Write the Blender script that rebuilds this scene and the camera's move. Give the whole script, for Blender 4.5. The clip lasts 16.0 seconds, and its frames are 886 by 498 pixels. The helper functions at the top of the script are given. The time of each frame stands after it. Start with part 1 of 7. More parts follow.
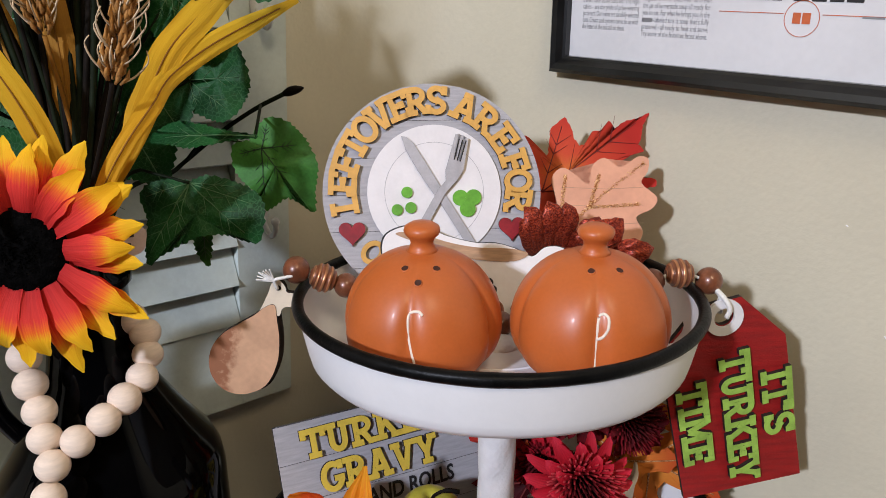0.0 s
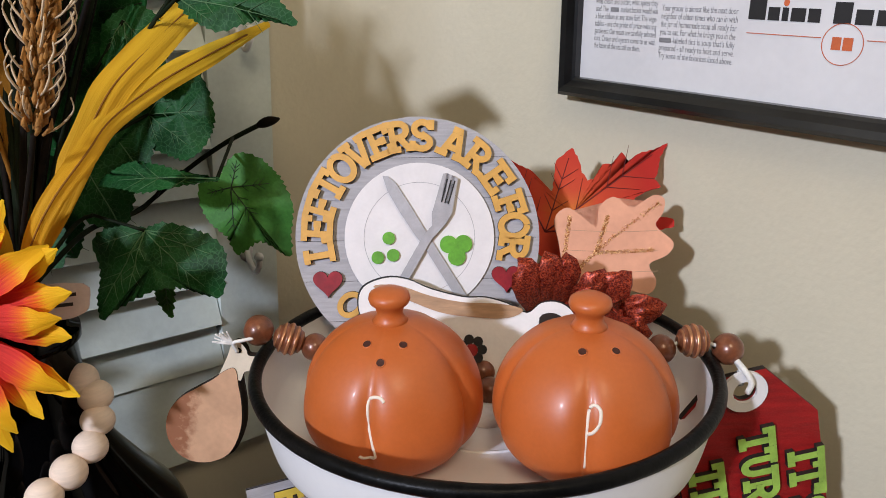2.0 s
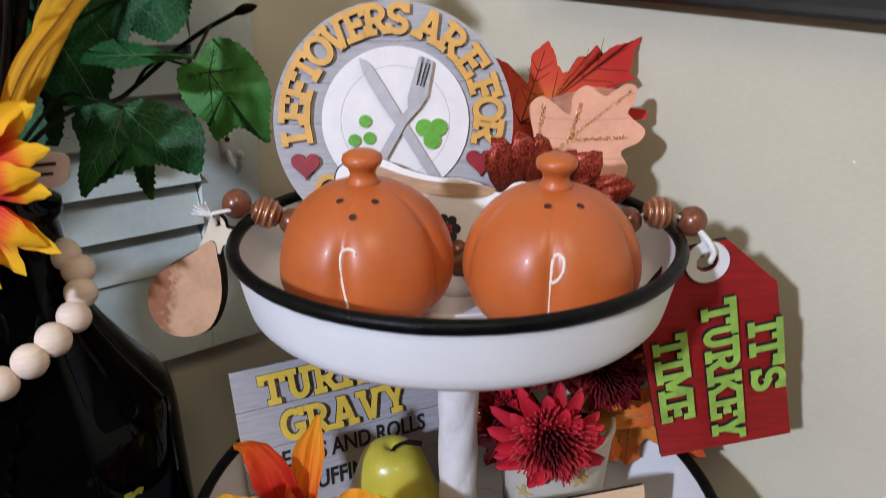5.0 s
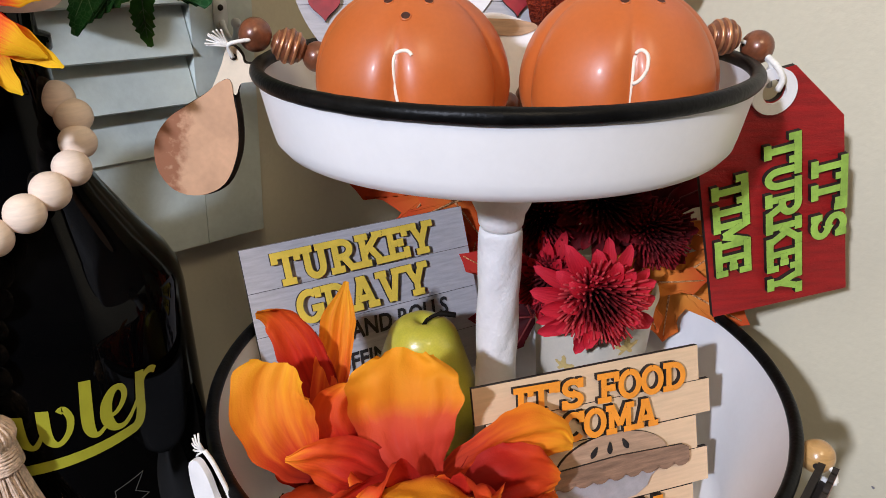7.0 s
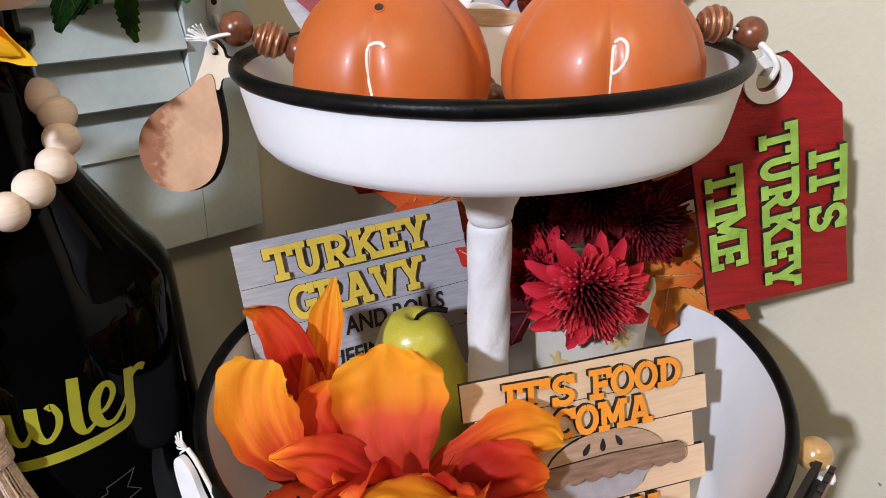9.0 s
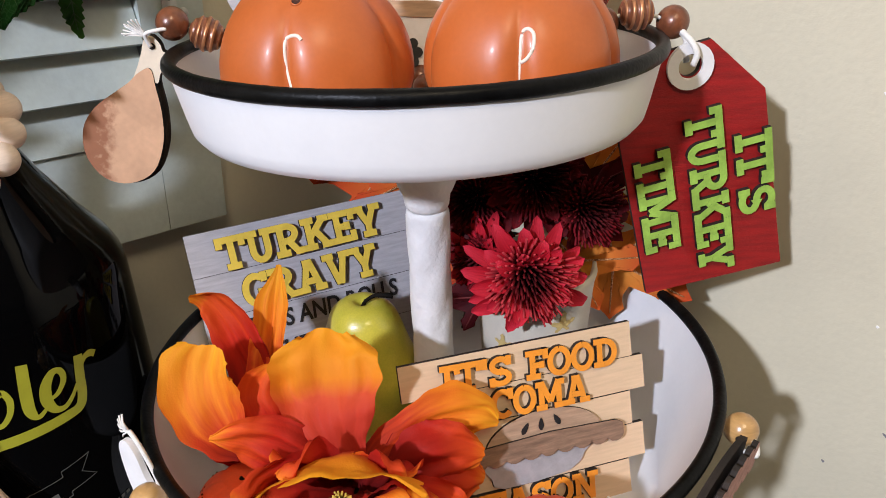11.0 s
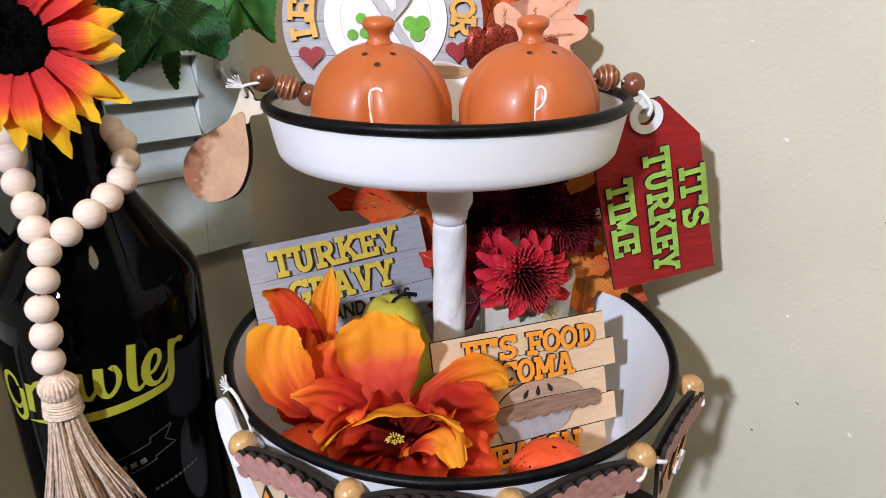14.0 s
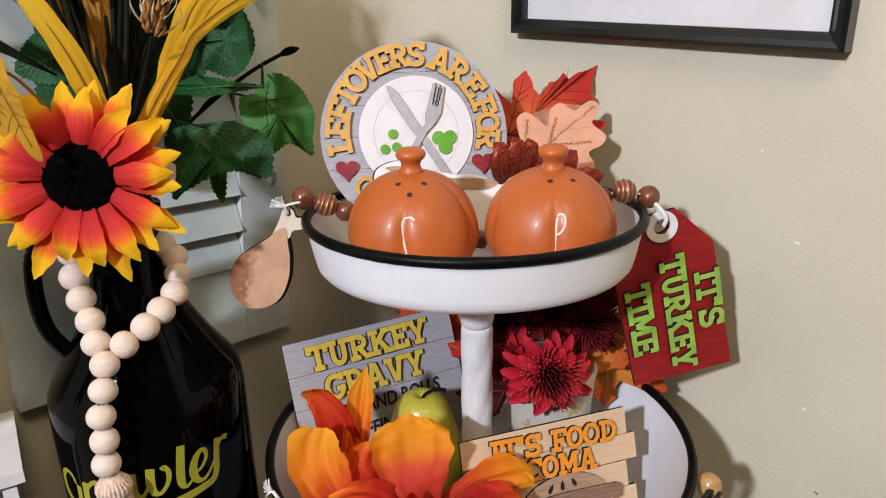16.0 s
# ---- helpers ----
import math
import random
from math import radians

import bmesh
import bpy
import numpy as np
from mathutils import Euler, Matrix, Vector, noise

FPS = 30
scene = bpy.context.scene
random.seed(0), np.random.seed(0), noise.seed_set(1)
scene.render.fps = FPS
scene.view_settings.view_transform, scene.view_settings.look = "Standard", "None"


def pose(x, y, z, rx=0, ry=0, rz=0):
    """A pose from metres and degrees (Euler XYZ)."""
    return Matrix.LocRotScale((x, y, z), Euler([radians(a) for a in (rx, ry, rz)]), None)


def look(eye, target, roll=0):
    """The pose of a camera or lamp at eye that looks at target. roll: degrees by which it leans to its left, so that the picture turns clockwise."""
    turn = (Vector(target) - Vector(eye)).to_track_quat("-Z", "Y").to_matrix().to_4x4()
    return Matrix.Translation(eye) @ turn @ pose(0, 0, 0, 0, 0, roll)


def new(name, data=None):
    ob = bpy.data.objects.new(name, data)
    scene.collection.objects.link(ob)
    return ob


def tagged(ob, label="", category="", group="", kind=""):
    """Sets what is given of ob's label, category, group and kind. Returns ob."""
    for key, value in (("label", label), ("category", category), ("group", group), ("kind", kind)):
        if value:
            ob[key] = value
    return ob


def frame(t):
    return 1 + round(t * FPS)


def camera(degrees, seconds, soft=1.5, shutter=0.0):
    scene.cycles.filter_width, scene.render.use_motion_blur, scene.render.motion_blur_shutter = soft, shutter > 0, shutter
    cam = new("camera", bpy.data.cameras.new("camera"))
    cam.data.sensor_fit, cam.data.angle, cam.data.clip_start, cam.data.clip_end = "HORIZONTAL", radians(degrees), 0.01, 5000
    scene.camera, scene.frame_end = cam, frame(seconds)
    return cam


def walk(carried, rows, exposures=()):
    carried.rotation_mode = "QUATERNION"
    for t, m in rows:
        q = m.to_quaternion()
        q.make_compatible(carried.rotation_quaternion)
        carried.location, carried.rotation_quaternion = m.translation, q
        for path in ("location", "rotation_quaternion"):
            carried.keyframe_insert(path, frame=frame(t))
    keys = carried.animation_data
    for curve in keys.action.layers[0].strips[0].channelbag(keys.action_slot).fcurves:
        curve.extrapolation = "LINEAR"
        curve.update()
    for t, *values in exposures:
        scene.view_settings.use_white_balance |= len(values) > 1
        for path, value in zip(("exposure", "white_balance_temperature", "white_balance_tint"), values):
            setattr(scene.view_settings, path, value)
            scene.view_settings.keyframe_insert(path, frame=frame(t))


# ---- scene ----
cam = camera(60.3, 16.0, 0.85, 0.4)
METRES, EYE, TILT, LEAN, TURN = 0.62, 0.48, -20.0, 0.0, 0.0
ROWS = [
    (0.0, 0.0, 0.0, 0.0, 0.0, 0.0, 0.0),
    (0.5, 0.0051, 0.0126, 0.0135, 0.69, -0.22, -0.06),
    (1.0, 0.0226, 0.044, 0.0315, 1.49, -0.53, -0.15),
    (1.5, 0.0393, 0.0717, 0.0491, 2.24, -0.65, -0.33),
    (2.0, 0.0503, 0.086, 0.0605, 2.97, -0.87, -0.43),
    (2.5, 0.0649, 0.0917, 0.0773, 3.74, -1.42, -0.56),
    (3.0, 0.0889, 0.1056, 0.093, 4.52, -1.97, -0.81),
    (3.5, 0.0918, 0.1102, 0.0994, 4.97, -2.14, -0.99),
    (4.0, 0.0915, 0.1057, 0.0982, 4.72, -2.45, -1.05),
    (4.5, 0.083, 0.0896, 0.0703, 3.72, -3.11, -0.84),
    (5.0, 0.0665, 0.067, -0.0109, 2.27, -4.0, -0.62),
    (7.5, -0.0122, 0.1279, -0.1178, -1.28, -6.69, 0.54),
    (8.0, -0.002, 0.1393, -0.1091, -0.56, -6.88, 0.65),
    (8.5, 0.0081, 0.1334, -0.1164, 0.19, -6.98, 0.73),
    (11.0, 0.0749, 0.1088, -0.1231, 0.42, -7.58, 1.78),
    (11.5, 0.0736, 0.092, -0.149, 0.19, -7.83, 1.68),
    (12.0, 0.0594, 0.0772, -0.1568, -0.03, -7.71, 1.49),
    (12.5, 0.0542, 0.0572, -0.156, -0.47, -7.35, 1.28),
    (13.0, 0.0321, 0.0119, -0.164, -1.54, -6.24, 1.04),
    (13.5, 0.0151, -0.0265, -0.1571, -2.8, -4.72, 1.1),
    (14.0, -0.0166, -0.0856, -0.1553, -4.32, -3.29, 1.52),
    (14.5, -0.0697, -0.1191, -0.1588, -5.28, -2.2, 2.12),
    (15.0, -0.0811, -0.1323, -0.125, -4.94, -1.3, 2.42),
    (15.5, -0.0653, -0.1382, -0.0968, -3.84, -1.07, 2.13),
    (16.0, -0.0206, -0.1373, -0.0738, -2.43, -0.58, 1.9),
]
walk(cam, [(t, pose(0, 0, EYE, TILT, LEAN, TURN) @ pose(METRES * x, METRES * y, METRES * z, 90 + pitch, roll, yaw)) for t, x, y, z, yaw, pitch, roll in ROWS],
     [(0.0, -0.42, 6350, 10), (4.0, -0.44, 6350, 10), (5.0, -0.44, 5950, 10), (7.5, -0.10, 6350, 10), (11.0, -0.04, 6350, 10), (13.0, 0.0, 6200, 10), (14.5, -0.02, 6100, 10), (15.0, -0.10, 6250, 10), (15.5, -0.18, 6550, 10), (16.0, -0.26, 6550, 10)])

# ---- world and light ----
WORLD = bpy.data.worlds.new("room_dark")
WORLD.use_nodes = True
WORLD.node_tree.nodes["Background"].inputs[0].default_value = (1.0, 0.85, 0.6, 1)
WORLD.node_tree.nodes["Background"].inputs[1].default_value = 0.01
scene.world = WORLD
scene.view_settings.exposure = 0.0


def lamp(name, at, to, size, watts, colour):
    data = bpy.data.lights.new(name, "AREA")
    data.shape, data.size, data.energy, data.color = "DISK", size, watts, colour
    ob = new(name, data)
    ob.matrix_world = look(at, to)
    return ob


lamp("room_lamp_light", (-1.06, -1.36, 1.30), (0.1, 0.45, 0.2), 0.12, 64, (0.805, 0.850, 1.0))
# Added soft fill for the room's bounced light; no known lamp hangs here.
lamp("warm_fill_light", (0.25, -0.65, 1.50), (0.05, 0.35, 0.2), 0.5, 10, (1.0, 0.81, 0.54))

# ---- plan: the room corner ----
RIGHT_DIR = Vector((0.68, -0.733, 0)).normalized()     # along the right wall, away from the corner
LEFT_DIR = Vector((-0.733, -0.68, 0)).normalized()     # along the left wall, away from the corner
RIGHT_N = Vector((-0.733, -0.68, 0)).normalized()      # into the room
LEFT_N = Vector((0.68, -0.733, 0)).normalized()
WALL_R = Vector((0.274, 0.433, 0))
WALL_L = Vector((-0.062, 0.704, 0))
CORNER = WALL_R + RIGHT_DIR * (WALL_L - WALL_R).dot(RIGHT_DIR)
TABLE_Z = -0.09
FLOOR_Z, CEIL_Z = -0.84, 1.65
TRAY = Vector((0.034, 0.410, 0))


# ---- materials ----
def material(name, colour, rough=0.6, metal=0.0, vary=0.12, scale=60.0, fine=600.0, bump=0.1, second=None, mix=0.5,
             coat=0.0, spec=0.5, stretch=None, sheen=0.0, sub=0.0, depth=0.001):
    m = bpy.data.materials.new(name)
    m.use_nodes = True
    n, k = m.node_tree.nodes, m.node_tree.links
    b = n["Principled BSDF"]
    tc = n.new("ShaderNodeTexCoord")
    mp = n.new("ShaderNodeMapping")
    k.new(tc.outputs["Object"], mp.inputs[0])
    if stretch:
        mp.inputs["Scale"].default_value = stretch
    big = n.new("ShaderNodeTexNoise")
    big.inputs["Scale"].default_value, big.inputs["Detail"].default_value = scale, 4
    small = n.new("ShaderNodeTexNoise")
    small.inputs["Scale"].default_value, small.inputs["Detail"].default_value = fine, 3
    k.new(mp.outputs[0], big.inputs["Vector"])
    k.new(mp.outputs[0], small.inputs["Vector"])
    ramp = n.new("ShaderNodeValToRGB")
    c2 = second or tuple(c * (1 - vary * 1.6) for c in colour)
    c1 = colour if second else tuple(min(1, c * (1 + vary * 0.5)) for c in colour)
    ramp.color_ramp.elements[0].color, ramp.color_ramp.elements[1].color = (*c2, 1), (*c1, 1)
    ramp.color_ramp.elements[0].position, ramp.color_ramp.elements[1].position = mix - 0.2, mix + 0.2
    k.new(big.outputs[0], ramp.inputs[0])
    grain = n.new("ShaderNodeMix")
    grain.data_type, grain.blend_type = "RGBA", "MULTIPLY"
    grain.inputs[0].default_value = min(1, vary * 1.5)
    k.new(ramp.outputs[0], grain.inputs[6])
    k.new(small.outputs[0], grain.inputs[7])
    gain = n.new("ShaderNodeMix")
    gain.data_type, gain.blend_type = "RGBA", "MULTIPLY"
    gain.inputs[0].default_value = 1.0
    lift = 1 / (1 - min(1, vary * 1.5) * 0.5)
    gain.inputs[7].default_value = (lift, lift, lift, 1)
    k.new(grain.outputs[2], gain.inputs[6])
    k.new(gain.outputs[2], b.inputs["Base Color"])
    b.inputs["Roughness"].default_value, b.inputs["Metallic"].default_value = rough, metal
    b.inputs["Coat Weight"].default_value, b.inputs["Coat Roughness"].default_value = coat, 0.15
    b.inputs["Specular IOR Level"].default_value = spec
    b.inputs["Sheen Weight"].default_value = sheen
    b.inputs["Subsurface Weight"].default_value = sub
    b.inputs["Subsurface Radius"].default_value = (0.004, 0.002, 0.001)
    if bump:
        bp = n.new("ShaderNodeBump")
        bp.inputs["Strength"].default_value, bp.inputs["Distance"].default_value = bump, depth
        add = n.new("ShaderNodeMath")
        k.new(big.outputs[0], add.inputs[0])
        k.new(small.outputs[0], add.inputs[1])
        k.new(add.outputs[0], bp.inputs["Height"])
        k.new(bp.outputs[0], b.inputs["Normal"])
    return m


def petal_material(name, stops, streak=0.25, rough=0.7, streaks=14.0, over=0.25):
    """Dyed cloth: the colour runs from the petal's base (v = 0) to its tip (v = 1), with fibre streaks along it."""
    m = bpy.data.materials.new(name)
    m.use_nodes = True
    n, k = m.node_tree.nodes, m.node_tree.links
    b = n["Principled BSDF"]
    uv = n.new("ShaderNodeTexCoord")
    sep = n.new("ShaderNodeSeparateXYZ")
    k.new(uv.outputs["UV"], sep.inputs[0])
    mp = n.new("ShaderNodeMapping")
    mp.inputs["Scale"].default_value = (streaks, 1.5, 1)
    k.new(uv.outputs["UV"], mp.inputs[0])
    info = n.new("ShaderNodeObjectInfo")
    shift = n.new("ShaderNodeCombineXYZ")
    times = n.new("ShaderNodeMath")
    times.operation = "MULTIPLY"
    times.inputs[1].default_value = 40.0
    k.new(info.outputs["Random"], times.inputs[0])
    k.new(times.outputs[0], shift.inputs[0])
    k.new(shift.outputs[0], mp.inputs["Location"])
    ns = n.new("ShaderNodeTexNoise")
    ns.inputs["Scale"].default_value, ns.inputs["Detail"].default_value = 1.0, 5
    k.new(mp.outputs[0], ns.inputs["Vector"])
    off = n.new("ShaderNodeMath")
    off.operation = "MULTIPLY_ADD"
    off.inputs[1].default_value = streak
    k.new(ns.outputs[0], off.inputs[0])
    k.new(sep.outputs[1], off.inputs[2])
    sub = n.new("ShaderNodeMath")
    sub.operation = "SUBTRACT"
    sub.inputs[1].default_value = streak * 0.5
    k.new(off.outputs[0], sub.inputs[0])
    ramp = n.new("ShaderNodeValToRGB")
    els = ramp.color_ramp.elements
    while len(els) < len(stops):
        els.new(0.5)
    for e, (p, c) in zip(els, stops):
        e.position, e.color = p, (*c, 1)
    k.new(sub.outputs[0], ramp.inputs[0])
    mul = n.new("ShaderNodeMix")
    mul.data_type, mul.blend_type = "RGBA", "OVERLAY"
    mul.inputs[0].default_value = over
    k.new(ramp.outputs[0], mul.inputs[6])
    k.new(ns.outputs[0], mul.inputs[7])
    k.new(mul.outputs[2], b.inputs["Base Color"])
    b.inputs["Roughness"].default_value = rough
    b.inputs["Specular IOR Level"].default_value = 0.25
    tr = n.new("ShaderNodeBsdfTranslucent")
    k.new(mul.outputs[2], tr.inputs[0])
    mx = n.new("ShaderNodeMixShader")
    mx.inputs[0].default_value = 0.22
    k.new(b.outputs[0], mx.inputs[1])
    k.new(tr.outputs[0], mx.inputs[2])
    k.new(mx.outputs[0], n["Material Output"].inputs[0])
    weave = n.new("ShaderNodeTexNoise")
    weave.inputs["Scale"].default_value, weave.inputs["Detail"].default_value = 1100.0, 2
    k.new(uv.outputs["Object"], weave.inputs["Vector"])
    both = n.new("ShaderNodeMath")
    both.operation = "MULTIPLY_ADD"
    both.inputs[1].default_value = 0.45
    k.new(weave.outputs[0], both.inputs[0])
    k.new(ns.outputs[0], both.inputs[2])
    bp = n.new("ShaderNodeBump")
    bp.inputs["Strength"].default_value, bp.inputs["Distance"].default_value = 0.6, 0.0006
    k.new(both.outputs[0], bp.inputs["Height"])
    k.new(bp.outputs[0], b.inputs["Normal"])
    return m


def glitter_material(name, colour, base):
    m = bpy.data.materials.new(name)
    m.use_nodes = True
    n, k = m.node_tree.nodes, m.node_tree.links
    b = n["Principled BSDF"]
    tc = n.new("ShaderNodeTexCoord")
    v = n.new("ShaderNodeTexVoronoi")
    v.inputs["Scale"].default_value = 1600
    k.new(tc.outputs["Object"], v.inputs["Vector"])
    sep = n.new("ShaderNodeSeparateColor")
    k.new(v.outputs["Color"], sep.inputs[0])
    ramp = n.new("ShaderNodeValToRGB")
    ramp.color_ramp.elements[0].position, ramp.color_ramp.elements[1].position = 0.3, 0.95
    ramp.color_ramp.elements[0].color, ramp.color_ramp.elements[1].color = (*base, 1), (*colour, 1)
    k.new(sep.outputs[0], ramp.inputs[0])
    k.new(ramp.outputs[0], b.inputs["Base Color"])
    k.new(sep.outputs[1], b.inputs["Metallic"])
    b.inputs["Roughness"].default_value = 0.4
    bp = n.new("ShaderNodeBump")
    bp.inputs["Strength"].default_value, bp.inputs["Distance"].default_value = 1.0, 0.0008
    k.new(sep.outputs[2], bp.inputs["Height"])
    k.new(bp.outputs[0], b.inputs["Normal"])
    return m


def stained_material(name, colour, stain):
    """Tan paint with a dry-brushed stain that thins out from one edge."""
    m = material(name, colour, 0.55, vary=0.12, scale=40, fine=300)
    n, k = m.node_tree.nodes, m.node_tree.links
    b = n["Principled BSDF"]
    old = b.inputs["Base Color"].links[0].from_socket
    tc = n.new("ShaderNodeTexCoord")
    sep = n.new("ShaderNodeSeparateXYZ")
    k.new(tc.outputs["Object"], sep.inputs[0])
    ns = n.new("ShaderNodeTexNoise")
    ns.inputs["Scale"].default_value, ns.inputs["Detail"].default_value = 230, 7
    k.new(tc.outputs["Object"], ns.inputs["Vector"])
    edge = n.new("ShaderNodeMath")
    edge.operation = "MULTIPLY_ADD"
    edge.inputs[1].default_value, edge.inputs[2].default_value = -42.0, -0.25
    k.new(sep.outputs[0], edge.inputs[0])
    lift = n.new("ShaderNodeMath")
    lift.operation = "MULTIPLY_ADD"
    lift.inputs[1].default_value = 11.0
    k.new(sep.outputs[1], lift.inputs[0])
    k.new(edge.outputs[0], lift.inputs[2])
    mul = n.new("ShaderNodeMath")
    mul.operation = "MULTIPLY"
    k.new(lift.outputs[0], mul.inputs[0])
    k.new(ns.outputs[0], mul.inputs[1])
    ramp = n.new("ShaderNodeValToRGB")
    ramp.color_ramp.elements[0].position, ramp.color_ramp.elements[1].position = 0.15, 0.30
    ramp.color_ramp.elements[1].color = (0.85, 0.85, 0.85, 1)
    k.new(mul.outputs[0], ramp.inputs[0])
    mix = n.new("ShaderNodeMix")
    mix.data_type = "RGBA"
    k.new(ramp.outputs[0], mix.inputs[0])
    k.new(old, mix.inputs[6])
    mix.inputs[7].default_value = (*stain, 1)
    k.new(mix.outputs[2], b.inputs["Base Color"])
    return m


WALL = material("cream_wall_paint", (0.635, 0.580, 0.44), 0.75, vary=0.05, scale=7, fine=260, bump=0.25, depth=0.0012)
# Unseen room walls and ceiling, coloured dark and warm to cut bounced light.
FAR_WALL = material("dark_room_walls", (0.06, 0.045, 0.03), 0.8, vary=0.08, scale=3, fine=60)
DIM_CEILING = material("ceiling_dimmed", (0.24, 0.19, 0.14), 0.8, vary=0.05, scale=3, fine=60)
DARK_TABLE = material("black_painted_wood", (0.018, 0.016, 0.014), 0.45, vary=0.3, scale=30, fine=400, stretch=(1, 8, 1))
# Unseen floor, darkened so that the black glass reflects little of it.
FLOOR_WOOD = material("brown_floor", (0.10, 0.06, 0.035), 0.5, vary=0.25, scale=8, fine=90, stretch=(1, 8, 1))
CLOTH = material("black_woven_cloth", (0.022, 0.018, 0.013), 0.95, vary=0.5, scale=300, fine=900, bump=0.9, second=(0.09, 0.07, 0.045), mix=0.35)
ENAMEL = material("white_enamel", (0.80, 0.79, 0.80), 0.38, vary=0.03, scale=25, fine=300, bump=0.06)
RIM_BLACK = material("worn_black_rim", (0.004, 0.004, 0.0043), 0.38, vary=0.5, scale=120, fine=500, bump=0.2, spec=0.12)
COLUMN_WHITE = material("brushed_white_paint", (0.80, 0.78, 0.77), 0.55, vary=0.06, scale=80, fine=350, bump=0.5)
PUMPKIN = material("orange_satin_glaze", (0.50, 0.118, 0.024), 0.42, vary=0.10, scale=26, fine=500, bump=0.04, coat=0.06, sub=0.03)
HOLE = material("dark_hole", (0.05, 0.010, 0.004), 0.7, vary=0.2)
ICING = material("raised_white_line", (0.80, 0.72, 0.62), 0.7, vary=0.05, scale=200)
GREY_WOOD = material("pale_grey_planks", (0.45, 0.435, 0.46), 0.75, vary=0.11, scale=60, fine=380, stretch=(1, 9, 1), bump=0.25)
GREY_LINE = material("plank_joint_grey", (0.22, 0.21, 0.23), 0.8)
CHAR = material("charred_edge", (0.022, 0.013, 0.009), 0.8, vary=0.4)
GOLD_PAINT = material("ochre_painted_wood", (0.72, 0.39, 0.085), 0.55, vary=0.1, scale=90, fine=700)
YELLOW_PAINT = material("yellow_painted_wood", (0.80, 0.57, 0.07), 0.55, vary=0.08, scale=90, fine=700)
ORANGE_PAINT = material("orange_painted_wood", (0.84, 0.30, 0.025), 0.55, vary=0.08, scale=90, fine=700)
GREEN_PAINT = material("lime_painted_wood", (0.33, 0.53, 0.085), 0.5, vary=0.18, scale=110, fine=700)
LEAF_GREEN_PAINT = material("green_painted_dot", (0.13, 0.40, 0.03), 0.5, vary=0.15, scale=150)
WHITE_PAINT = material("white_painted_wood", (0.82, 0.80, 0.80), 0.55, vary=0.05, scale=60, fine=500)
PLATE_WHITE = material("plate_white", (0.80, 0.77, 0.78), 0.5, vary=0.05, scale=60, fine=500)
SILVER = material("matt_silver_paint", (0.46, 0.45, 0.48), 0.45, metal=0.25, vary=0.1, scale=160, fine=900)
RED_PAINT = material("dark_red_heart_paint", (0.30, 0.012, 0.022), 0.45, vary=0.2, scale=120)
TAG_RED = material("red_stained_wood", (0.33, 0.008, 0.008), 0.55, vary=0.20, scale=30, fine=300, stretch=(1.2, 9, 1), bump=0.3)
LIGHT_WOOD = material("pale_birch_wood", (0.70, 0.50, 0.32), 0.65, vary=0.06, scale=40, fine=300, stretch=(1.5, 12, 1), bump=0.15)
PIE_TAN = material("tan_stained_wood", (0.44, 0.29, 0.19), 0.65, vary=0.18, scale=60, fine=400, stretch=(1, 7, 1))
CRUST = material("brown_crust_stain", (0.28, 0.17, 0.11), 0.65, vary=0.25, scale=70, fine=400, stretch=(1, 7, 1))
DRUM_STAIN = stained_material("brushed_drumstick_paint", (0.64, 0.38, 0.23), (0.26, 0.09, 0.04))
BONE = material("cream_bone_paint", (0.78, 0.67, 0.52), 0.6, vary=0.06, scale=70)
GRAVY = material("brown_gravy_paint", (0.47, 0.29, 0.17), 0.55, vary=0.15, scale=70, fine=400, stretch=(1, 7, 1))
BLACK_INK = material("black_ink", (0.012, 0.011, 0.012), 0.6)
COPPER_BEAD = material("copper_brown_bead", (0.21, 0.068, 0.030), 0.33, metal=0.15, vary=0.3, scale=150, fine=700, bump=0.1, coat=0.3)
COPPER_LIGHT = material("brushed_copper", (0.55, 0.25, 0.12), 0.35, metal=0.6, vary=0.25, scale=200, fine=700)
RAW_BEAD = material("raw_wood_bead", (0.80, 0.65, 0.53), 0.65, vary=0.08, scale=90, fine=500, stretch=(1, 1, 6), bump=0.1)
VARNISH_BEAD = material("varnished_wood_bead", (0.56, 0.32, 0.12), 0.28, vary=0.16, scale=70, fine=400, stretch=(1, 1, 6), coat=0.4)
STRING = material("white_cotton_string", (0.8, 0.78, 0.74), 0.9, vary=0.1, scale=400)
JUTE = material("jute_fibre", (0.80, 0.60, 0.46), 0.9, vary=0.22, scale=300, fine=900, bump=0.6)
BLACK_GLASS = material("black_glass", (0.0012, 0.0012, 0.0014), 0.03, vary=0.1, scale=20, bump=0.0, spec=0.12)
GROWLER_INK = material("olive_yellow_print", (0.36, 0.345, 0.025), 0.45, vary=0.06, scale=90)
FAINT_INK = material("faint_grey_print", (0.10, 0.10, 0.09), 0.5)
SHUTTER = material("pale_blue_grey_paint", (0.60, 0.66, 0.62), 0.55, vary=0.10, scale=22, fine=240, bump=0.2)
HOOK_WHITE = material("white_metal_hook", (0.72, 0.72, 0.70), 0.35, vary=0.05)
FRAME_BLACK = material("black_frame_wood", (0.012, 0.012, 0.012), 0.28, vary=0.4, scale=25, fine=300, bump=0.08)
PAPER = material("aged_print_paper", (0.70, 0.69, 0.70), 0.6, vary=0.05, scale=18, fine=200)
PRINT_GREY = material("grey_print_ink", (0.26, 0.26, 0.27), 0.7)
PRINT_RED = material("rust_print_ink", (0.60, 0.13, 0.04), 0.7)
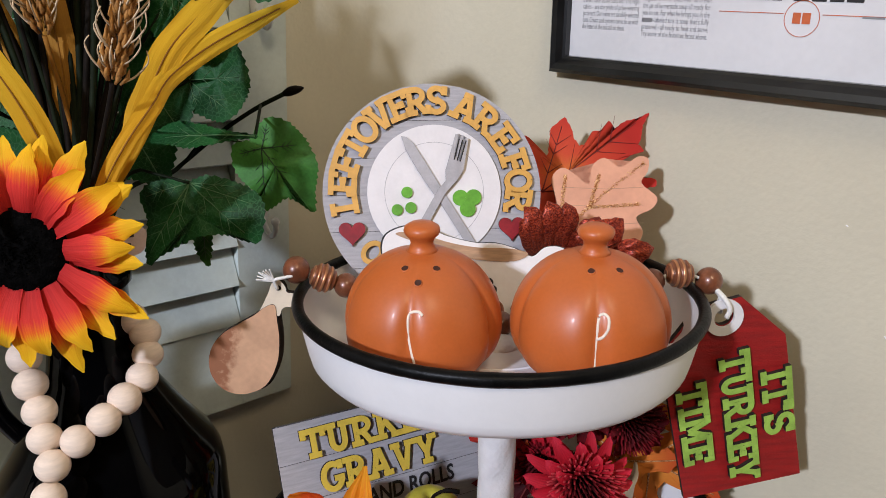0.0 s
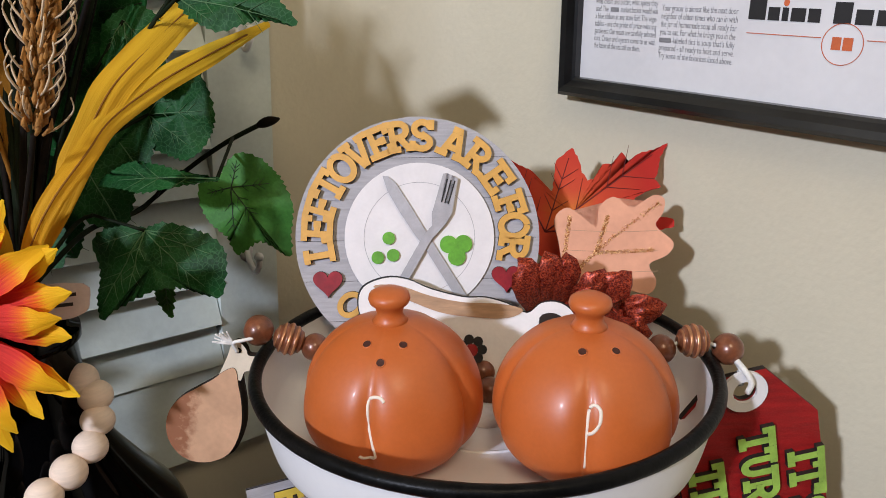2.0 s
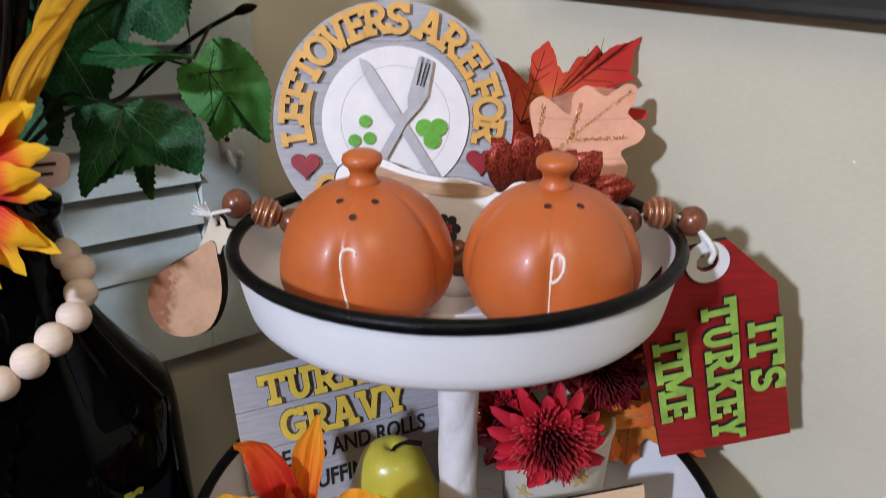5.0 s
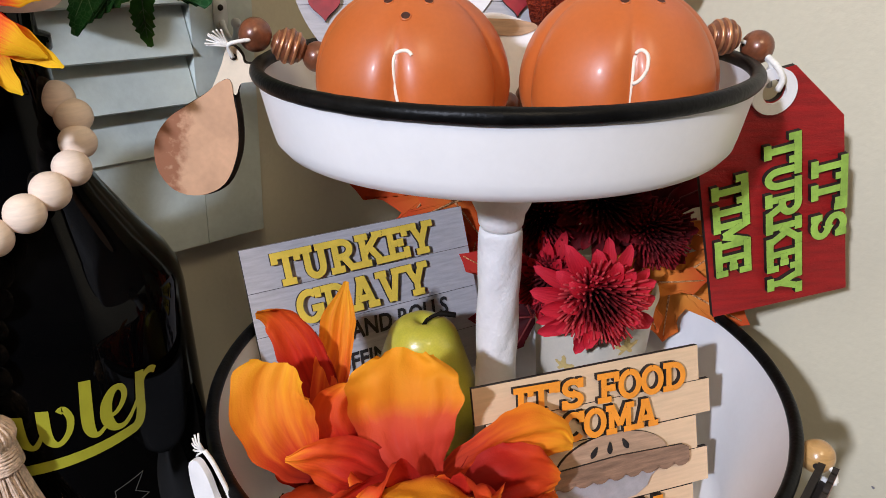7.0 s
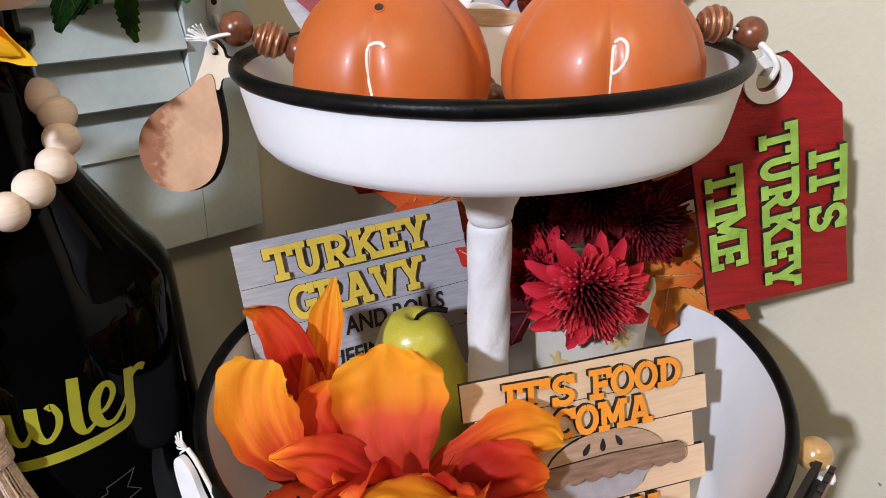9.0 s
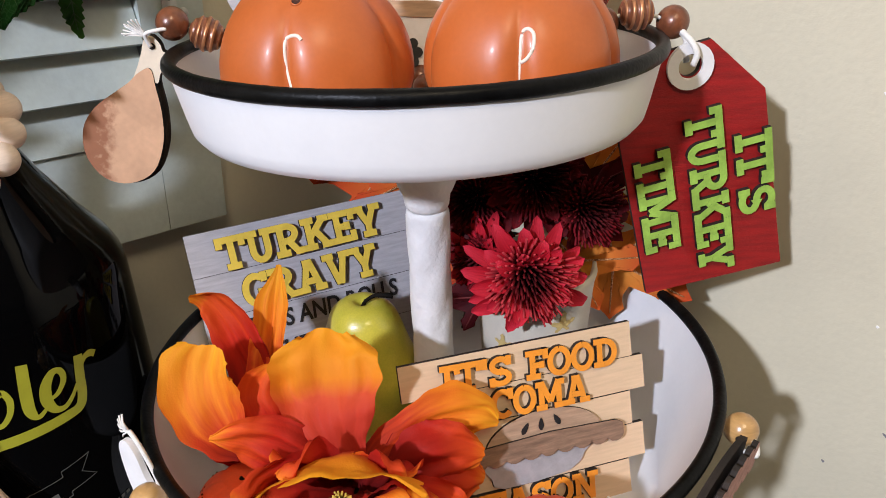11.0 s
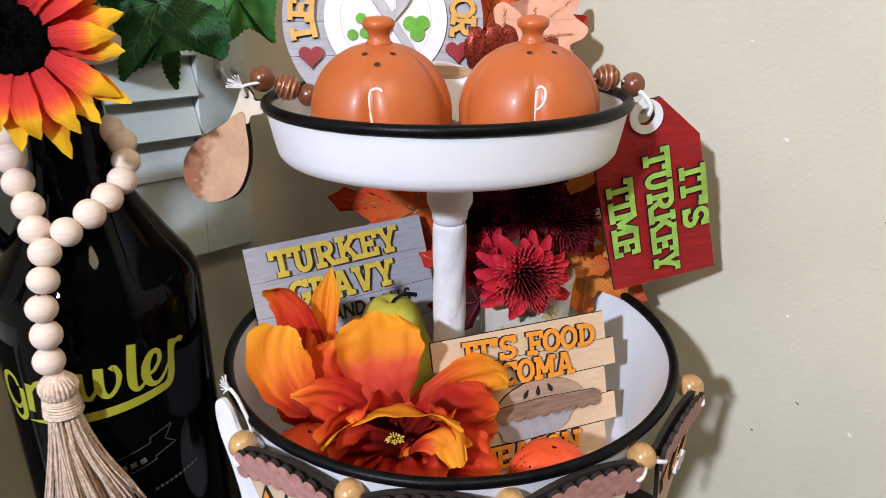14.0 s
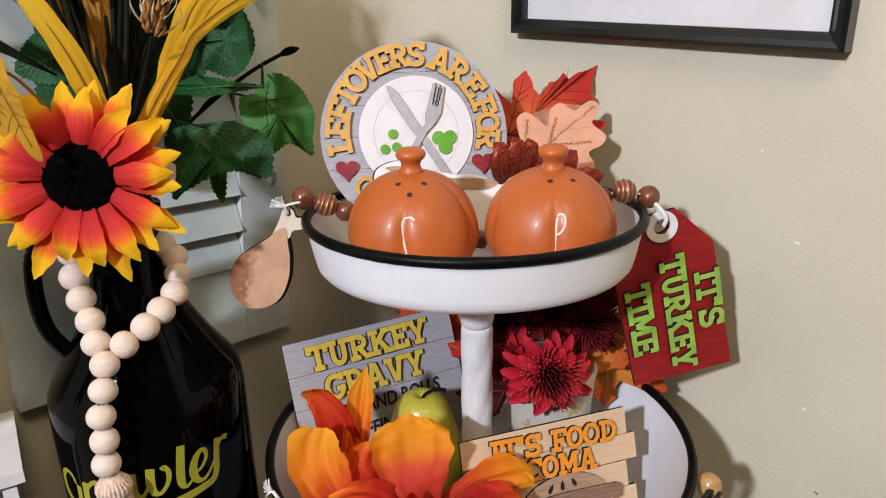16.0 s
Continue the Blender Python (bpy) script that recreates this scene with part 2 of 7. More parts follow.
OAK_PAPER = material("peach_painted_leaf", (0.74, 0.36, 0.23), 0.6, vary=0.10, scale=35, fine=260)
OAK_LINE = material("faint_crackle_line", (0.50, 0.29, 0.18), 0.7)
COPPER_GLITTER = glitter_material("copper_glitter", (1.0, 0.66, 0.34), (0.42, 0.13, 0.03))
RUST_GLITTER = glitter_material("rust_glitter", (0.55, 0.085, 0.035), (0.15, 0.014, 0.009))
STEM_GREEN = material("dark_green_stem", (0.008, 0.013, 0.005), 0.7, vary=0.3, spec=0.12)
STEM_BROWN = material("dark_brown_stem", (0.009, 0.006, 0.004), 0.75, vary=0.4, scale=120, spec=0.12)
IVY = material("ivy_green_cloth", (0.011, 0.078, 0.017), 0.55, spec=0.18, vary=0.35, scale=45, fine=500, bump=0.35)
# Lighter copy of IVY: the light on the brighter leaves is put into its green.
IVY_LIT = material("ivy_green_cloth_lit", (0.055, 0.19, 0.035), 0.55, spec=0.18, vary=0.3, scale=45, fine=500, bump=0.35)


def net_veins(m, colour, scale):
    """Thin pale net of small veins printed over a leaf cloth."""
    n, k = m.node_tree.nodes, m.node_tree.links
    b = n["Principled BSDF"]
    old = b.inputs["Base Color"].links[0].from_socket
    tc = n.new("ShaderNodeTexCoord")
    v = n.new("ShaderNodeTexVoronoi")
    v.feature = "DISTANCE_TO_EDGE"
    v.inputs["Scale"].default_value = scale
    k.new(tc.outputs["Object"], v.inputs["Vector"])
    ramp = n.new("ShaderNodeValToRGB")
    ramp.color_ramp.elements[0].position, ramp.color_ramp.elements[1].position = 0.02, 0.07
    ramp.color_ramp.elements[0].color, ramp.color_ramp.elements[1].color = (0.55, 0.55, 0.55, 1), (0, 0, 0, 1)
    k.new(v.outputs["Distance"], ramp.inputs[0])
    mix = n.new("ShaderNodeMix")
    mix.data_type = "RGBA"
    k.new(ramp.outputs[0], mix.inputs[0])
    k.new(old, mix.inputs[6])
    mix.inputs[7].default_value = (*colour, 1)
    k.new(mix.outputs[2], b.inputs["Base Color"])


net_veins(IVY, (0.045, 0.13, 0.05), 330)
VEIN = material("pale_green_vein", (0.075, 0.17, 0.065), 0.6)
VEIN_DARK = material("dark_leaf_vein", (0.012, 0.035, 0.012), 0.6)
SUN_DISC = material("black_velvet_disc", (0.003, 0.0028, 0.0028), 0.95, vary=0.5, scale=300, fine=900, bump=0.9, spec=0.02)
WHEAT = material("dry_wheat", (0.42, 0.19, 0.04), 0.75, vary=0.3, scale=200, fine=800, bump=0.4)
AWN = material("pale_wheat_awn", (0.66, 0.50, 0.32), 0.7, vary=0.2)
PEAR = material("green_pear_skin", (0.58, 0.50, 0.06), 0.30, vary=0.18, scale=40, fine=900, second=(0.34, 0.36, 0.03), mix=0.42, coat=0.2)
LITTLE_PUMPKIN = material("orange_red_foam", (0.84, 0.095, 0.024), 0.42, vary=0.12, scale=50, fine=700, bump=0.1)
POT = material("cream_pot", (0.68, 0.62, 0.52), 0.6, vary=0.06, scale=40)
POT_PRINT = material("ochre_leaf_print", (0.60, 0.44, 0.17), 0.6, vary=0.1)
PINK_CRUST = material("dusty_pink_stain", (0.50, 0.25, 0.21), 0.6, second=(0.34, 0.15, 0.125), vary=0.22, scale=190, fine=500, mix=0.45, bump=0.4)
SUN_PETAL = petal_material("sunflower_petal_cloth", [(0.0, (0.36, 0.006, 0.012)), (0.42, (0.70, 0.040, 0.028)), (0.55, (0.84, 0.15, 0.014)), (0.66, (0.88, 0.44, 0.010)), (1.0, (0.90, 0.55, 0.012))], 0.26, streaks=18, over=0.14)
MAG_PETAL = petal_material("orange_magnolia_cloth", [(0.0, (0.34, 0.010, 0.006)), (0.38, (0.54, 0.045, 0.020)), (0.50, (0.62, 0.075, 0.022)), (0.62, (0.78, 0.24, 0.012)), (1.0, (0.84, 0.34, 0.012))], 0.16, streaks=5, over=0.12)
MAG_ORANGE = petal_material("flame_orange_magnolia_cloth", [(0.0, (0.22, 0.005, 0.004)), (0.28, (0.56, 0.045, 0.008)), (0.52, (0.76, 0.19, 0.010)), (1.0, (0.86, 0.37, 0.016))], 0.42, streaks=9, over=0.34)
MAG_RED = petal_material("red_magnolia_cloth", [(0.0, (0.20, 0.004, 0.004)), (0.45, (0.50, 0.020, 0.006)), (0.78, (0.68, 0.085, 0.008)), (1.0, (0.84, 0.27, 0.012))], 0.30, streaks=9, over=0.34)
MAG_DEEP = petal_material("deep_red_magnolia_cloth", [(0.0, (0.10, 0.002, 0.003)), (0.50, (0.42, 0.014, 0.006)), (0.82, (0.62, 0.060, 0.008)), (1.0, (0.80, 0.20, 0.012))], 0.26, streaks=6, over=0.18)
MUM_PETAL = petal_material("crimson_mum_cloth", [(0.0, (0.08, 0.001, 0.004)), (0.5, (0.52, 0.008, 0.022)), (1.0, (0.72, 0.030, 0.060))], 0.3)
# Dark red cloth; on whole mums it paints in the tray's shade.
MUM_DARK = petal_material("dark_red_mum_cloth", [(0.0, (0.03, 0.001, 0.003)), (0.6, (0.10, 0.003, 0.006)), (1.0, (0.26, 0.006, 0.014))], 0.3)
MUM_QUILL = petal_material("crimson_quill_cloth", [(0.0, (0.03, 0.001, 0.002)), (0.6, (0.18, 0.004, 0.008)), (1.0, (0.60, 0.050, 0.060))], 0.2)
HUSK_YELLOW = petal_material("yellow_husk_cloth", [(0.0, (0.62, 0.30, 0.012)), (0.4, (0.66, 0.34, 0.012)), (1.0, (0.80, 0.52, 0.03))], 0.2, streaks=30, over=0.08)
HUSK_BROWN = petal_material("brown_husk_cloth", [(0.0, (0.30, 0.13, 0.018)), (0.5, (0.38, 0.17, 0.02)), (1.0, (0.45, 0.22, 0.03))], 0.25, streaks=30, over=0.15)
HUSK_MUSTARD = petal_material("mustard_leaf_cloth", [(0.0, (0.42, 0.22, 0.012)), (0.6, (0.48, 0.27, 0.012)), (1.0, (0.40, 0.20, 0.012))], 0.3, streaks=8, over=0.2)
MAPLE_RED = petal_material("red_maple_cloth", [(0.0, (0.70, 0.20, 0.035)), (0.25, (0.64, 0.075, 0.03)), (0.65, (0.54, 0.030, 0.022)), (1.0, (0.62, 0.035, 0.03))], 0.3, streaks=6)
MAPLE_ORANGE = petal_material("orange_maple_cloth", [(0.0, (0.80, 0.34, 0.05)), (0.45, (0.77, 0.22, 0.03)), (1.0, (0.62, 0.07, 0.015))], 0.4, streaks=6)
MAPLE_FLAME = petal_material("flame_maple_cloth", [(0.0, (0.74, 0.17, 0.025)), (0.4, (0.72, 0.085, 0.018)), (1.0, (0.56, 0.032, 0.012))], 0.4, streaks=6)
MAPLE_VEIN = material("dark_red_vein", (0.16, 0.012, 0.010), 0.6)
STAMEN = material("yellow_stamen", (0.70, 0.50, 0.08), 0.7, vary=0.2)


# ---- building helpers ----
def part(name, bm, mats, parent, label="", smooth=False):
    me = bpy.data.meshes.new(name)
    bm.to_mesh(me)
    bm.free()
    for m in (mats if isinstance(mats, (list, tuple)) else (mats,)):
        me.materials.append(m)
    if smooth:
        for p in me.polygons:
            p.use_smooth = True
    ob = new(name, me)
    if parent is not None:
        ob.parent = parent
    if label:
        ob["label"] = label
    return ob


def thing(name, at, label, category, group="", kind=""):
    ob = new(name)
    ob.empty_display_size = 0.02
    ob.matrix_world = at if isinstance(at, Matrix) else Matrix.Translation(at)
    return tagged(ob, label, category, group, kind)


def board_pose(o, slope_x, lean):
    """A board's pose: local x to its right, y up its face, z out of it; slope_x and lean turn it from facing the room's near side."""
    n = Vector((slope_x, -1, lean)).normalized()
    r = Vector((1, slope_x, 0)).normalized()
    u = n.cross(r)
    return Matrix(((r.x, u.x, n.x, o[0]), (r.y, u.y, n.y, o[1]), (r.z, u.z, n.z, o[2]), (0, 0, 0, 1)))


def wall_pose(o, r, n):
    u = Vector((0, 0, 1))
    return Matrix(((r.x, u.x, n.x, o[0]), (r.y, u.y, n.y, o[1]), (r.z, u.z, n.z, o[2]), (0, 0, 0, 1)))


def prism(bm, pts, z0, z1, side=0):
    """Extrude a flat outline from z0 to z1; side faces take the material slot `side`."""
    area = sum(a[0] * b[1] - b[0] * a[1] for a, b in zip(pts, pts[1:] + pts[:1]))
    if area < 0:
        pts = pts[::-1]
    lo = [bm.verts.new((x, y, z0)) for x, y in pts]
    hi = [bm.verts.new((x, y, z1)) for x, y in pts]
    top, bottom = bm.faces.new(hi), bm.faces.new(lo[::-1])
    n = len(pts)
    for i in range(n):
        f = bm.faces.new((lo[i], lo[(i + 1) % n], hi[(i + 1) % n], hi[i]))
        f.material_index = side
    bottom.material_index = side
    bmesh.ops.triangulate(bm, faces=[top, bottom])
    return bm


def slab(pts, z0, z1, side=1):
    return prism(bmesh.new(), pts, z0, z1, side)


def ring_prism(bm, outer, inner, z0, z1, side=1):
    n = len(outer)
    v = [[bm.verts.new((x, y, z)) for x, y in loop] for loop in (outer, inner) for z in (z0, z1)]
    for i in range(n):
        j = (i + 1) % n
        bm.faces.new((v[1][i], v[1][j], v[3][j], v[3][i]))
        for f in (bm.faces.new((v[0][i], v[0][j], v[1][j], v[1][i])), bm.faces.new((v[3][i], v[3][j], v[2][j], v[2][i])),
                  bm.faces.new((v[2][i], v[2][j], v[0][j], v[0][i]))):
            f.material_index = side
    return bm


def arc(cx, cy, rx, ry, a0, a1, n=12):
    return [(cx + rx * math.cos(radians(a0 + (a1 - a0) * i / n)), cy + ry * math.sin(radians(a0 + (a1 - a0) * i / n))) for i in range(n + 1)]


def ribbon(bm, pts, w, z0, z1, side=1):
    """A flat stroke of width w along a line, with square ends."""
    left, right = [], []
    for i, p in enumerate(pts):
        a, b = pts[max(i - 1, 0)], pts[min(i + 1, len(pts) - 1)]
        d = Vector((b[0] - a[0], b[1] - a[1]))
        d.normalize()
        k = 1.0
        if 0 < i < len(pts) - 1:
            e = Vector((p[0] - a[0], p[1] - a[1])).normalized()
            k = min(1.6, 1 / max(0.5, abs(e.dot(d))))
        left.append((p[0] - d.y * w / 2 * k, p[1] + d.x * w / 2 * k))
        right.append((p[0] + d.y * w / 2 * k, p[1] - d.x * w / 2 * k))
    n = len(pts)
    lo = [[bm.verts.new((x, y, z0)) for x, y in s] for s in (left, right)]
    hi = [[bm.verts.new((x, y, z1)) for x, y in s] for s in (left, right)]
    for i in range(n - 1):
        bm.faces.new((hi[0][i], hi[1][i], hi[1][i + 1], hi[0][i + 1]))
        for f in (bm.faces.new((lo[0][i], hi[0][i], hi[0][i + 1], lo[0][i + 1])), bm.faces.new((lo[1][i], lo[1][i + 1], hi[1][i + 1], hi[1][i]))):
            f.material_index = side
    for i in (0, n - 1):
        f = bm.faces.new((lo[0][i], lo[1][i], hi[1][i], hi[0][i]))
        f.material_index = side
    return bm


def tube(bm, pts, r, sides=8, cap=True):
    """A round rod along points; r a number or one for each point."""
    pts = [Vector(p) for p in pts]
    rs = r if isinstance(r, (list, tuple)) else [r] * len(pts)
    rows, ref = [], Vector((0.31, 0.2, 0.93))
    for i, p in enumerate(pts):
        d = (pts[min(i + 1, len(pts) - 1)] - pts[max(i - 1, 0)]).normalized()
        a = d.cross(ref).normalized()
        b = d.cross(a)
        rows.append([bm.verts.new(p + (a * math.cos(t) + b * math.sin(t)) * rs[i]) for t in (2 * math.pi * j / sides for j in range(sides))])
    for r0, r1 in zip(rows, rows[1:]):
        for j in range(sides):
            f = bm.faces.new((r0[j], r1[j], r1[(j + 1) % sides], r0[(j + 1) % sides]))
            f.smooth = True
    if cap:
        bm.faces.new(rows[0])
        bm.faces.new(rows[-1][::-1])
    return bm


def lathe(bm, profile, n=64, at=(0, 0, 0), wobble=None):
    """Turn a profile of (radius, height) round z."""
    rows = []
    for r, z in profile:
        ring = []
        for j in range(n):
            t = 2 * math.pi * j / n
            q = r * (wobble(t, z) if wobble else 1)
            ring.append(bm.verts.new((at[0] + q * math.cos(t), at[1] + q * math.sin(t), at[2] + z)))
        rows.append(ring)
    for r0, r1 in zip(rows, rows[1:]):
        for j in range(n):
            bm.faces.new((r0[j], r0[(j + 1) % n], r1[(j + 1) % n], r1[j])).smooth = True
    for ring, flip in ((rows[0], True), (rows[-1], False)):
        bm.faces.new(ring[::-1] if flip else ring)
    return bm


def spline(pts, n=8):
    """A smooth line through points."""
    pts = [Vector(p) for p in pts]
    out = []
    for i in range(len(pts) - 1):
        p0, p1, p2, p3 = pts[max(i - 1, 0)], pts[i], pts[i + 1], pts[min(i + 2, len(pts) - 1)]
        for j in range(n):
            t = j / n
            out.append(0.5 * (2 * p1 + (p2 - p0) * t + (2 * p0 - 5 * p1 + 4 * p2 - p3) * t * t + (3 * p1 - p0 - 3 * p2 + p3) * t ** 3))
    return out + [pts[-1]]


def sheet(bm, rows):
    """A surface over rows of points, with uv: u across a row, v along the rows."""
    uv = bm.loops.layers.uv.verify()
    vs = [[bm.verts.new(p) for p in row] for row in rows]
    m, n = len(rows) - 1, len(rows[0]) - 1
    for i in range(m):
        for j in range(n):
            f = bm.faces.new((vs[i][j], vs[i][j + 1], vs[i + 1][j + 1], vs[i + 1][j]))
            f.smooth = True
            for loop, (a, b) in zip(f.loops, ((i, j), (i, j + 1), (i + 1, j + 1), (i + 1, j))):
                loop[uv].uv = (b / n, a / m)
    return bm


def petal_rows(spine, widths, side, cup=0.3, ruffle=0.0, nu=10, seed=0, notch=0.0, crinkle=0.0):
    """Rows for a petal along a spine of points: side is the direction across it, cup raises its edges."""
    rnd = random.Random(seed)
    ph = rnd.uniform(0, 6)
    line = spline(spine, 8 if crinkle else 5)
    rows = []
    nu = 16 if crinkle else nu
    k = len(line) - 1
    for i, p in enumerate(line):
        t = i / k
        d = (line[min(i + 1, k)] - line[max(i - 1, 0)]).normalized()
        s = (Vector(side) - d * Vector(side).dot(d)).normalized()
        up = d.cross(s)
        f = t * (len(widths) - 1)
        a = min(int(f), len(widths) - 2)
        h = f - a
        h = h * h * (3 - 2 * h)
        w = widths[a] * (1 - h) + widths[a + 1] * h
        row = []
        for j in range(nu + 1):
            x = 2 * j / nu - 1
            z = cup * w * x * x + ruffle * w * abs(x) ** 1.5 * math.sin(ph + 9 * t + 5 * x) * (0.3 + t)
            if crinkle:
                z += crinkle * w * (noise.noise((x * 2.6 + seed, t * 3.2, seed * 0.37)) * 1.3 + 0.55 * abs(x) * noise.noise((x * 5 + seed, t * 11, 4.0)) + 0.14 * noise.noise((x * 9, t * 2.5 + seed, 9.0)))
            rag = 1 + (0.10 * noise.noise((t * 9 + seed, 3.0 if x > 0 else 7.0, 1.0)) * abs(x) ** 3 if crinkle else 0)
            along = crinkle * 0.5 * w * noise.noise((x * 6 + seed, 2.0, 5.0)) * t ** 8 - notch * w * (abs(math.sin(2.4 * x + ph)) ** 3) * t ** 6
            row.append(p + s * (x * w * rag) + up * z + d * (along - 0.25 * w * x * x * t ** 4))
        rows.append(row)
    return rows


def petal(parent, spine, widths, side, mat, cup=0.3, ruffle=0.1, seed=0, name="petal", label="", notch=0.12, crinkle=0.0):
    bm = bmesh.new()
    sheet(bm, petal_rows(spine, widths, side, cup, ruffle, seed=seed, notch=notch, crinkle=crinkle))
    return part(name, bm, mat, parent, label)


def ball(bm, at, r, squash=1.0, n=20):
    m = bmesh.ops.create_uvsphere(bm, u_segments=n, v_segments=n * 2 // 3, radius=r)
    for v in m["verts"]:
        v.co.z *= squash
        v.co += Vector(at)
    for f in bm.faces:
        f.smooth = True
    return bm


def box(bm, x0, x1, y0, y1, z0, z1):
    v = [bm.verts.new((x, y, z)) for x in (x0, x1) for y in (y0, y1) for z in (z0, z1)]
    for q in ((0, 1, 3, 2), (4, 6, 7, 5), (0, 4, 5, 1), (2, 3, 7, 6), (0, 2, 6, 4), (1, 5, 7, 3)):
        bm.faces.new([v[i] for i in q])
    return bm


def rounded(bm, w=0.001, seg=2):
    bmesh.ops.bevel(bm, geom=[e for e in bm.edges if e.calc_face_angle(0) > 0.6], offset=w, segments=seg, affect="EDGES", profile=0.6)
    return bm


def font_mesh(text, size, depth=0.0, bold=0.0, shear=0.0, align="LEFT", width=0.0):
    """Text in the built-in font as a bmesh in the xy plane; width fits it to that many metres."""
    cu = bpy.data.curves.new("lettering", "FONT")
    cu.body, cu.size, cu.extrude, cu.offset, cu.shear, cu.align_x = text, size, depth, bold, shear, align
    cu.resolution_u = 3
    ob = bpy.data.objects.new("lettering", cu)
    scene.collection.objects.link(ob)
    me = bpy.data.meshes.new_from_object(ob.evaluated_get(bpy.context.evaluated_depsgraph_get()))
    bpy.data.objects.remove(ob)
    bpy.data.curves.remove(cu)
    bm = bmesh.new()
    bm.from_mesh(me)
    bpy.data.meshes.remove(me)
    if width and bm.verts:
        xs = [v.co.x for v in bm.verts]
        k = width / (max(xs) - min(xs))
        for v in bm.verts:
            v.co.x *= k
    return bm


# Slab-serif capitals, drawn as strokes in a box one unit high: width and lines.
def slab_glyph(ch):
    S = 0.2
    h, t = S / 2, 1 - S / 2
    if ch == "L":
        return 0.78, [[(0.24, 0), (0.24, 1)], [(0, h), (0.78, h)], [(0.02, t), (0.46, t)], [(0.7, 0), (0.7, 0.36)]]
    if ch == "E":
        return 0.8, [[(0.24, 0), (0.24, 1)], [(0, h), (0.8, h)], [(0, t), (0.8, t)], [(0.24, 0.5), (0.56, 0.5)], [(0.72, 0), (0.72, 0.34)], [(0.72, 1), (0.72, 0.66)], [(0.55, 0.38), (0.55, 0.62)]]
    if ch == "F":
        return 0.78, [[(0.24, 0), (0.24, 1)], [(0, h), (0.5, h)], [(0, t), (0.78, t)], [(0.24, 0.48), (0.56, 0.48)], [(0.7, 1), (0.7, 0.66)], [(0.55, 0.36), (0.55, 0.6)]]
    if ch == "T":
        return 0.84, [[(0.42, 0), (0.42, 1)], [(0.2, h), (0.64, h)], [(0, t), (0.84, t)], [(0.08, 1), (0.08, 0.66)], [(0.76, 1), (0.76, 0.66)]]
    if ch == "I":
        return 0.46, [[(0.23, 0), (0.23, 1)], [(0, h), (0.46, h)], [(0, t), (0.46, t)]]
    if ch == "'":
        return 0.24, [[(0.12, 1), (0.1, 0.64)]]
    if ch == "O":
        return 0.86, [arc(0.43, 0.5, 0.33, 0.41, 90, 450, 24)]
    if ch == "C":
        return 0.84, [arc(0.45, 0.5, 0.34, 0.41, 45, 315, 20), [(0.74, 0.62), (0.74, 1)]]
    if ch == "G":
        return 0.88, [arc(0.45, 0.5, 0.34, 0.41, 50, 345, 20), [(0.5, 0.42), (0.88, 0.42)], [(0.75, 0.7), (0.75, 1)]]
    if ch == "D":
        return 0.86, [[(0.22, 0), (0.22, 1)], [(0, h), (0.4, h)], [(0, t), (0.4, t)], arc(0.38, 0.5, 0.38, 0.4, -90, 90, 14)]
    if ch == "R":
        return 0.9, [[(0.22, 0), (0.22, 1)], [(0, h), (0.44, h)], [(0, t), (0.42, t)], arc(0.4, 0.68, 0.28, 0.22, -90, 90, 10), [(0.22, 0.46), (0.4, 0.46)], [(0.44, 0.46), (0.7, 0.06)], [(0.58, h), (0.9, h)]]
    if ch == "S":
        return 0.74, [arc(0.37, 0.7, 0.25, 0.21, 20, 270, 12) + arc(0.37, 0.29, 0.27, 0.2, 90, -160, 12), [(0.64, 0.68), (0.64, 1)], [(0.1, 0.32), (0.1, 0)]]
    if ch == "A":
        return 0.98, [[(0.2, 0.04), (0.47, 0.98)], [(0.78, 0.04), (0.51, 0.98)], [(0, h), (0.4, h)], [(0.58, h), (0.98, h)], [(0.3, 0.34), (0.68, 0.34)], [(0.3, t), (0.6, t)]]
    if ch == "V":
        return 0.96, [[(0.2, 0.96), (0.46, 0.02)], [(0.76, 0.96), (0.5, 0.02)], [(0, t), (0.4, t)], [(0.58, t), (0.96, t)]]
    if ch == "U":
        return 0.9, [[(0.22, 1), (0.22, 0.4)] + arc(0.45, 0.38, 0.23, 0.28, 180, 360, 10) + [(0.68, 1)], [(0, t), (0.42, t)], [(0.5, t), (0.9, t)]]
    if ch == "K":
        return 0.92, [[(0.22, 0), (0.22, 1)], [(0, h), (0.42, h)], [(0, t), (0.42, t)], [(0.26, 0.42), (0.74, 0.92)], [(0.42, 0.58), (0.76, 0.06)], [(0.56, t), (0.9, t)], [(0.56, h), (0.92, h)]]
    if ch == "Y":
        return 0.94, [[(0.47, 0), (0.47, 0.45)], [(0.2, 0.96), (0.47, 0.4)], [(0.74, 0.96), (0.47, 0.4)], [(0.25, h), (0.69, h)], [(0, t), (0.38, t)], [(0.56, t), (0.94, t)]]
    if ch == "M":
        return 1.1, [[(0.22, 0), (0.22, 1)], [(0.88, 0), (0.88, 1)], [(0.22, 0.98), (0.55, 0.26)], [(0.88, 0.98), (0.55, 0.26)], [(0, h), (0.42, h)], [(0.68, h), (1.1, h)], [(0, t), (0.3, t)], [(0.8, t), (1.1, t)]]
    if ch == "N":
        return 0.98, [[(0.22, 0), (0.22, 1)], [(0.76, 0), (0.76, 1)], [(0.22, 0.96), (0.76, 0.06)], [(0, h), (0.42, h)], [(0, t), (0.3, t)], [(0.58, t), (0.98, t)]]
    return 0.4, []


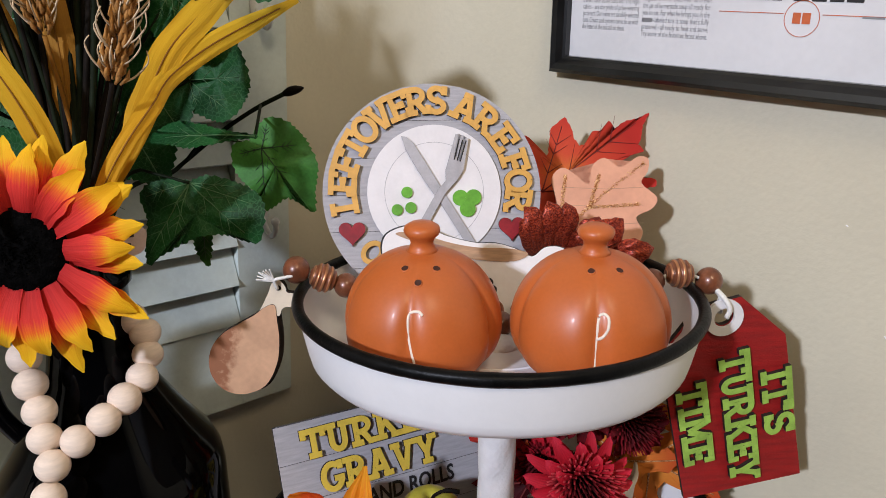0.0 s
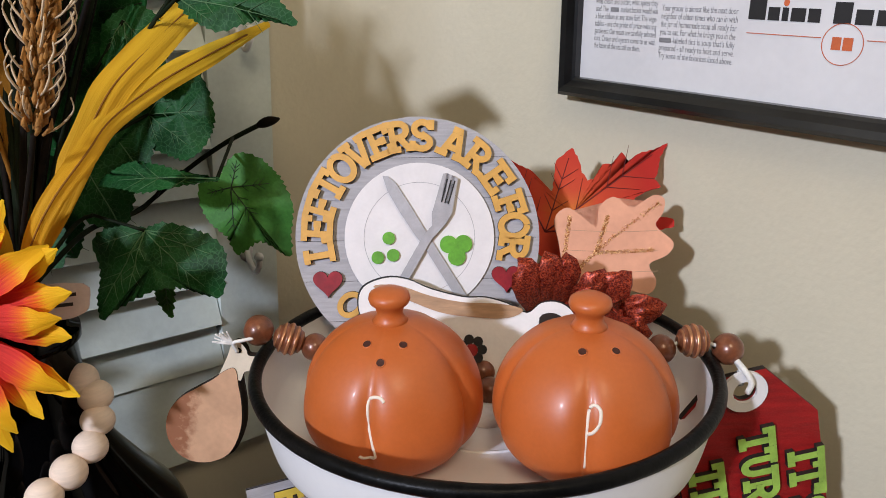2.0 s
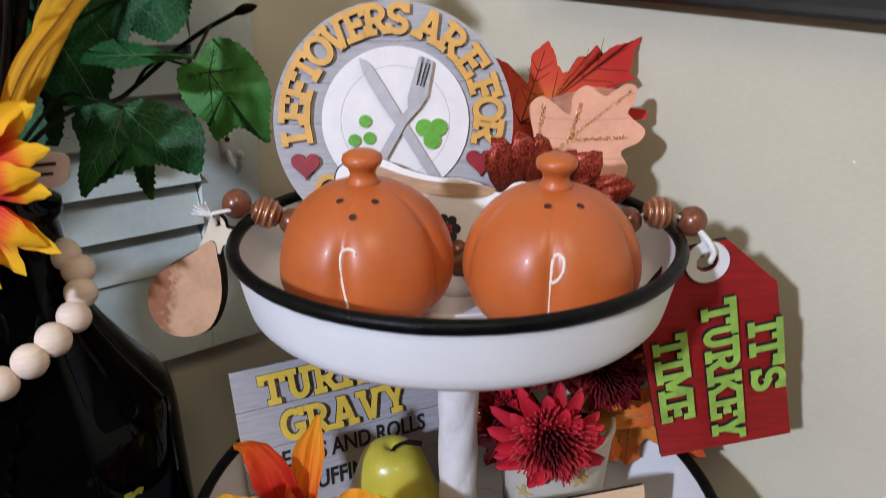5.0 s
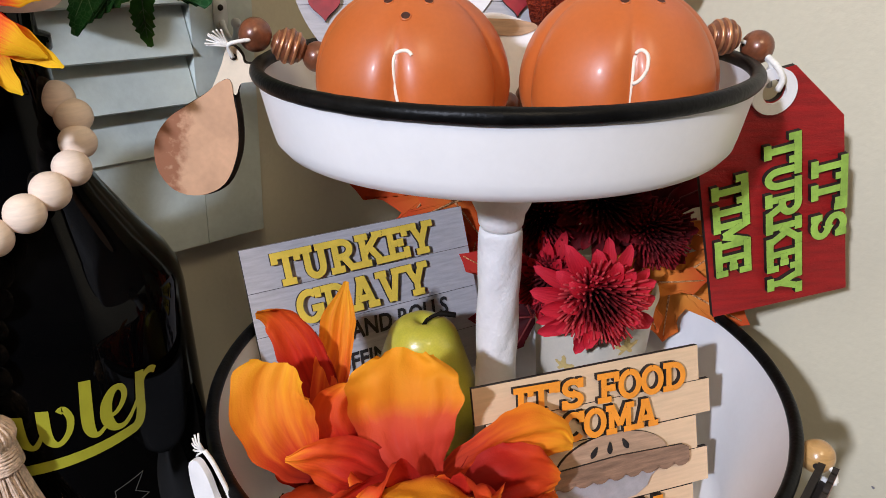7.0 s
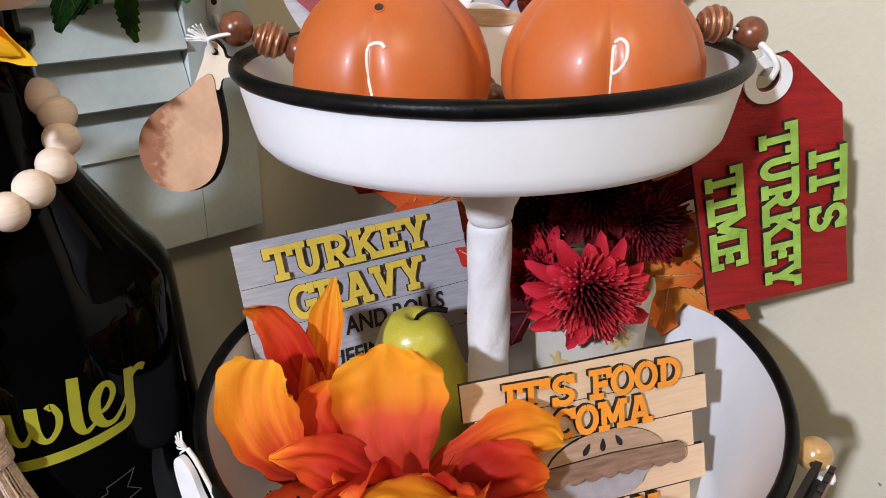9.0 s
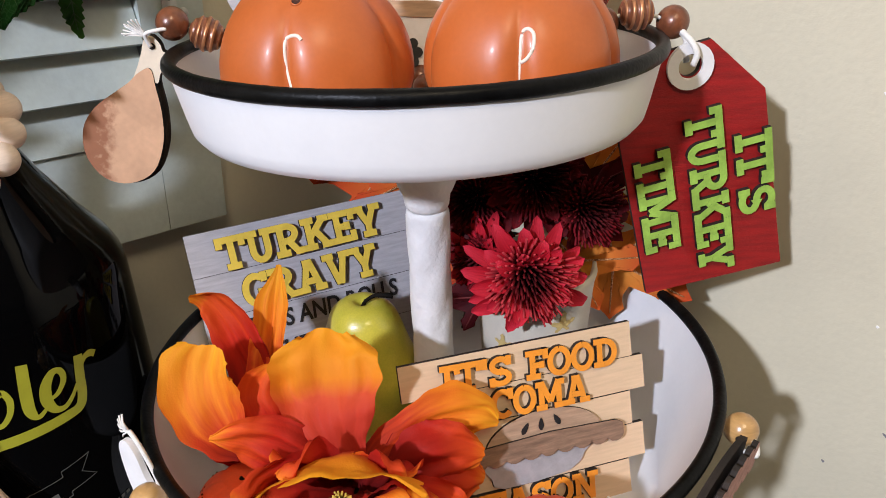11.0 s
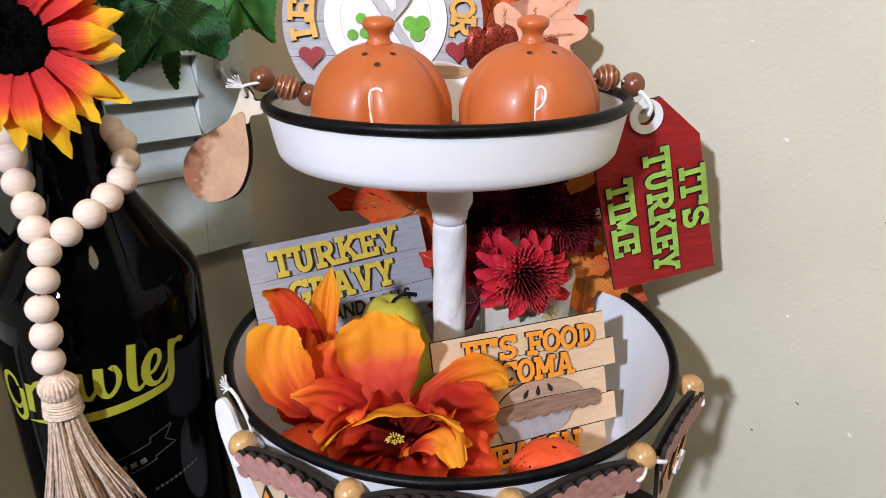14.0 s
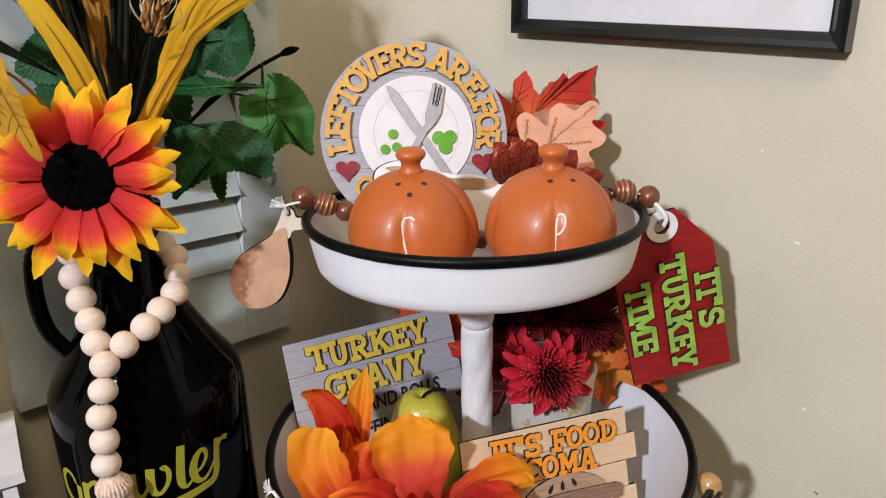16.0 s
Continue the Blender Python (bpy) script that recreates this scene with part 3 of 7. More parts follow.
def slab_letter(parent, ch, m, height, thick, mats, stretch=1.0):
    """One cut-out wooden capital on a board, its lower left corner at m's origin."""
    w, lines = slab_glyph(ch)
    bm = bmesh.new()
    for i, line in enumerate(lines):
        ribbon(bm, [(x * height * stretch, y * height) for x, y in line], 0.2 * height, 0.0, thick + 0.00004 * i)
    bm.transform(m)
    return part("letter", bm, mats, parent)


def word(parent, text, x, y, height, width, thick, mats, turn=0.0, z=0.0, tight=0.0):
    """A straight word of cut-out capitals from (x, y), fitted to a width."""
    ws = [slab_glyph(c)[0] for c in text]
    gap = 0.02 - tight
    k = width / (height * (sum(ws) + gap * (len(ws) - 1)))
    at = 0.0
    for c, w in zip(text, ws):
        m = Matrix.Translation((x, y, z)) @ Matrix.Rotation(radians(turn), 4, "Z") @ Matrix.Translation((at * height * k, 0, 0))
        if c != " ":
            slab_letter(parent, c, m, height, thick, mats, k)
        at += w + gap


def heart(size):
    return [(size * (16 * math.sin(t) ** 3) / 17, size * (13 * math.cos(t) - 5 * math.cos(2 * t) - 2 * math.cos(3 * t) - math.cos(4 * t)) / 17)
            for t in (2 * math.pi * i / 32 for i in range(32))]


def smooth_loop(pts, n=4):
    """A closed outline rounded through its points."""
    k = len(pts)
    out = []
    for i in range(k):
        p0, p1, p2, p3 = (Vector(pts[(i + j - 1) % k]) for j in range(4))
        for j in range(n):
            t = j / n
            q = 0.5 * (2 * p1 + (p2 - p0) * t + (2 * p0 - 5 * p1 + 4 * p2 - p3) * t * t + (3 * p1 - p0 - 3 * p2 + p3) * t ** 3)
            out.append((q.x, q.y))
    return out


def grown(pts, k, c=None):
    cx, cy = c or (sum(p[0] for p in pts) / len(pts), sum(p[1] for p in pts) / len(pts))
    return [(cx + (x - cx) * k, cy + (y - cy) * k) for x, y in pts]


# ---- structure ----
def wall_slab(name, a, along, length, normal, z0, z1, thick, mat, label):
    m = wall_pose(a, along, normal)
    bm = box(bmesh.new(), 0, length, z0, z1, -thick, 0)
    bm.transform(m)
    return tagged(part(name, bm, mat, None), label, "wall", kind="structure")


ROOM = 4.4
FAR_R, FAR_L = CORNER + RIGHT_DIR * ROOM, CORNER + LEFT_DIR * ROOM
BEND = [Vector((-0.30, 0.484, 0)), Vector((-0.160, 0.614, 0)), Vector((-0.070, 0.680, 0)), Vector((0.000, 0.700, 0)), Vector((0.062, 0.658, 0)), Vector((0.130, 0.588, 0)), WALL_R]
PLAN = [FAR_L] + spline(BEND, 6) + [FAR_R]


def corner_wall():
    bm = bmesh.new()
    out = [p + (p - Vector((-0.1, -0.6, 0))).normalized() * 0.1 for p in PLAN]
    rows = [[bm.verts.new((p.x, p.y, z)) for p in line] for line, z in ((PLAN, FLOOR_Z), (PLAN, CEIL_Z), (out, CEIL_Z), (out, FLOOR_Z))]
    for r in range(4):
        lo, hi = rows[r], rows[(r + 1) % 4]
        for i in range(len(lo) - 1):
            f = bm.faces.new((lo[i], lo[i + 1], hi[i + 1], hi[i]))
            f.smooth = r == 0
    for e in (0, -1):
        bm.faces.new([row[e] for row in rows])
    bmesh.ops.recalc_face_normals(bm, faces=bm.faces)
    for e in bm.edges:
        if e.calc_face_angle(0) > 0.5:
            e.smooth = False
    return tagged(part("wall_corner", bm, WALL, None), "smooth cream painted wall with a soft inner corner", "wall", kind="structure")


corner_wall()
wall_slab("wall_near_right", FAR_R, LEFT_DIR, ROOM, -RIGHT_DIR, FLOOR_Z, CEIL_Z, 0.1, FAR_WALL, "unseen wall closing the room, dark to cut bounced light")
wall_slab("wall_near_left", FAR_L, RIGHT_DIR, ROOM, -LEFT_DIR, FLOOR_Z, CEIL_Z, 0.1, FAR_WALL, "unseen wall closing the room, dark to cut bounced light")


def deck(name, z0, z1, r, l, mat, label, cat, pad=0.0):
    pts = [CORNER + RIGHT_DIR * a + LEFT_DIR * b for a, b in ((-pad, -pad), (r, -pad), (r, l), (-pad, l))]
    bm = prism(bmesh.new(), [(p.x, p.y) for p in pts], z0, z1)
    return tagged(part(name, bm, mat, None), label, cat, kind="structure")


deck("floor", FLOOR_Z - 0.1, FLOOR_Z, ROOM + 0.1, ROOM + 0.1, FLOOR_WOOD, "brown wooden floor", "floor", 0.1)
deck("ceiling", CEIL_Z, CEIL_Z + 0.1, ROOM + 0.1, ROOM + 0.1, DIM_CEILING, "unseen ceiling, toned dark to cut bounced light", "ceiling", 0.1)


def small_mark(parent, m, s, rnd):
    pts = [(s * rnd.uniform(0.6, 1.3) * math.cos(a), 0.5 * s * rnd.uniform(0.6, 1.3) * math.sin(a)) for a in (i * math.pi / 3 for i in range(6))]
    bm = prism(bmesh.new(), pts, 0, 0.0006)
    bm.transform(m)
    return part("paint_speck", bm, WHITE_PAINT if rnd.random() < 0.6 else GREY_LINE, parent)


MARKS = random.Random(4)
SPECKS = thing("wall_specks", (0, 0, 0), "small paint chips on the cream wall", "wall marks", kind="structure")
for along, z, s in ((0.006, 0.264, 0.0022), (0.03, 0.13, 0.0012), (0.05, 0.06, 0.0018), (-0.03, 0.33, 0.001), (0.08, 0.22, 0.001), (0.02, 0.02, 0.0016), (0.09, 0.05, 0.0016)):
    small_mark(SPECKS, wall_pose(WALL_R + RIGHT_DIR * along + Vector((0, 0, z)), RIGHT_DIR, RIGHT_N) @ Matrix.Rotation(-0.5, 4, "Z"), s, MARKS)


# ---- the table in the corner, and its cloth ----
def corner_table():
    t = thing("corner_table", CORNER, "black painted table in the corner of the room", "table")
    def quad(a0, a1, b0, b1, z0, z1, name):
        pts = [RIGHT_DIR * a + LEFT_DIR * b for a, b in ((a0, b0), (a1, b0), (a1, b1), (a0, b1))]
        part(name, rounded(prism(bmesh.new(), [(p.x, p.y) for p in pts], z0, z1), 0.003), DARK_TABLE, t)
    quad(0.004, 0.78, 0.004, 0.62, TABLE_Z - 0.03, TABLE_Z, "table_top")
    for a in (0.03, 0.71):
        for b in (0.03, 0.55):
            quad(a, a + 0.045, b, b + 0.045, FLOOR_Z, TABLE_Z - 0.0303, "leg")
    quad(0.05, 0.74, 0.05, 0.075, TABLE_Z - 0.12, TABLE_Z - 0.0303, "apron")
    quad(0.05, 0.74, 0.55, 0.575, TABLE_Z - 0.12, TABLE_Z - 0.0303, "apron")
    return t


corner_table()
CLOTH_BM = bmesh.new()
ROWS_C = []
for i in range(41):
    ROWS_C.append([])
    for j in range(31):
        p = CORNER + RIGHT_DIR * (0.05 + 0.62 * i / 40) + LEFT_DIR * (0.06 + 0.48 * j / 30)
        ROWS_C[-1].append((p.x, p.y, TABLE_Z + 0.002 + 0.0016 * math.sin(i * 0.9) * math.sin(j * 0.7 + i * 0.3) + 0.0016))
sheet(CLOTH_BM, ROWS_C)
tagged(part("table_runner", CLOTH_BM, CLOTH, None), "dark coarsely woven cloth laid on the table", "cloth")


# ---- the tiered tray ----
def tiered_tray():
    t = thing("tiered_tray", TRAY, "two-tier white enamel tray with worn black rims", "tiered tray")
    def pan(name, rim_r, floor_r, z_rim, z_floor, aside=0.0, ahead=0.0, tip=0.0):
        w = 0.0018
        r = Vector((rim_r, z_rim))
        prof = [(0.004, z_floor), (floor_r - 0.012, z_floor), (floor_r - 0.005, z_floor + 0.002), (floor_r, z_floor + 0.009),
                (floor_r + 0.0004, z_floor + 0.012), (rim_r - 0.0012, z_rim - 0.003), (rim_r - 0.001, z_rim), (rim_r + w, z_rim), (rim_r + w - 0.0003, z_rim - 0.003),
                (floor_r + w + 0.0012, z_floor + 0.0085), (floor_r + w + 0.0006, z_floor + 0.0060), (floor_r + w - 0.0006, z_floor + 0.0015), (floor_r + w - 0.0035, z_floor - 0.0020),
                (floor_r - 0.007, z_floor - 0.0040), (floor_r - 0.016, z_floor - 0.0045), (0.004, z_floor - 0.0045)]
        p = part(name, lathe(bmesh.new(), prof, 128), ENAMEL, t)
        ring = [(rim_r + 0.0012 + 0.0034 * math.cos(a), z_rim + 0.0036 * math.sin(a)) for a in (2 * math.pi * i / 12 for i in range(13))]
        bm = bmesh.new()
        rows = []
        for i in range(160):
            th = 2 * math.pi * i / 160
            k = 1 + 0.06 * noise.noise((4 * math.cos(th), 4 * math.sin(th), 3)) + 0.05 * noise.noise((19 * math.cos(th), 19 * math.sin(th), 8))
            rows.append([bm.verts.new(((rim_r + 0.0012 + (q - rim_r - 0.0012) * k) * math.cos(th), (rim_r + 0.0012 + (q - rim_r - 0.0012) * k) * math.sin(th), z_rim + (z - z_rim) * k)) for q, z in ring[:-1]])
        for i in range(160):
            for j in range(12):
                bm.faces.new((rows[i][j], rows[(i + 1) % 160][j], rows[(i + 1) % 160][(j + 1) % 12], rows[i][(j + 1) % 12])).smooth = True
        part("rim", bm, RIM_BLACK, p, "worn black painted rim")
        # faint pressed rings in the floor
        for q in (0.35, 0.8):
            bm = bmesh.new()
            tube(bm, [(floor_r * q * math.cos(a), floor_r * q * math.sin(a), z_floor) for a in (2 * math.pi * i / 64 for i in range(65))], 0.0009, 6, False)
            part("pressed_ring", bm, ENAMEL, p)
        p.matrix_local = Matrix.Translation((aside, ahead, z_rim)) @ Matrix.Rotation(tip, 4, "X") @ Matrix.Translation((0, 0, -z_rim))
        return p
    pan("upper_tray", 0.1156, 0.1098, 0.3016, 0.2693, -0.0016, 0.0060, -0.059)
    pan("lower_tray", 0.1544, 0.131, 0.1310, 0.052, 0.0, -0.0135)
    # turned column with a twisted shaft
    def twist(th, z):
        return 1 + (0.085 * abs(math.sin(2.0 * th - z * 70)) ** 0.7 - 0.03 if 0.07 < z < 0.215 else 0)
    prof = [(0.016, 0.052), (0.016, 0.058), (0.0125, 0.064)] + [(0.0114, 0.07 + 0.145 * i / 60) for i in range(61)] + [(0.0105, 0.216)]
    part("column", lathe(bmesh.new(), prof, 36, wobble=twist), COLUMN_WHITE, t)
    prof = [(0.0100, 0.2155), (0.0119, 0.2185), (0.0124, 0.2215), (0.0127, 0.2245), (0.0140, 0.227), (0.0157, 0.231), (0.0158, 0.236), (0.0152, 0.2385), (0.0149, 0.2410), (0.0148, 0.2650)]
    part("collar", lathe(bmesh.new(), prof, 40), COLUMN_WHITE, t)
    part("foot", lathe(bmesh.new(), [(0.075, TABLE_Z + 0.004), (0.077, TABLE_Z + 0.008), (0.07, TABLE_Z + 0.016), (0.03, TABLE_Z + 0.03), (0.016, TABLE_Z + 0.05), (0.014, 0.02), (0.022, 0.036), (0.03, 0.0475)], 64), COLUMN_WHITE, t)
    bm = ball(bmesh.new(), (0, 0, 0.2700), 0.012, 0.35)
    part("fixing_nut", bm, COLUMN_WHITE, t)
    return t


tiered_tray()


# ---- pumpkin shakers ----
def shaker(at, turn, letter):
    t = thing("pumpkin_shaker", Matrix.Translation(at) @ Matrix.Rotation(radians(turn), 4, "Z"),
              "orange ceramic pumpkin %s shaker with a knob stem" % ("salt" if letter == "s" else "pepper"), "shaker", "salt and pepper pair")
    def ribs(th, z):
        f = abs(math.sin(2.5 * (th + 0.32)))
        k = max(0.0, 1 - abs(z - 0.031) / 0.044)
        return 1 - 0.12 * (1 - f) ** 3.5 * (0.25 + 0.75 * k)
    prof = [(0.014, 0.0002)]
    for i in range(13):
        a = radians(-60 + 60 * i / 12)
        prof.append((0.0432 * math.cos(a), 0.0285 + 0.0325 * math.sin(a)))
    for i in range(1, 21):
        a = radians(79 * i / 20)
        prof.append((0.0432 * math.cos(a) ** 0.94, 0.0285 + 0.0425 * math.sin(a)))
    prof += [(0.0068, 0.0705), (0.003, 0.0707)]
    def radius(z):
        for (r0, z0), (r1, z1) in zip(prof, prof[1:]):
            if z0 <= z <= z1:
                return r0 + (r1 - r0) * (z - z0) / max(1e-6, z1 - z0)
        return 0.04
    part("body", lathe(bmesh.new(), prof, 120, wobble=ribs), PUMPKIN, t)
    knob = [(0.0092, 0.0622), (0.0070, 0.0646), (0.0060, 0.0674), (0.0068, 0.0702), (0.0090, 0.0722), (0.0097, 0.0742), (0.0091, 0.0763), (0.0064, 0.0780), (0.002, 0.0786)]
    part("stem_knob", lathe(bmesh.new(), [(r, z + 0.0072) for r, z in knob], 40), PUMPKIN, t)
    for ang, z in ((-106, 0.0668), (-58, 0.0668), (-84, 0.0625)) if letter == "s" else ((-99, 0.0670), (-55, 0.0668)):
        r = radius(z)
        p = Vector((r * math.cos(radians(ang)), r * math.sin(radians(ang)), z))
        dz = 0.002
        slope = (radius(z + dz) - radius(z - dz)) / (2 * dz)
        n = Vector((math.cos(radians(ang)), math.sin(radians(ang)), -slope)).normalized()
        q = n.to_track_quat("Z", "Y").to_matrix().to_4x4()
        bm = lathe(bmesh.new(), [(0.0004, 0.0001), (0.0015, 0.0001), (0.0018, 0.0003), (0.0023, 0.0000), (0.0023, -0.002)], 18)
        for f in bm.faces:
            c = f.calc_center_median()
            f.material_index = 1 if math.hypot(c.x, c.y) < 0.0017 and c.z > 0 else 0
        bm.transform(Matrix.Translation(p) @ q)
        part("sprinkle_hole", bm, [PUMPKIN, HOLE], t)
    # raised script letter following the body
    if letter == "s":
        line = [(0.0075, 0.0535), (0.0055, 0.0558), (0.002, 0.0553), (-0.0006, 0.052), (-0.0008, 0.044), (0.0002, 0.034), (0.002, 0.024), (0.0035, 0.016), (0.001, 0.0125), (-0.003, 0.0125), (-0.005, 0.0145)]
    else:
        line = [(0.0, 0.012), (-0.0002, 0.026), (0.0002, 0.042), (0.0008, 0.053), (0.0032, 0.0563), (0.0058, 0.0535), (0.0056, 0.046), (0.003, 0.040), (0.0006, 0.0375)]
    pts = []
    for q in spline([(x * 0.92, 0, z * 0.66 + 0.0140) for x, z in line], 5):
        r = radius(q.z) - 0.0003
        th = radians(-90) + q.x / r
        r *= ribs(th, q.z)
        pts.append((r * math.cos(th), r * math.sin(th), q.z))
    part("painted_letter", tube(bmesh.new(), pts, 0.0008, 8), ICING, t, "raised cream letter")
    return t


shaker((-0.0110, 0.3780, 0.2716), -9, "s")
shaker((0.0793, 0.3740, 0.2718), -6, "p")


# ---- round sign standing in the upper tray ----
def round_sign():
    t = thing("round_sign", board_pose((-0.0078, 0.4826, 0.3461), 0.08, 0.31), "round grey plank sign with ochre letters and a painted plate", "sign")
    R, CX, CY = 0.0715, 0.001, -0.003
    for i in range(6):          # planks
        y0, y1 = -R + 2 * R * i / 6 + 0.00012, -R + 2 * R * (i + 1) / 6 - 0.00012
        n = 10
        pts = [(-math.sqrt(max(0, R * R - y * y)), y) for y in (y0 + (y1 - y0) * k / n for k in range(n + 1))]
        pts += [(-x, y) for x, y in pts[::-1]]
        pts = [p for k, p in enumerate(pts) if k == 0 or (abs(p[0] - pts[k - 1][0]) + abs(p[1] - pts[k - 1][1])) > 1e-6]
        part("plank", slab([(x + CX, y + CY) for x, y in pts], -0.003, 0.0), [GREY_WOOD, CHAR], t)
    part("backing", slab(arc(CX, CY, R - 0.001, R - 0.001, 0, 354, 59), -0.0045, -0.0032), [GREY_LINE, CHAR], t)
    plate = part("plate", slab(arc(0.002, -0.002, 0.0437, 0.0437, 0, 354, 59), 0.0001, 0.0016), [PLATE_WHITE, CHAR], t, "white painted plate disc")
    bm = ring_prism(bmesh.new(), arc(0.002, -0.002, 0.0325, 0.0325, 0, 354, 59), arc(0.002, -0.002, 0.0322, 0.0322, 0, 354, 59), 0.0016, 0.00172, 0)
    part("plate_line", bm, GREY_WOOD, plate)
    knife = [(-0.0187, 0.0345), (-0.0155, 0.034), (-0.011, 0.030), (-0.003, 0.017), (0.004, 0.005), (0.0105, -0.006), (0.030, -0.038), (0.024, -0.0395), (0.005, -0.008), (-0.0015, 0.001), (-0.009, 0.013), (-0.016, 0.0255)]
    part("knife", slab(knife, 0.0017, 0.0031), [SILVER, CHAR], t, "matt silver wooden knife")
    fork = [(0.0165, 0.035), (0.0185, 0.0353), (0.0148, 0.0195), (0.0165, 0.019), (0.0200, 0.0345), (0.0217, 0.034), (0.0178, 0.018), (0.0193, 0.0175), (0.0233, 0.033), (0.025, 0.032), (0.0212, 0.012), (0.017, 0.0055), (0.009, -0.003),
            (-0.013, -0.040), (-0.018, -0.038), (0.005, 0.0005), (0.0095, 0.005), (0.0095, 0.012)]
    part("fork", slab(fork, 0.0033, 0.0045), [SILVER, CHAR], t, "matt silver wooden fork")
    bm = bmesh.new()
    for k in range(3):
        ribbon(bm, [(0.0188 + 0.0022 * k, 0.032 - 0.0006 * k), (0.0152 + 0.0019 * k, 0.0185 - 0.0006 * k)], 0.0008, 0.0046, 0.0047, 0)
    part("tine_gap", bm, BLACK_INK, t)
    for x, y in ((-0.0159, -0.0019), (-0.0225, -0.0131), (-0.0136, -0.0119)):
        part("pea", slab(arc(x, y, 0.0037, 0.0037, 0, 345, 23), 0.0017, 0.0030), [LEAF_GREEN_PAINT, LEAF_GREEN_PAINT], t, "green painted pea")
    for k, (x, y) in enumerate(((0.0190, -0.0062), (0.0275, -0.0060), (0.0236, -0.0135))):
        part("sprout", prism(bmesh.new(), arc(x, y, 0.0052, 0.0052, 0, 345, 23), 0.0017, 0.0030 + 0.0001 * k, 0), LEAF_GREEN_PAINT, t, "green painted sprout")
    for x, y in ((-0.0520, -0.0270), (0.0525, -0.0262)):
        bm = slab([(x + a, y + b) for a, b in heart(0.0092)], 0.0002, 0.0028)
        part("heart", bm, [RED_PAINT, CHAR], t, "dark red wooden heart")
    # letters round the edge: word, first and last angle
    for text, a0, a1 in (("LEFTOVERS", 188.5, 85.5), ("ARE", 66.0, 34.5), ("FOR", 17.0, -9.0)):
        for i, c in enumerate(text):
            a = radians(a0 + (a1 - a0) * i / (len(text) - 1))
            hgt, rad = 0.0185, 0.0482
            w = slab_glyph(c)[0] * hgt
            m = Matrix.Rotation(a - math.pi / 2, 4, "Z") @ Matrix.Translation((-w / 2, rad, 0.0002))
            slab_letter(t, c, m, hgt, 0.0030, [GOLD_PAINT, CHAR])
    a = radians(226)
    m = Matrix.Rotation(a + math.pi / 2, 4, "Z") @ Matrix.Translation((-0.0072, -0.0645, 0.0002))
    slab_letter(t, "O", m, 0.0165, 0.0030, [GOLD_PAINT, CHAR])
    return t


round_sign()


def gravy_boat_sign():
    t = thing("gravy_boat_cutout", board_pose((0.0145, 0.4550, 0.3208), 0.05, 0.30), "white wooden gravy boat cut-out with brown gravy", "sign")
    out = smooth_loop([(-0.053, -0.0066), (-0.0500, 0.0040), (-0.037, 0.0092), (-0.0248, 0.0080), (-0.0124, 0.0026), (0.0062, -0.0022), (0.0186, -0.0026), (0.0309, -0.0061),
                       (0.0420, -0.0115), (0.0500, -0.0060), (0.0600, -0.0058), (0.0680, -0.0120), (0.0690, -0.0240), (0.0600, -0.0340), (0.046, -0.0400), (0.034, -0.050), (0.020, -0.0540), (-0.010, -0.0540), (-0.0280, -0.0460), (-0.040, -0.0340), (-0.049, -0.0190)], 4)
    part("boat", slab(out, -0.003, 0.0), [WHITE_PAINT, BLACK_INK], t)
    part("outline", slab(grown(out, 1.018), -0.0045, -0.0031), [BLACK_INK, BLACK_INK], t, "thin black painted outline")
    gravy = smooth_loop([(-0.0445, 0.0042), (-0.0249, -0.0036), (-0.0063, -0.0108), (0.0124, -0.0135), (0.0309, -0.0142), (0.0396, -0.0096), (0.0278, -0.0062), (0.0062, -0.0050), (-0.0124, -0.0012), (-0.031, 0.0050)], 4)
    part("gravy", slab(gravy, 0.0001, 0.0008), [GRAVY, GRAVY], t, "brown painted gravy")
    hole = smooth_loop([(0.049, -0.0140), (0.056, -0.0115), (0.0625, -0.0150), (0.0630, -0.0230), (0.056, -0.0290), (0.050, -0.0250)], 3)
    part("handle_opening", slab(hole, 0.0001, 0.0006), [CHAR, CHAR], t, "dark handle opening")
    bm = bmesh.new()
    for k in range(7):
        a = 2 * math.pi * k / 7
        prism(bm, arc(0.0105 + 0.006 * math.cos(a), -0.0320 + 0.006 * math.sin(a), 0.0028, 0.0028, 0, 330, 11), 0.0001, 0.0012 + 0.00003 * k, 0)
    f = part("painted_flower", bm, BLACK_INK, t, "black petalled painted flower")
    part("flower_eye", slab(arc(0.0105, -0.0320, 0.0036, 0.0036, 0, 330, 11), 0.0016, 0.0022), [TAG_RED, TAG_RED], f)
    return t


gravy_boat_sign()


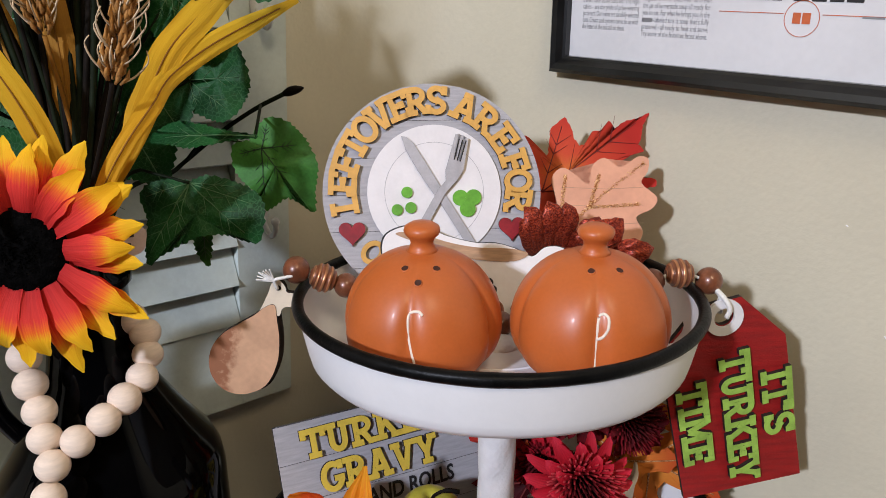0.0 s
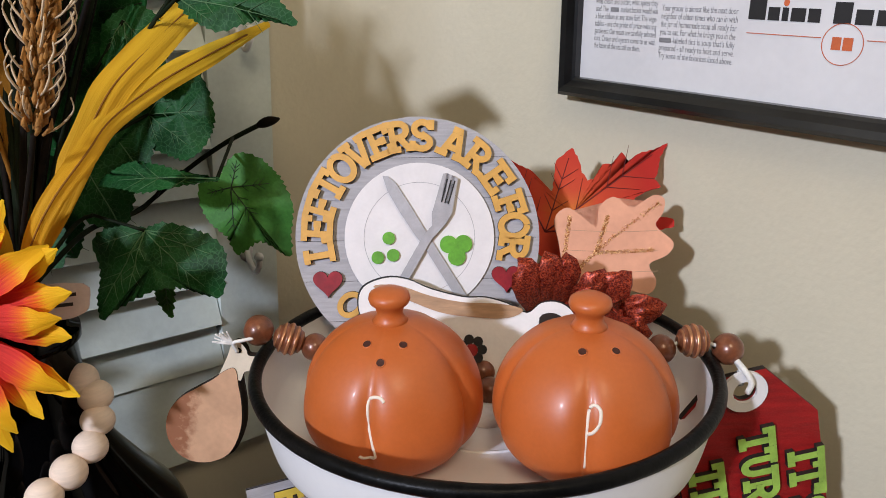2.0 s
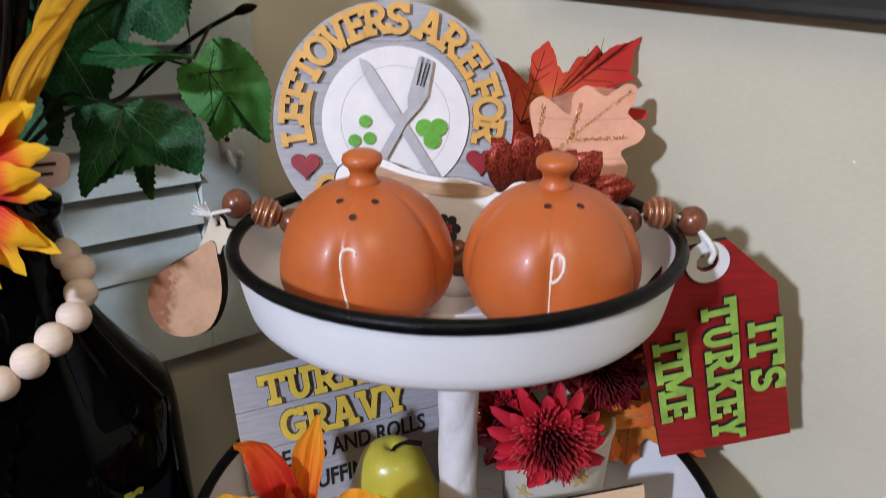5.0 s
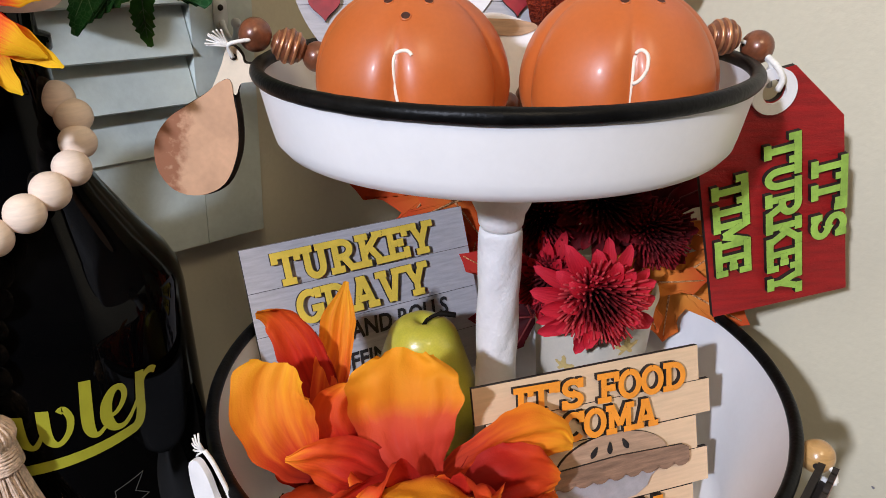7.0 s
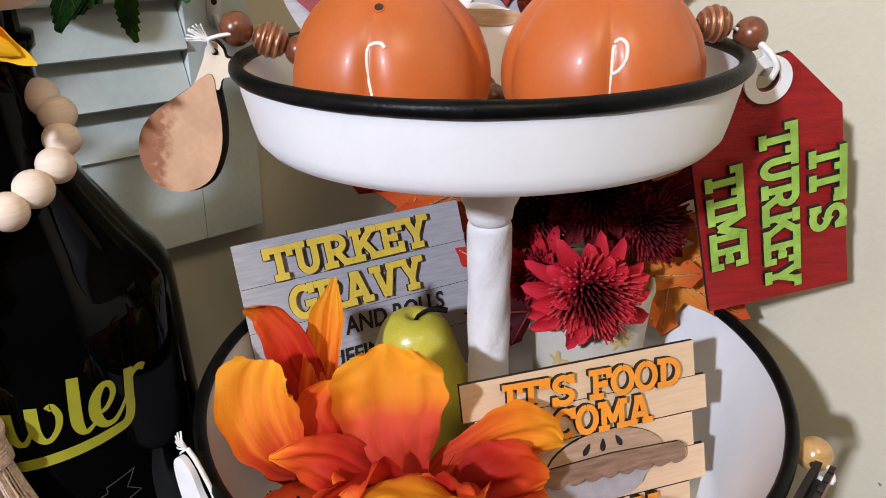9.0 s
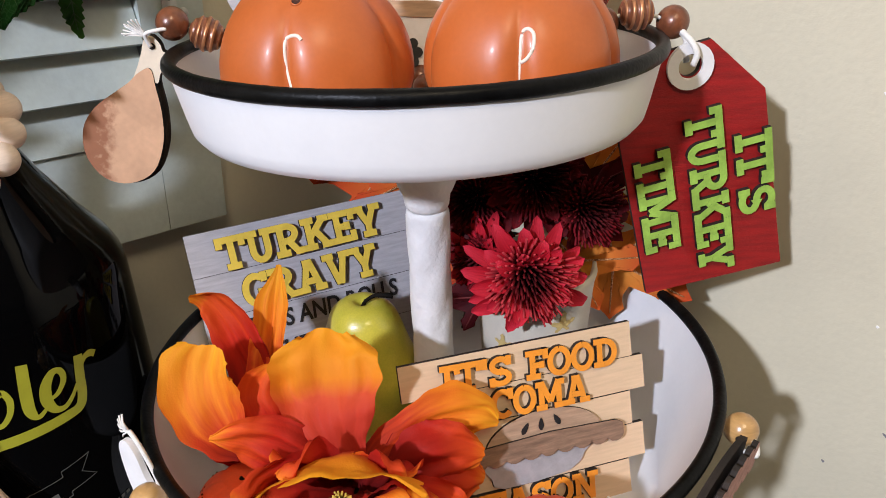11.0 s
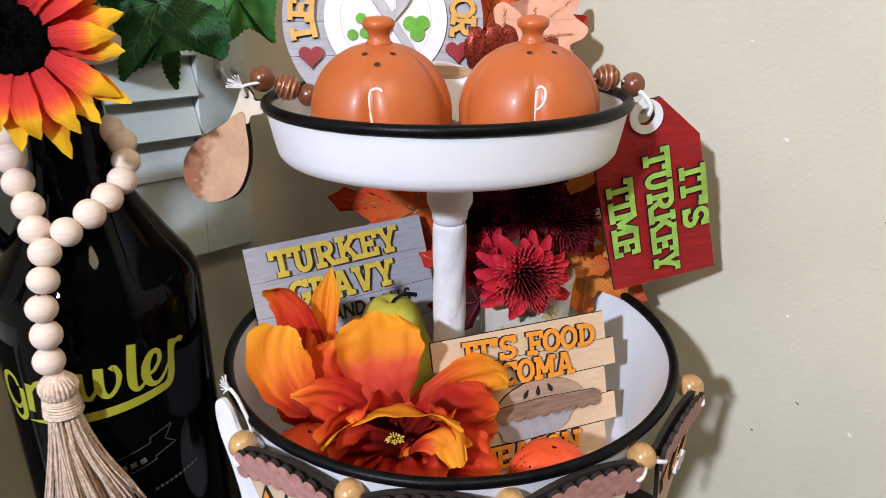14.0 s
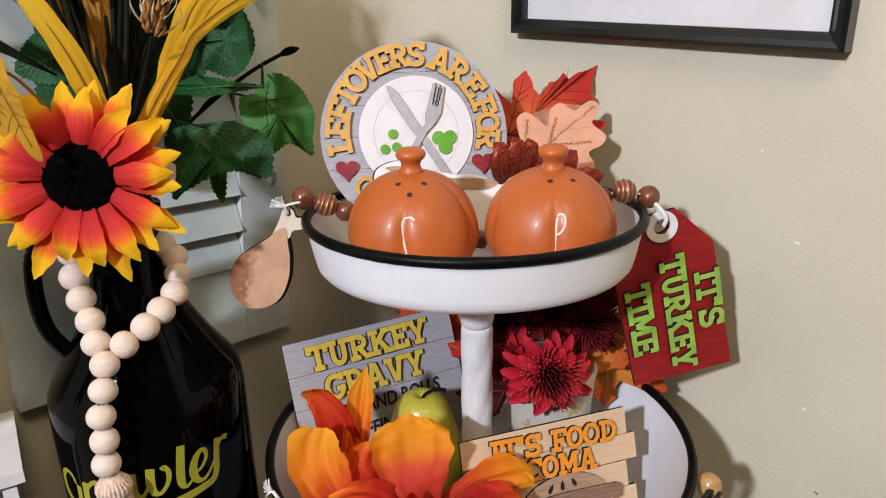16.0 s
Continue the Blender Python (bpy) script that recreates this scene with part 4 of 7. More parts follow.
# ---- turkey gravy sign, lower tray ----
def gravy_sign():
    t = thing("turkey_gravy_sign", board_pose((-0.0325, 0.4915, 0.160), 0.48, 0.50), "grey plank sign with raised yellow letters", "sign")
    x0, x1, y1, y0 = -0.0925, 0.0600, 0.0205, -0.0900
    for i in range(4):
        a, b = y0 + (y1 - y0) * i / 4 + 0.00015, y0 + (y1 - y0) * (i + 1) / 4 - 0.00015
        part("plank", slab([(x0, a), (x1, a), (x1, b), (x0, b)], -0.003, 0), [GREY_WOOD, CHAR], t)
    part("backing", slab([(x0 + 0.0005, y0), (x1 - 0.0005, y0), (x1 - 0.0005, y1), (x0 + 0.0005, y1)], -0.005, -0.0032), [GREY_LINE, CHAR], t)
    word(t, "TURKEY", -0.0750, -0.0065, 0.0215, 0.1100, 0.003, [YELLOW_PAINT, CHAR], 0.5, 0.0002, 0.03)
    word(t, "GRAVY", -0.0655, -0.0330, 0.0215, 0.0915, 0.003, [YELLOW_PAINT, CHAR], 0.8, 0.0002, 0.03)
    for text, x, y, w in (("BEANS AND ROLLS", -0.076, -0.0505, 0.112), ("STUFFING", -0.062, -0.0700, 0.06)):
        bm = font_mesh(text, 0.0160, 0.0002, 0.00035, 0.12, width=w)
        bm.transform(Matrix.Translation((x, y, 0.0004)) @ Matrix.Rotation(radians(1), 4, "Z"))
        part("lettering", bm, BLACK_INK, t, "black brush lettering")
    return t


gravy_sign()


# ---- food coma sign, lower tray ----
def coma_sign():
    t = thing("food_coma_sign", board_pose((0.064, 0.368, 0.142), 0.32, 0.33), "pale wooden plank sign with orange letters and a pie", "sign")
    edges = [(0.0095, -0.0110, -0.0490, 0.0850), (-0.0110, -0.0310, -0.0430, 0.0915), (-0.0310, -0.0510, -0.049, 0.0820), (-0.0510, -0.0715, -0.043, 0.0885), (-0.0715, -0.0935, -0.049, 0.0780)]
    for b, a, x0, x1 in edges:
        part("plank", slab([(x0, a + 0.00025), (x1, a + 0.00025 - 0.002), (x1, b - 0.00025 - 0.002), (x0, b - 0.00025)], -0.003, 0), [LIGHT_WOOD, CHAR], t)
    part("backing", slab([(-0.038, -0.092), (0.074, -0.094), (0.074, 0.004), (-0.038, 0.006)], -0.0055, -0.0032), [CHAR, CHAR], t)
    mats = [ORANGE_PAINT, CHAR]
    word(t, "IT'S", -0.0285, -0.0105, 0.0165, 0.0400, 0.003, mats, -2.5, 0.0002, 0.03)
    word(t, "FOOD", 0.0195, -0.0125, 0.0165, 0.0545, 0.003, mats, -2.5, 0.0002, 0.04)
    word(t, "COMA", -0.0025, -0.0300, 0.0165, 0.0580, 0.003, mats, -2.0, 0.0002, 0.04)
    word(t, "SEASON", -0.0245, -0.0870, 0.0165, 0.0800, 0.003, mats, -2.0, 0.0002, 0.05)
    tin = smooth_loop([(-0.0060, -0.0530), (0.0540, -0.0535), (0.0500, -0.0610), (0.0400, -0.0700), (0.0000, -0.0710), (-0.0060, -0.0640)], 2)
    part("pie_tin", slab(tin, 0.0001, 0.0022), [SILVER, CHAR], t, "grey glitter pie tin")
    dome = [(-0.0105, -0.0480)] + arc(0.0270, -0.0500, 0.0350, 0.0190, 172, 8, 16) + [(0.0640, -0.0500)]
    part("pie_top", slab(dome, 0.0001, 0.0020), [PIE_TAN, CHAR], t, "tan stained pie top")
    crust = []
    for k in range(9):
        crust += arc(-0.0125 + 0.0102 * k, -0.0525 - 0.0003 * k, 0.0051, 0.0042, 180, 360, 6)
    crust += [(0.0740, -0.0490), (0.0700, -0.0465), (0.0300, -0.0440), (-0.0150, -0.0450)]
    part("crust", slab(crust, 0.0023, 0.0038), [CRUST, CHAR], t, "brown scalloped crust edge")
    for k in range(3):
        m = Matrix.Translation((0.0160 + 0.0095 * k, -0.0395 + 0.0006 * k, 0)) @ Matrix.Rotation(radians(-35 + 30 * k), 4, "Z")
        bm = slab(smooth_loop([(0, -0.0036), (0.0016, -0.001), (0, 0.0036), (-0.0016, -0.001)], 3), 0.0021, 0.0026)
        bm.transform(m)
        part("vent", bm, [BLACK_INK, BLACK_INK], t)
    return t


coma_sign()


# ---- hanging tag, ring and string ----
def red_tag():
    t = thing("red_gift_tag", board_pose((0.19, 0.414, 0.22), 0.1, 0.0), "red stained wooden tag with lime green letters, hung on string", "tag")
    out = [(-0.0143, 0.0800), (0.0172, 0.0540), (0.0435, -0.0482), (-0.0335, -0.0623), (-0.0600, 0.0440), (-0.0400, 0.0740)]
    hx, hy = -0.0240, 0.0675
    bm = bmesh.new()
    n = 24
    ring = []
    for i in range(n):                 # outline points met by rays from the hole, with the corners kept
        a = 2 * math.pi * i / n
        d = Vector((math.cos(a), math.sin(a)))
        best = None
        for p, q in zip(out, out[1:] + out[:1]):
            p, q = Vector(p) - Vector((hx, hy)), Vector(q) - Vector((hx, hy))
            e = q - p
            den = d.x * e.y - d.y * e.x
            if abs(den) < 1e-12:
                continue
            s, u = (p.x * e.y - p.y * e.x) / den, (p.x * d.y - p.y * d.x) / den
            if s > 0 and -1e-9 <= u <= 1 + 1e-9 and (best is None or s < best):
                best = s
        ring.append((a, hx + d.x * best, hy + d.y * best))
    pts = [(a, x, y, hx + 0.0055 * math.cos(a), hy + 0.0055 * math.sin(a)) for a, x, y in ring]
    for x, y in out:
        a = math.atan2(y - hy, x - hx) % (2 * math.pi)
        pts.append((a, x, y, hx + 0.0055 * math.cos(a), hy + 0.0055 * math.sin(a)))
    pts.sort()
    ring_prism(bm, [(p[1], p[2]) for p in pts], [(p[3], p[4]) for p in pts], -0.0035, 0)
    part("board", bm, [TAG_RED, CHAR], t)
    bm = ring_prism(bmesh.new(), arc(hx, hy, 0.0118, 0.0118, 0, 348, 29), arc(hx, hy, 0.0062, 0.0062, 0, 348, 29), 0.0002, 0.0022)
    part("eyelet", bm, [WHITE_PAINT, WHITE_PAINT], t, "white wooden eyelet ring")
    mats = [GREEN_PAINT, CHAR]
    turn = -77.5
    word(t, "IT'S", 0.0030, 0.0300, 0.0200, 0.0475, 0.003, mats, turn, 0.0002, 0.03)
    word(t, "TURKEY", -0.0255, 0.0430, 0.0200, 0.0960, 0.003, mats, turn, 0.0002, 0.03)
    word(t, "TIME", -0.0500, 0.0215, 0.0200, 0.0580, 0.003, mats, turn, 0.0002, 0.03)
    bm = bmesh.new()
    tube(bm, spline([(hx, hy + 0.001, 0.004), (hx + 0.001, hy + 0.007, 0.005), (hx - 0.002, hy + 0.013, 0.003), (-0.0300, 0.0850, -0.004)], 5), 0.0016, 7)
    tube(bm, spline([(hx, hy + 0.001, -0.004), (hx - 0.002, hy + 0.008, -0.003), (hx - 0.003, hy + 0.013, 0.0), (-0.0300, 0.0850, -0.004)], 5), 0.0016, 7)
    part("string", bm, STRING, t, "white cotton string loop")
    return t


red_tag()


def drumstick_tag():
    t = thing("drumstick_tag", board_pose((-0.11, 0.4135, 0.265), 0.0, 0.0), "flat wooden turkey drumstick with a cream bone", "tag")
    leg = smooth_loop([(0.0100, 0.0290), (0.0040, 0.0275), (-0.0025, 0.0225), (-0.0105, 0.0178), (-0.0228, 0.0100), (-0.0310, -0.0010), (-0.0326, -0.0158), (-0.0258, -0.0279), (-0.0130, -0.0312), (0.0007, -0.0250), (0.0088, -0.0095), (0.0112, 0.0060), (0.0108, 0.0190)], 4)
    part("leg", slab(leg, -0.0035, 0.0), [DRUM_STAIN, CHAR], t, "tan leg with a brushed brown stain")
    part("leg_back", slab([(x + 0.0016, y - 0.0006) for x, y in grown(leg, 1.02)], -0.0055, -0.0037), [CHAR, CHAR], t, "black painted backing")
    bone = smooth_loop([(0.0075, 0.0245), (-0.0005, 0.0215), (0.0040, 0.0310), (0.0070, 0.0370), (0.0095, 0.0430), (0.0135, 0.0450), (0.0170, 0.0410), (0.0180, 0.0370), (0.0225, 0.0360), (0.0250, 0.0315), (0.0215, 0.0280), (0.0150, 0.0270), (0.0120, 0.0215)], 4)
    part("bone", slab(bone, -0.0050, -0.0006), [BONE, CHAR], t, "cream painted bone end")
    part("string_hole", slab(arc(0.0130, 0.0400, 0.0017, 0.0017, 0, 330, 11), -0.0005, -0.0002), [CHAR, CHAR], t)
    bm = bmesh.new()
    rnd = random.Random(5)
    tube(bm, spline([(0.013, 0.040, 0.001), (0.012, 0.046, 0.003), (0.0165, 0.0480, 0.004), (0.0225, 0.0485, 0.002)], 5), 0.0010, 6)
    for k in range(9):
        a = radians(95 + 14 * k * 0.8)
        tuft = bmesh.new()
        tube(tuft, spline([(0.0125, 0.0455, 0.003), (0.0115 + 0.004 * math.cos(a), 0.0465 + 0.003 * math.sin(a), 0.004), (0.0110 + 0.0095 * math.cos(a), 0.0465 + 0.0085 * math.sin(a) * rnd.uniform(0.7, 1), 0.004 + rnd.uniform(-0.003, 0.003))], 4), 0.00045, 5)
        part("strand", tuft, STRING, t, "frayed white strand")
    part("string", bm, STRING, t, "white cotton string")
    return t


drumstick_tag()


# ---- bead garland across the upper tray ----
def plain_bead(parent, at, r, mat, name="bead", axis=(1, 0, 0), squash=0.95):
    prof = []
    for i in range(15):
        a = math.pi * (0.07 + 0.86 * i / 14)
        prof.append((r * math.sin(a), -r * squash * math.cos(a)))
    prof = [(r * 0.12, prof[0][1] + r * 0.12)] + prof + [(r * 0.12, prof[-1][1] - r * 0.12)]
    bm = lathe(bmesh.new(), prof, 28)
    for f in bm.faces:
        c = f.calc_center_median()
        if math.hypot(c.x, c.y) < r * 0.19:
            f.material_index = 1
    bm.transform(Matrix.Translation(at) @ Vector(axis).to_track_quat("Z", "Y").to_matrix().to_4x4())
    return part(name, bm, [mat, CHAR], parent)


def ribbed_bead(parent, at, r, axis):
    bm = bmesh.new()
    prof = []
    for i in range(57):
        a = math.pi * (0.08 + 0.84 * i / 56)
        prof.append((r * math.sin(a) * (1 + 0.055 * math.cos(2 * math.pi * i / 9.3)), -r * 1.02 * math.cos(a)))
    lathe(bm, prof, 36)
    for f in bm.faces:
        c = f.calc_center_median()
        rr, ideal = math.hypot(c.x, c.y), math.sqrt(max(0, r * r - c.z * c.z * 0.96))
        f.material_index = 1 if rr > ideal * 1.012 else 0
    bm.transform(Matrix.Translation(at) @ Vector(axis).to_track_quat("Z", "Y").to_matrix().to_4x4())
    part("ribbed_bead", bm, [COPPER_BEAD, COPPER_LIGHT], parent, "ribbed copper bead")


def copper_garland():
    t = thing("copper_bead_garland", (0.034, 0.42, 0.305), "copper brown wooden bead garland draped over the rim", "garland")
    o = Vector((0.034, 0.42, 0.305))
    L = [Vector((-0.0866, 0.4189, 0.3145)) - o, Vector((-0.0713, 0.4210, 0.3085)) - o, Vector((-0.0582, 0.4225, 0.3030)) - o, Vector((-0.050, 0.43, 0.292)) - o]
    R = [Vector((0.1580, 0.4195, 0.3072)) - o, Vector((0.1392, 0.4172, 0.3128)) - o, Vector((0.1235, 0.4160, 0.3085)) - o, Vector((0.112, 0.425, 0.295)) - o]
    for s in (L, R):
        plain_bead(t, s[0], 0.0083, COPPER_BEAD, axis=s[1] - s[0])
        ribbed_bead(t, s[1], 0.0085, s[2] - s[0])
        plain_bead(t, s[2], 0.0075, COPPER_BEAD, axis=s[2] - s[1])
    pts = L + [Vector((-0.03, 0.475, 0.2720)) - o, Vector((0.03, 0.462, 0.2710)) - o, Vector((0.09, 0.468, 0.2720)) - o] + R[::-1]
    part("string", tube(bmesh.new(), spline(pts, 6), 0.001, 6), STRING, t, "white cotton string")
    for k, q in enumerate(((-0.04, 0.450), (-0.024, 0.446), (-0.008, 0.444), (0.032, 0.446), (0.036, 0.425), (0.05, 0.444), (0.066, 0.442), (0.1, 0.446))):
        plain_bead(t, Vector((q[0], q[1], 0.2764)) - o, 0.0078, COPPER_BEAD, axis=(1, 0.1, 0))
    return t


copper_garland()


# ---- picture in a black frame on the right wall ----
def framed_print():
    o = WALL_R + RIGHT_N * 0.002
    t = thing("framed_print", wall_pose(o, RIGHT_DIR, RIGHT_N), "vintage soup advertisement in a narrow black frame", "picture")
    x0, x1, y0, y1 = -0.2620, 0.0215, 0.4060, 0.6100
    w = 0.0125
    def bar(a, b, c, d, flip):
        bm = bmesh.new()
        prof = [(0, 0), (0, 0.0145), (0.003, 0.0175), (0.007, 0.0165), (0.0105, 0.0125), (w, 0.0115), (w, 0)]
        ends = []
        for (ex, ey), (ix, iy) in ((a, c), (b, d)):
            ends.append([bm.verts.new((ex + (ix - ex) * k / w, ey + (iy - ey) * k / w, z)) for k, z in prof])
        n = len(prof)
        for i in range(n):
            bm.faces.new((ends[0][i], ends[0][(i + 1) % n], ends[1][(i + 1) % n], ends[1][i]))
        bmesh.ops.recalc_face_normals(bm, faces=bm.faces)
        part("frame_bar", bm, FRAME_BLACK, t)
    A, B, C, D = (x0, y0), (x1, y0), (x1, y1), (x0, y1)
    a, b, c, d = (x0 + w, y0 + w), (x1 - w, y0 + w), (x1 - w, y1 - w), (x0 + w, y1 - w)
    bar(A, B, a, b, 0), bar(B, C, b, c, 0), bar(C, D, c, d, 0), bar(D, A, d, a, 0)
    paper = part("print", slab([a, b, c, d], 0.003, 0.006, 0), PAPER, t, "aged white printed sheet")
    z = 0.0063
    def line(text, x, y, size, width, mat=PRINT_GREY, bold=0.0):
        bm = font_mesh(text, size, 0.0, bold, width=width)
        bm.transform(Matrix.Translation((x, y, z)))
        part("print_line", bm, mat, paper)
    def bars(x, y, ws, hgt, mat=PRINT_GREY):
        for s, e in ws:
            part("print_bar", box(bmesh.new(), x + s, x + e, y, y + hgt, z - 0.0001, z + 0.0001), mat, paper)
    step, k = 0.00475, 0.0052
    left = ["the letter. And what vegetables and meats,", "what cream and butter, what spices they", None, "a blue ribbon at any state fair! The vege-", "tables - are the pride of prize-winning", "gardeners. Our meats are carefully selected", "cuts. Cream and oysters come to us with", "the letter of the sea still on them."]
    for i, s in enumerate(left):
        y = 0.4395 + step * (len(left) - 1 - i)
        if s:
            line(s, -0.2385, y, k, 0.049 if i < 7 else 0.038)
        else:
            line("use! The", -0.2385, y, k, 0.0105)
            bars(-0.2385, y, ((0.0125, 0.019),), 0.0028)
            line("market basket would win", -0.2180, y, k, 0.0285)
    right = ["piping hot into spotless tins and sealed.", "", "Your grocer is almost like the next door", "neighbor of olden times who ran in with", "the jar of homemade soup all ready for", "you to eat. For what he brings you in the", None, "prepared - all ready to heat and serve.", "Try some of the favorites listed above."]
    for i, s in enumerate(right):
        y = 0.4370 + step * (len(right) - 1 - i)
        if s:
            line(s, -0.1865, y, k, 0.0515)
        elif s is None:
            bars(-0.1865, y, ((0, 0.0085),), 0.0028)
            line("-labeled tins is soup that's fully", -0.1775, y, k, 0.0425)
    for i in range(22):
        bars(-0.2385, 0.4790 + step * i, ((0, 0.0245), (0.0255, 0.049)), 0.0019)
        bars(-0.1865, 0.4820 + step * i, ((0, 0.0165), (0.018, 0.0515)), 0.0019)
    # maker's name and mark as plain shapes
    for x, e, h in ((-0.1285, 0.010, 0.0105), (-0.117, 0.0065, 0.007), (-0.109, 0.0035, 0.007), (-0.104, 0.008, 0.007), (-0.0945, 0.0065, 0.007), (-0.081, 0.009, 0.0108), (-0.070, 0.0085, 0.0075), (-0.0595, 0.008, 0.0075), (-0.0500, 0.0095, 0.0075)):
        bars(x, 0.4632, ((0, e),), h, BLACK_INK)
    part("print_dot", slab(arc(-0.1072, 0.4728, 0.0016, 0.0020, 0, 330, 11), z - 0.0001, z + 0.0001, 0), PRINT_RED, paper)
    for p, r, mat in (("HOMEMADE", 0.4837, 0), ("STYLE", 0.4785, 0)):
        line(p, -0.0925 if p == "HOMEMADE" else -0.0850, r, 0.0052, 0.034 if p == "HOMEMADE" else 0.0165, BLACK_INK, 0.0002)
    bars(-0.1285, 0.4555, ((0, 0.0425), (0.066, 0.11)), 0.0004, PRINT_RED)
    bars(-0.1285, 0.4850, ((0, 0.030), (0.076, 0.11)), 0.0004, PRINT_RED)
    bm = ring_prism(bmesh.new(), arc(-0.0745, 0.4530, 0.0108, 0.0108, 0, 350, 35), arc(-0.0745, 0.4530, 0.0104, 0.0104, 0, 350, 35), z - 0.0001, z + 0.0001, 0)
    part("print_ring", bm, PRINT_RED, paper)
    bars(-0.0800, 0.4500, ((0, 0.0048), (0.0058, 0.0108)), 0.0065, PRINT_RED)
    bars(-0.0400, 0.4545, ((0, 0.012), (0.014, 0.03)), 0.0012)
    return t


framed_print()


# ---- louvred shutter on the left wall ----
def shutter():
    o = Vector((-0.149, 0.608, 0.126))
    m = wall_pose(o, -LEFT_DIR, LEFT_N) @ Matrix.Rotation(radians(-3.6), 4, "Z")
    t = thing("louvred_shutter", m, "pale blue-grey wooden louvred shutter hung on the wall", "shutter")
    W, H, D = 0.245, 0.62, 0.014
    def bar(x0, x1, y0, y1, name):
        part(name, rounded(box(bmesh.new(), x0, x1, y0, y1, -0.006, D - 0.006), 0.0015), SHUTTER, t)
    bar(-0.040, 0.008, 0, H, "stile")
    bar(-W, -W + 0.048, 0, H, "stile")
    bar(-W + 0.0485, -0.0405, 0.0, 0.075, "rail")
    bar(-W + 0.0485, -0.0405, H - 0.075, H, "rail")
    n = 14
    for i in range(n):
        y = 0.093 + (H - 0.18) * i / (n - 1)
        bm = rounded(box(bmesh.new(), -W + 0.049, -0.041, -0.0195, 0.0195, -0.0022, 0.0022), 0.001)
        bm.transform(Matrix.Translation((0, y, 0.001)) @ Matrix.Rotation(radians(-24), 4, "X"))
        part("louvre", bm, SHUTTER, t)
    for x, y in ((-0.018, 0.168), (-0.018, 0.330), (-0.226, 0.168), (-0.226, 0.330)):
        bm = bmesh.new()
        prism(bm, smooth_loop([(x - 0.004, y - 0.010), (x + 0.004, y - 0.010), (x + 0.005, y + 0.008), (x, y + 0.013), (x - 0.005, y + 0.008)], 3), 0.0082, 0.0100)
        tube(bm, spline([(x, y - 0.004, 0.010), (x, y - 0.012, 0.016), (x, y - 0.016, 0.024), (x, y - 0.010, 0.030), (x, y - 0.004, 0.030)], 5), [0.0022] * 15 + [0.0024] * 6, 8)
        ball(bm, (x, y - 0.003, 0.030), 0.0036, n=12)
        hk = part("hook", bm, HOOK_WHITE, t, "small white metal coat hook")
        part("screw", lathe(bmesh.new(), [(0.0022, 0), (0.0020, 0.0008), (0.0005, 0.0010)], 12, (x, y + 0.005, 0.0100)), CHAR, hk)
    return t


shutter()

# ---- growler bottle ----
BOT = Vector((-0.2122, 0.4147, 0))
BR = 0.0690


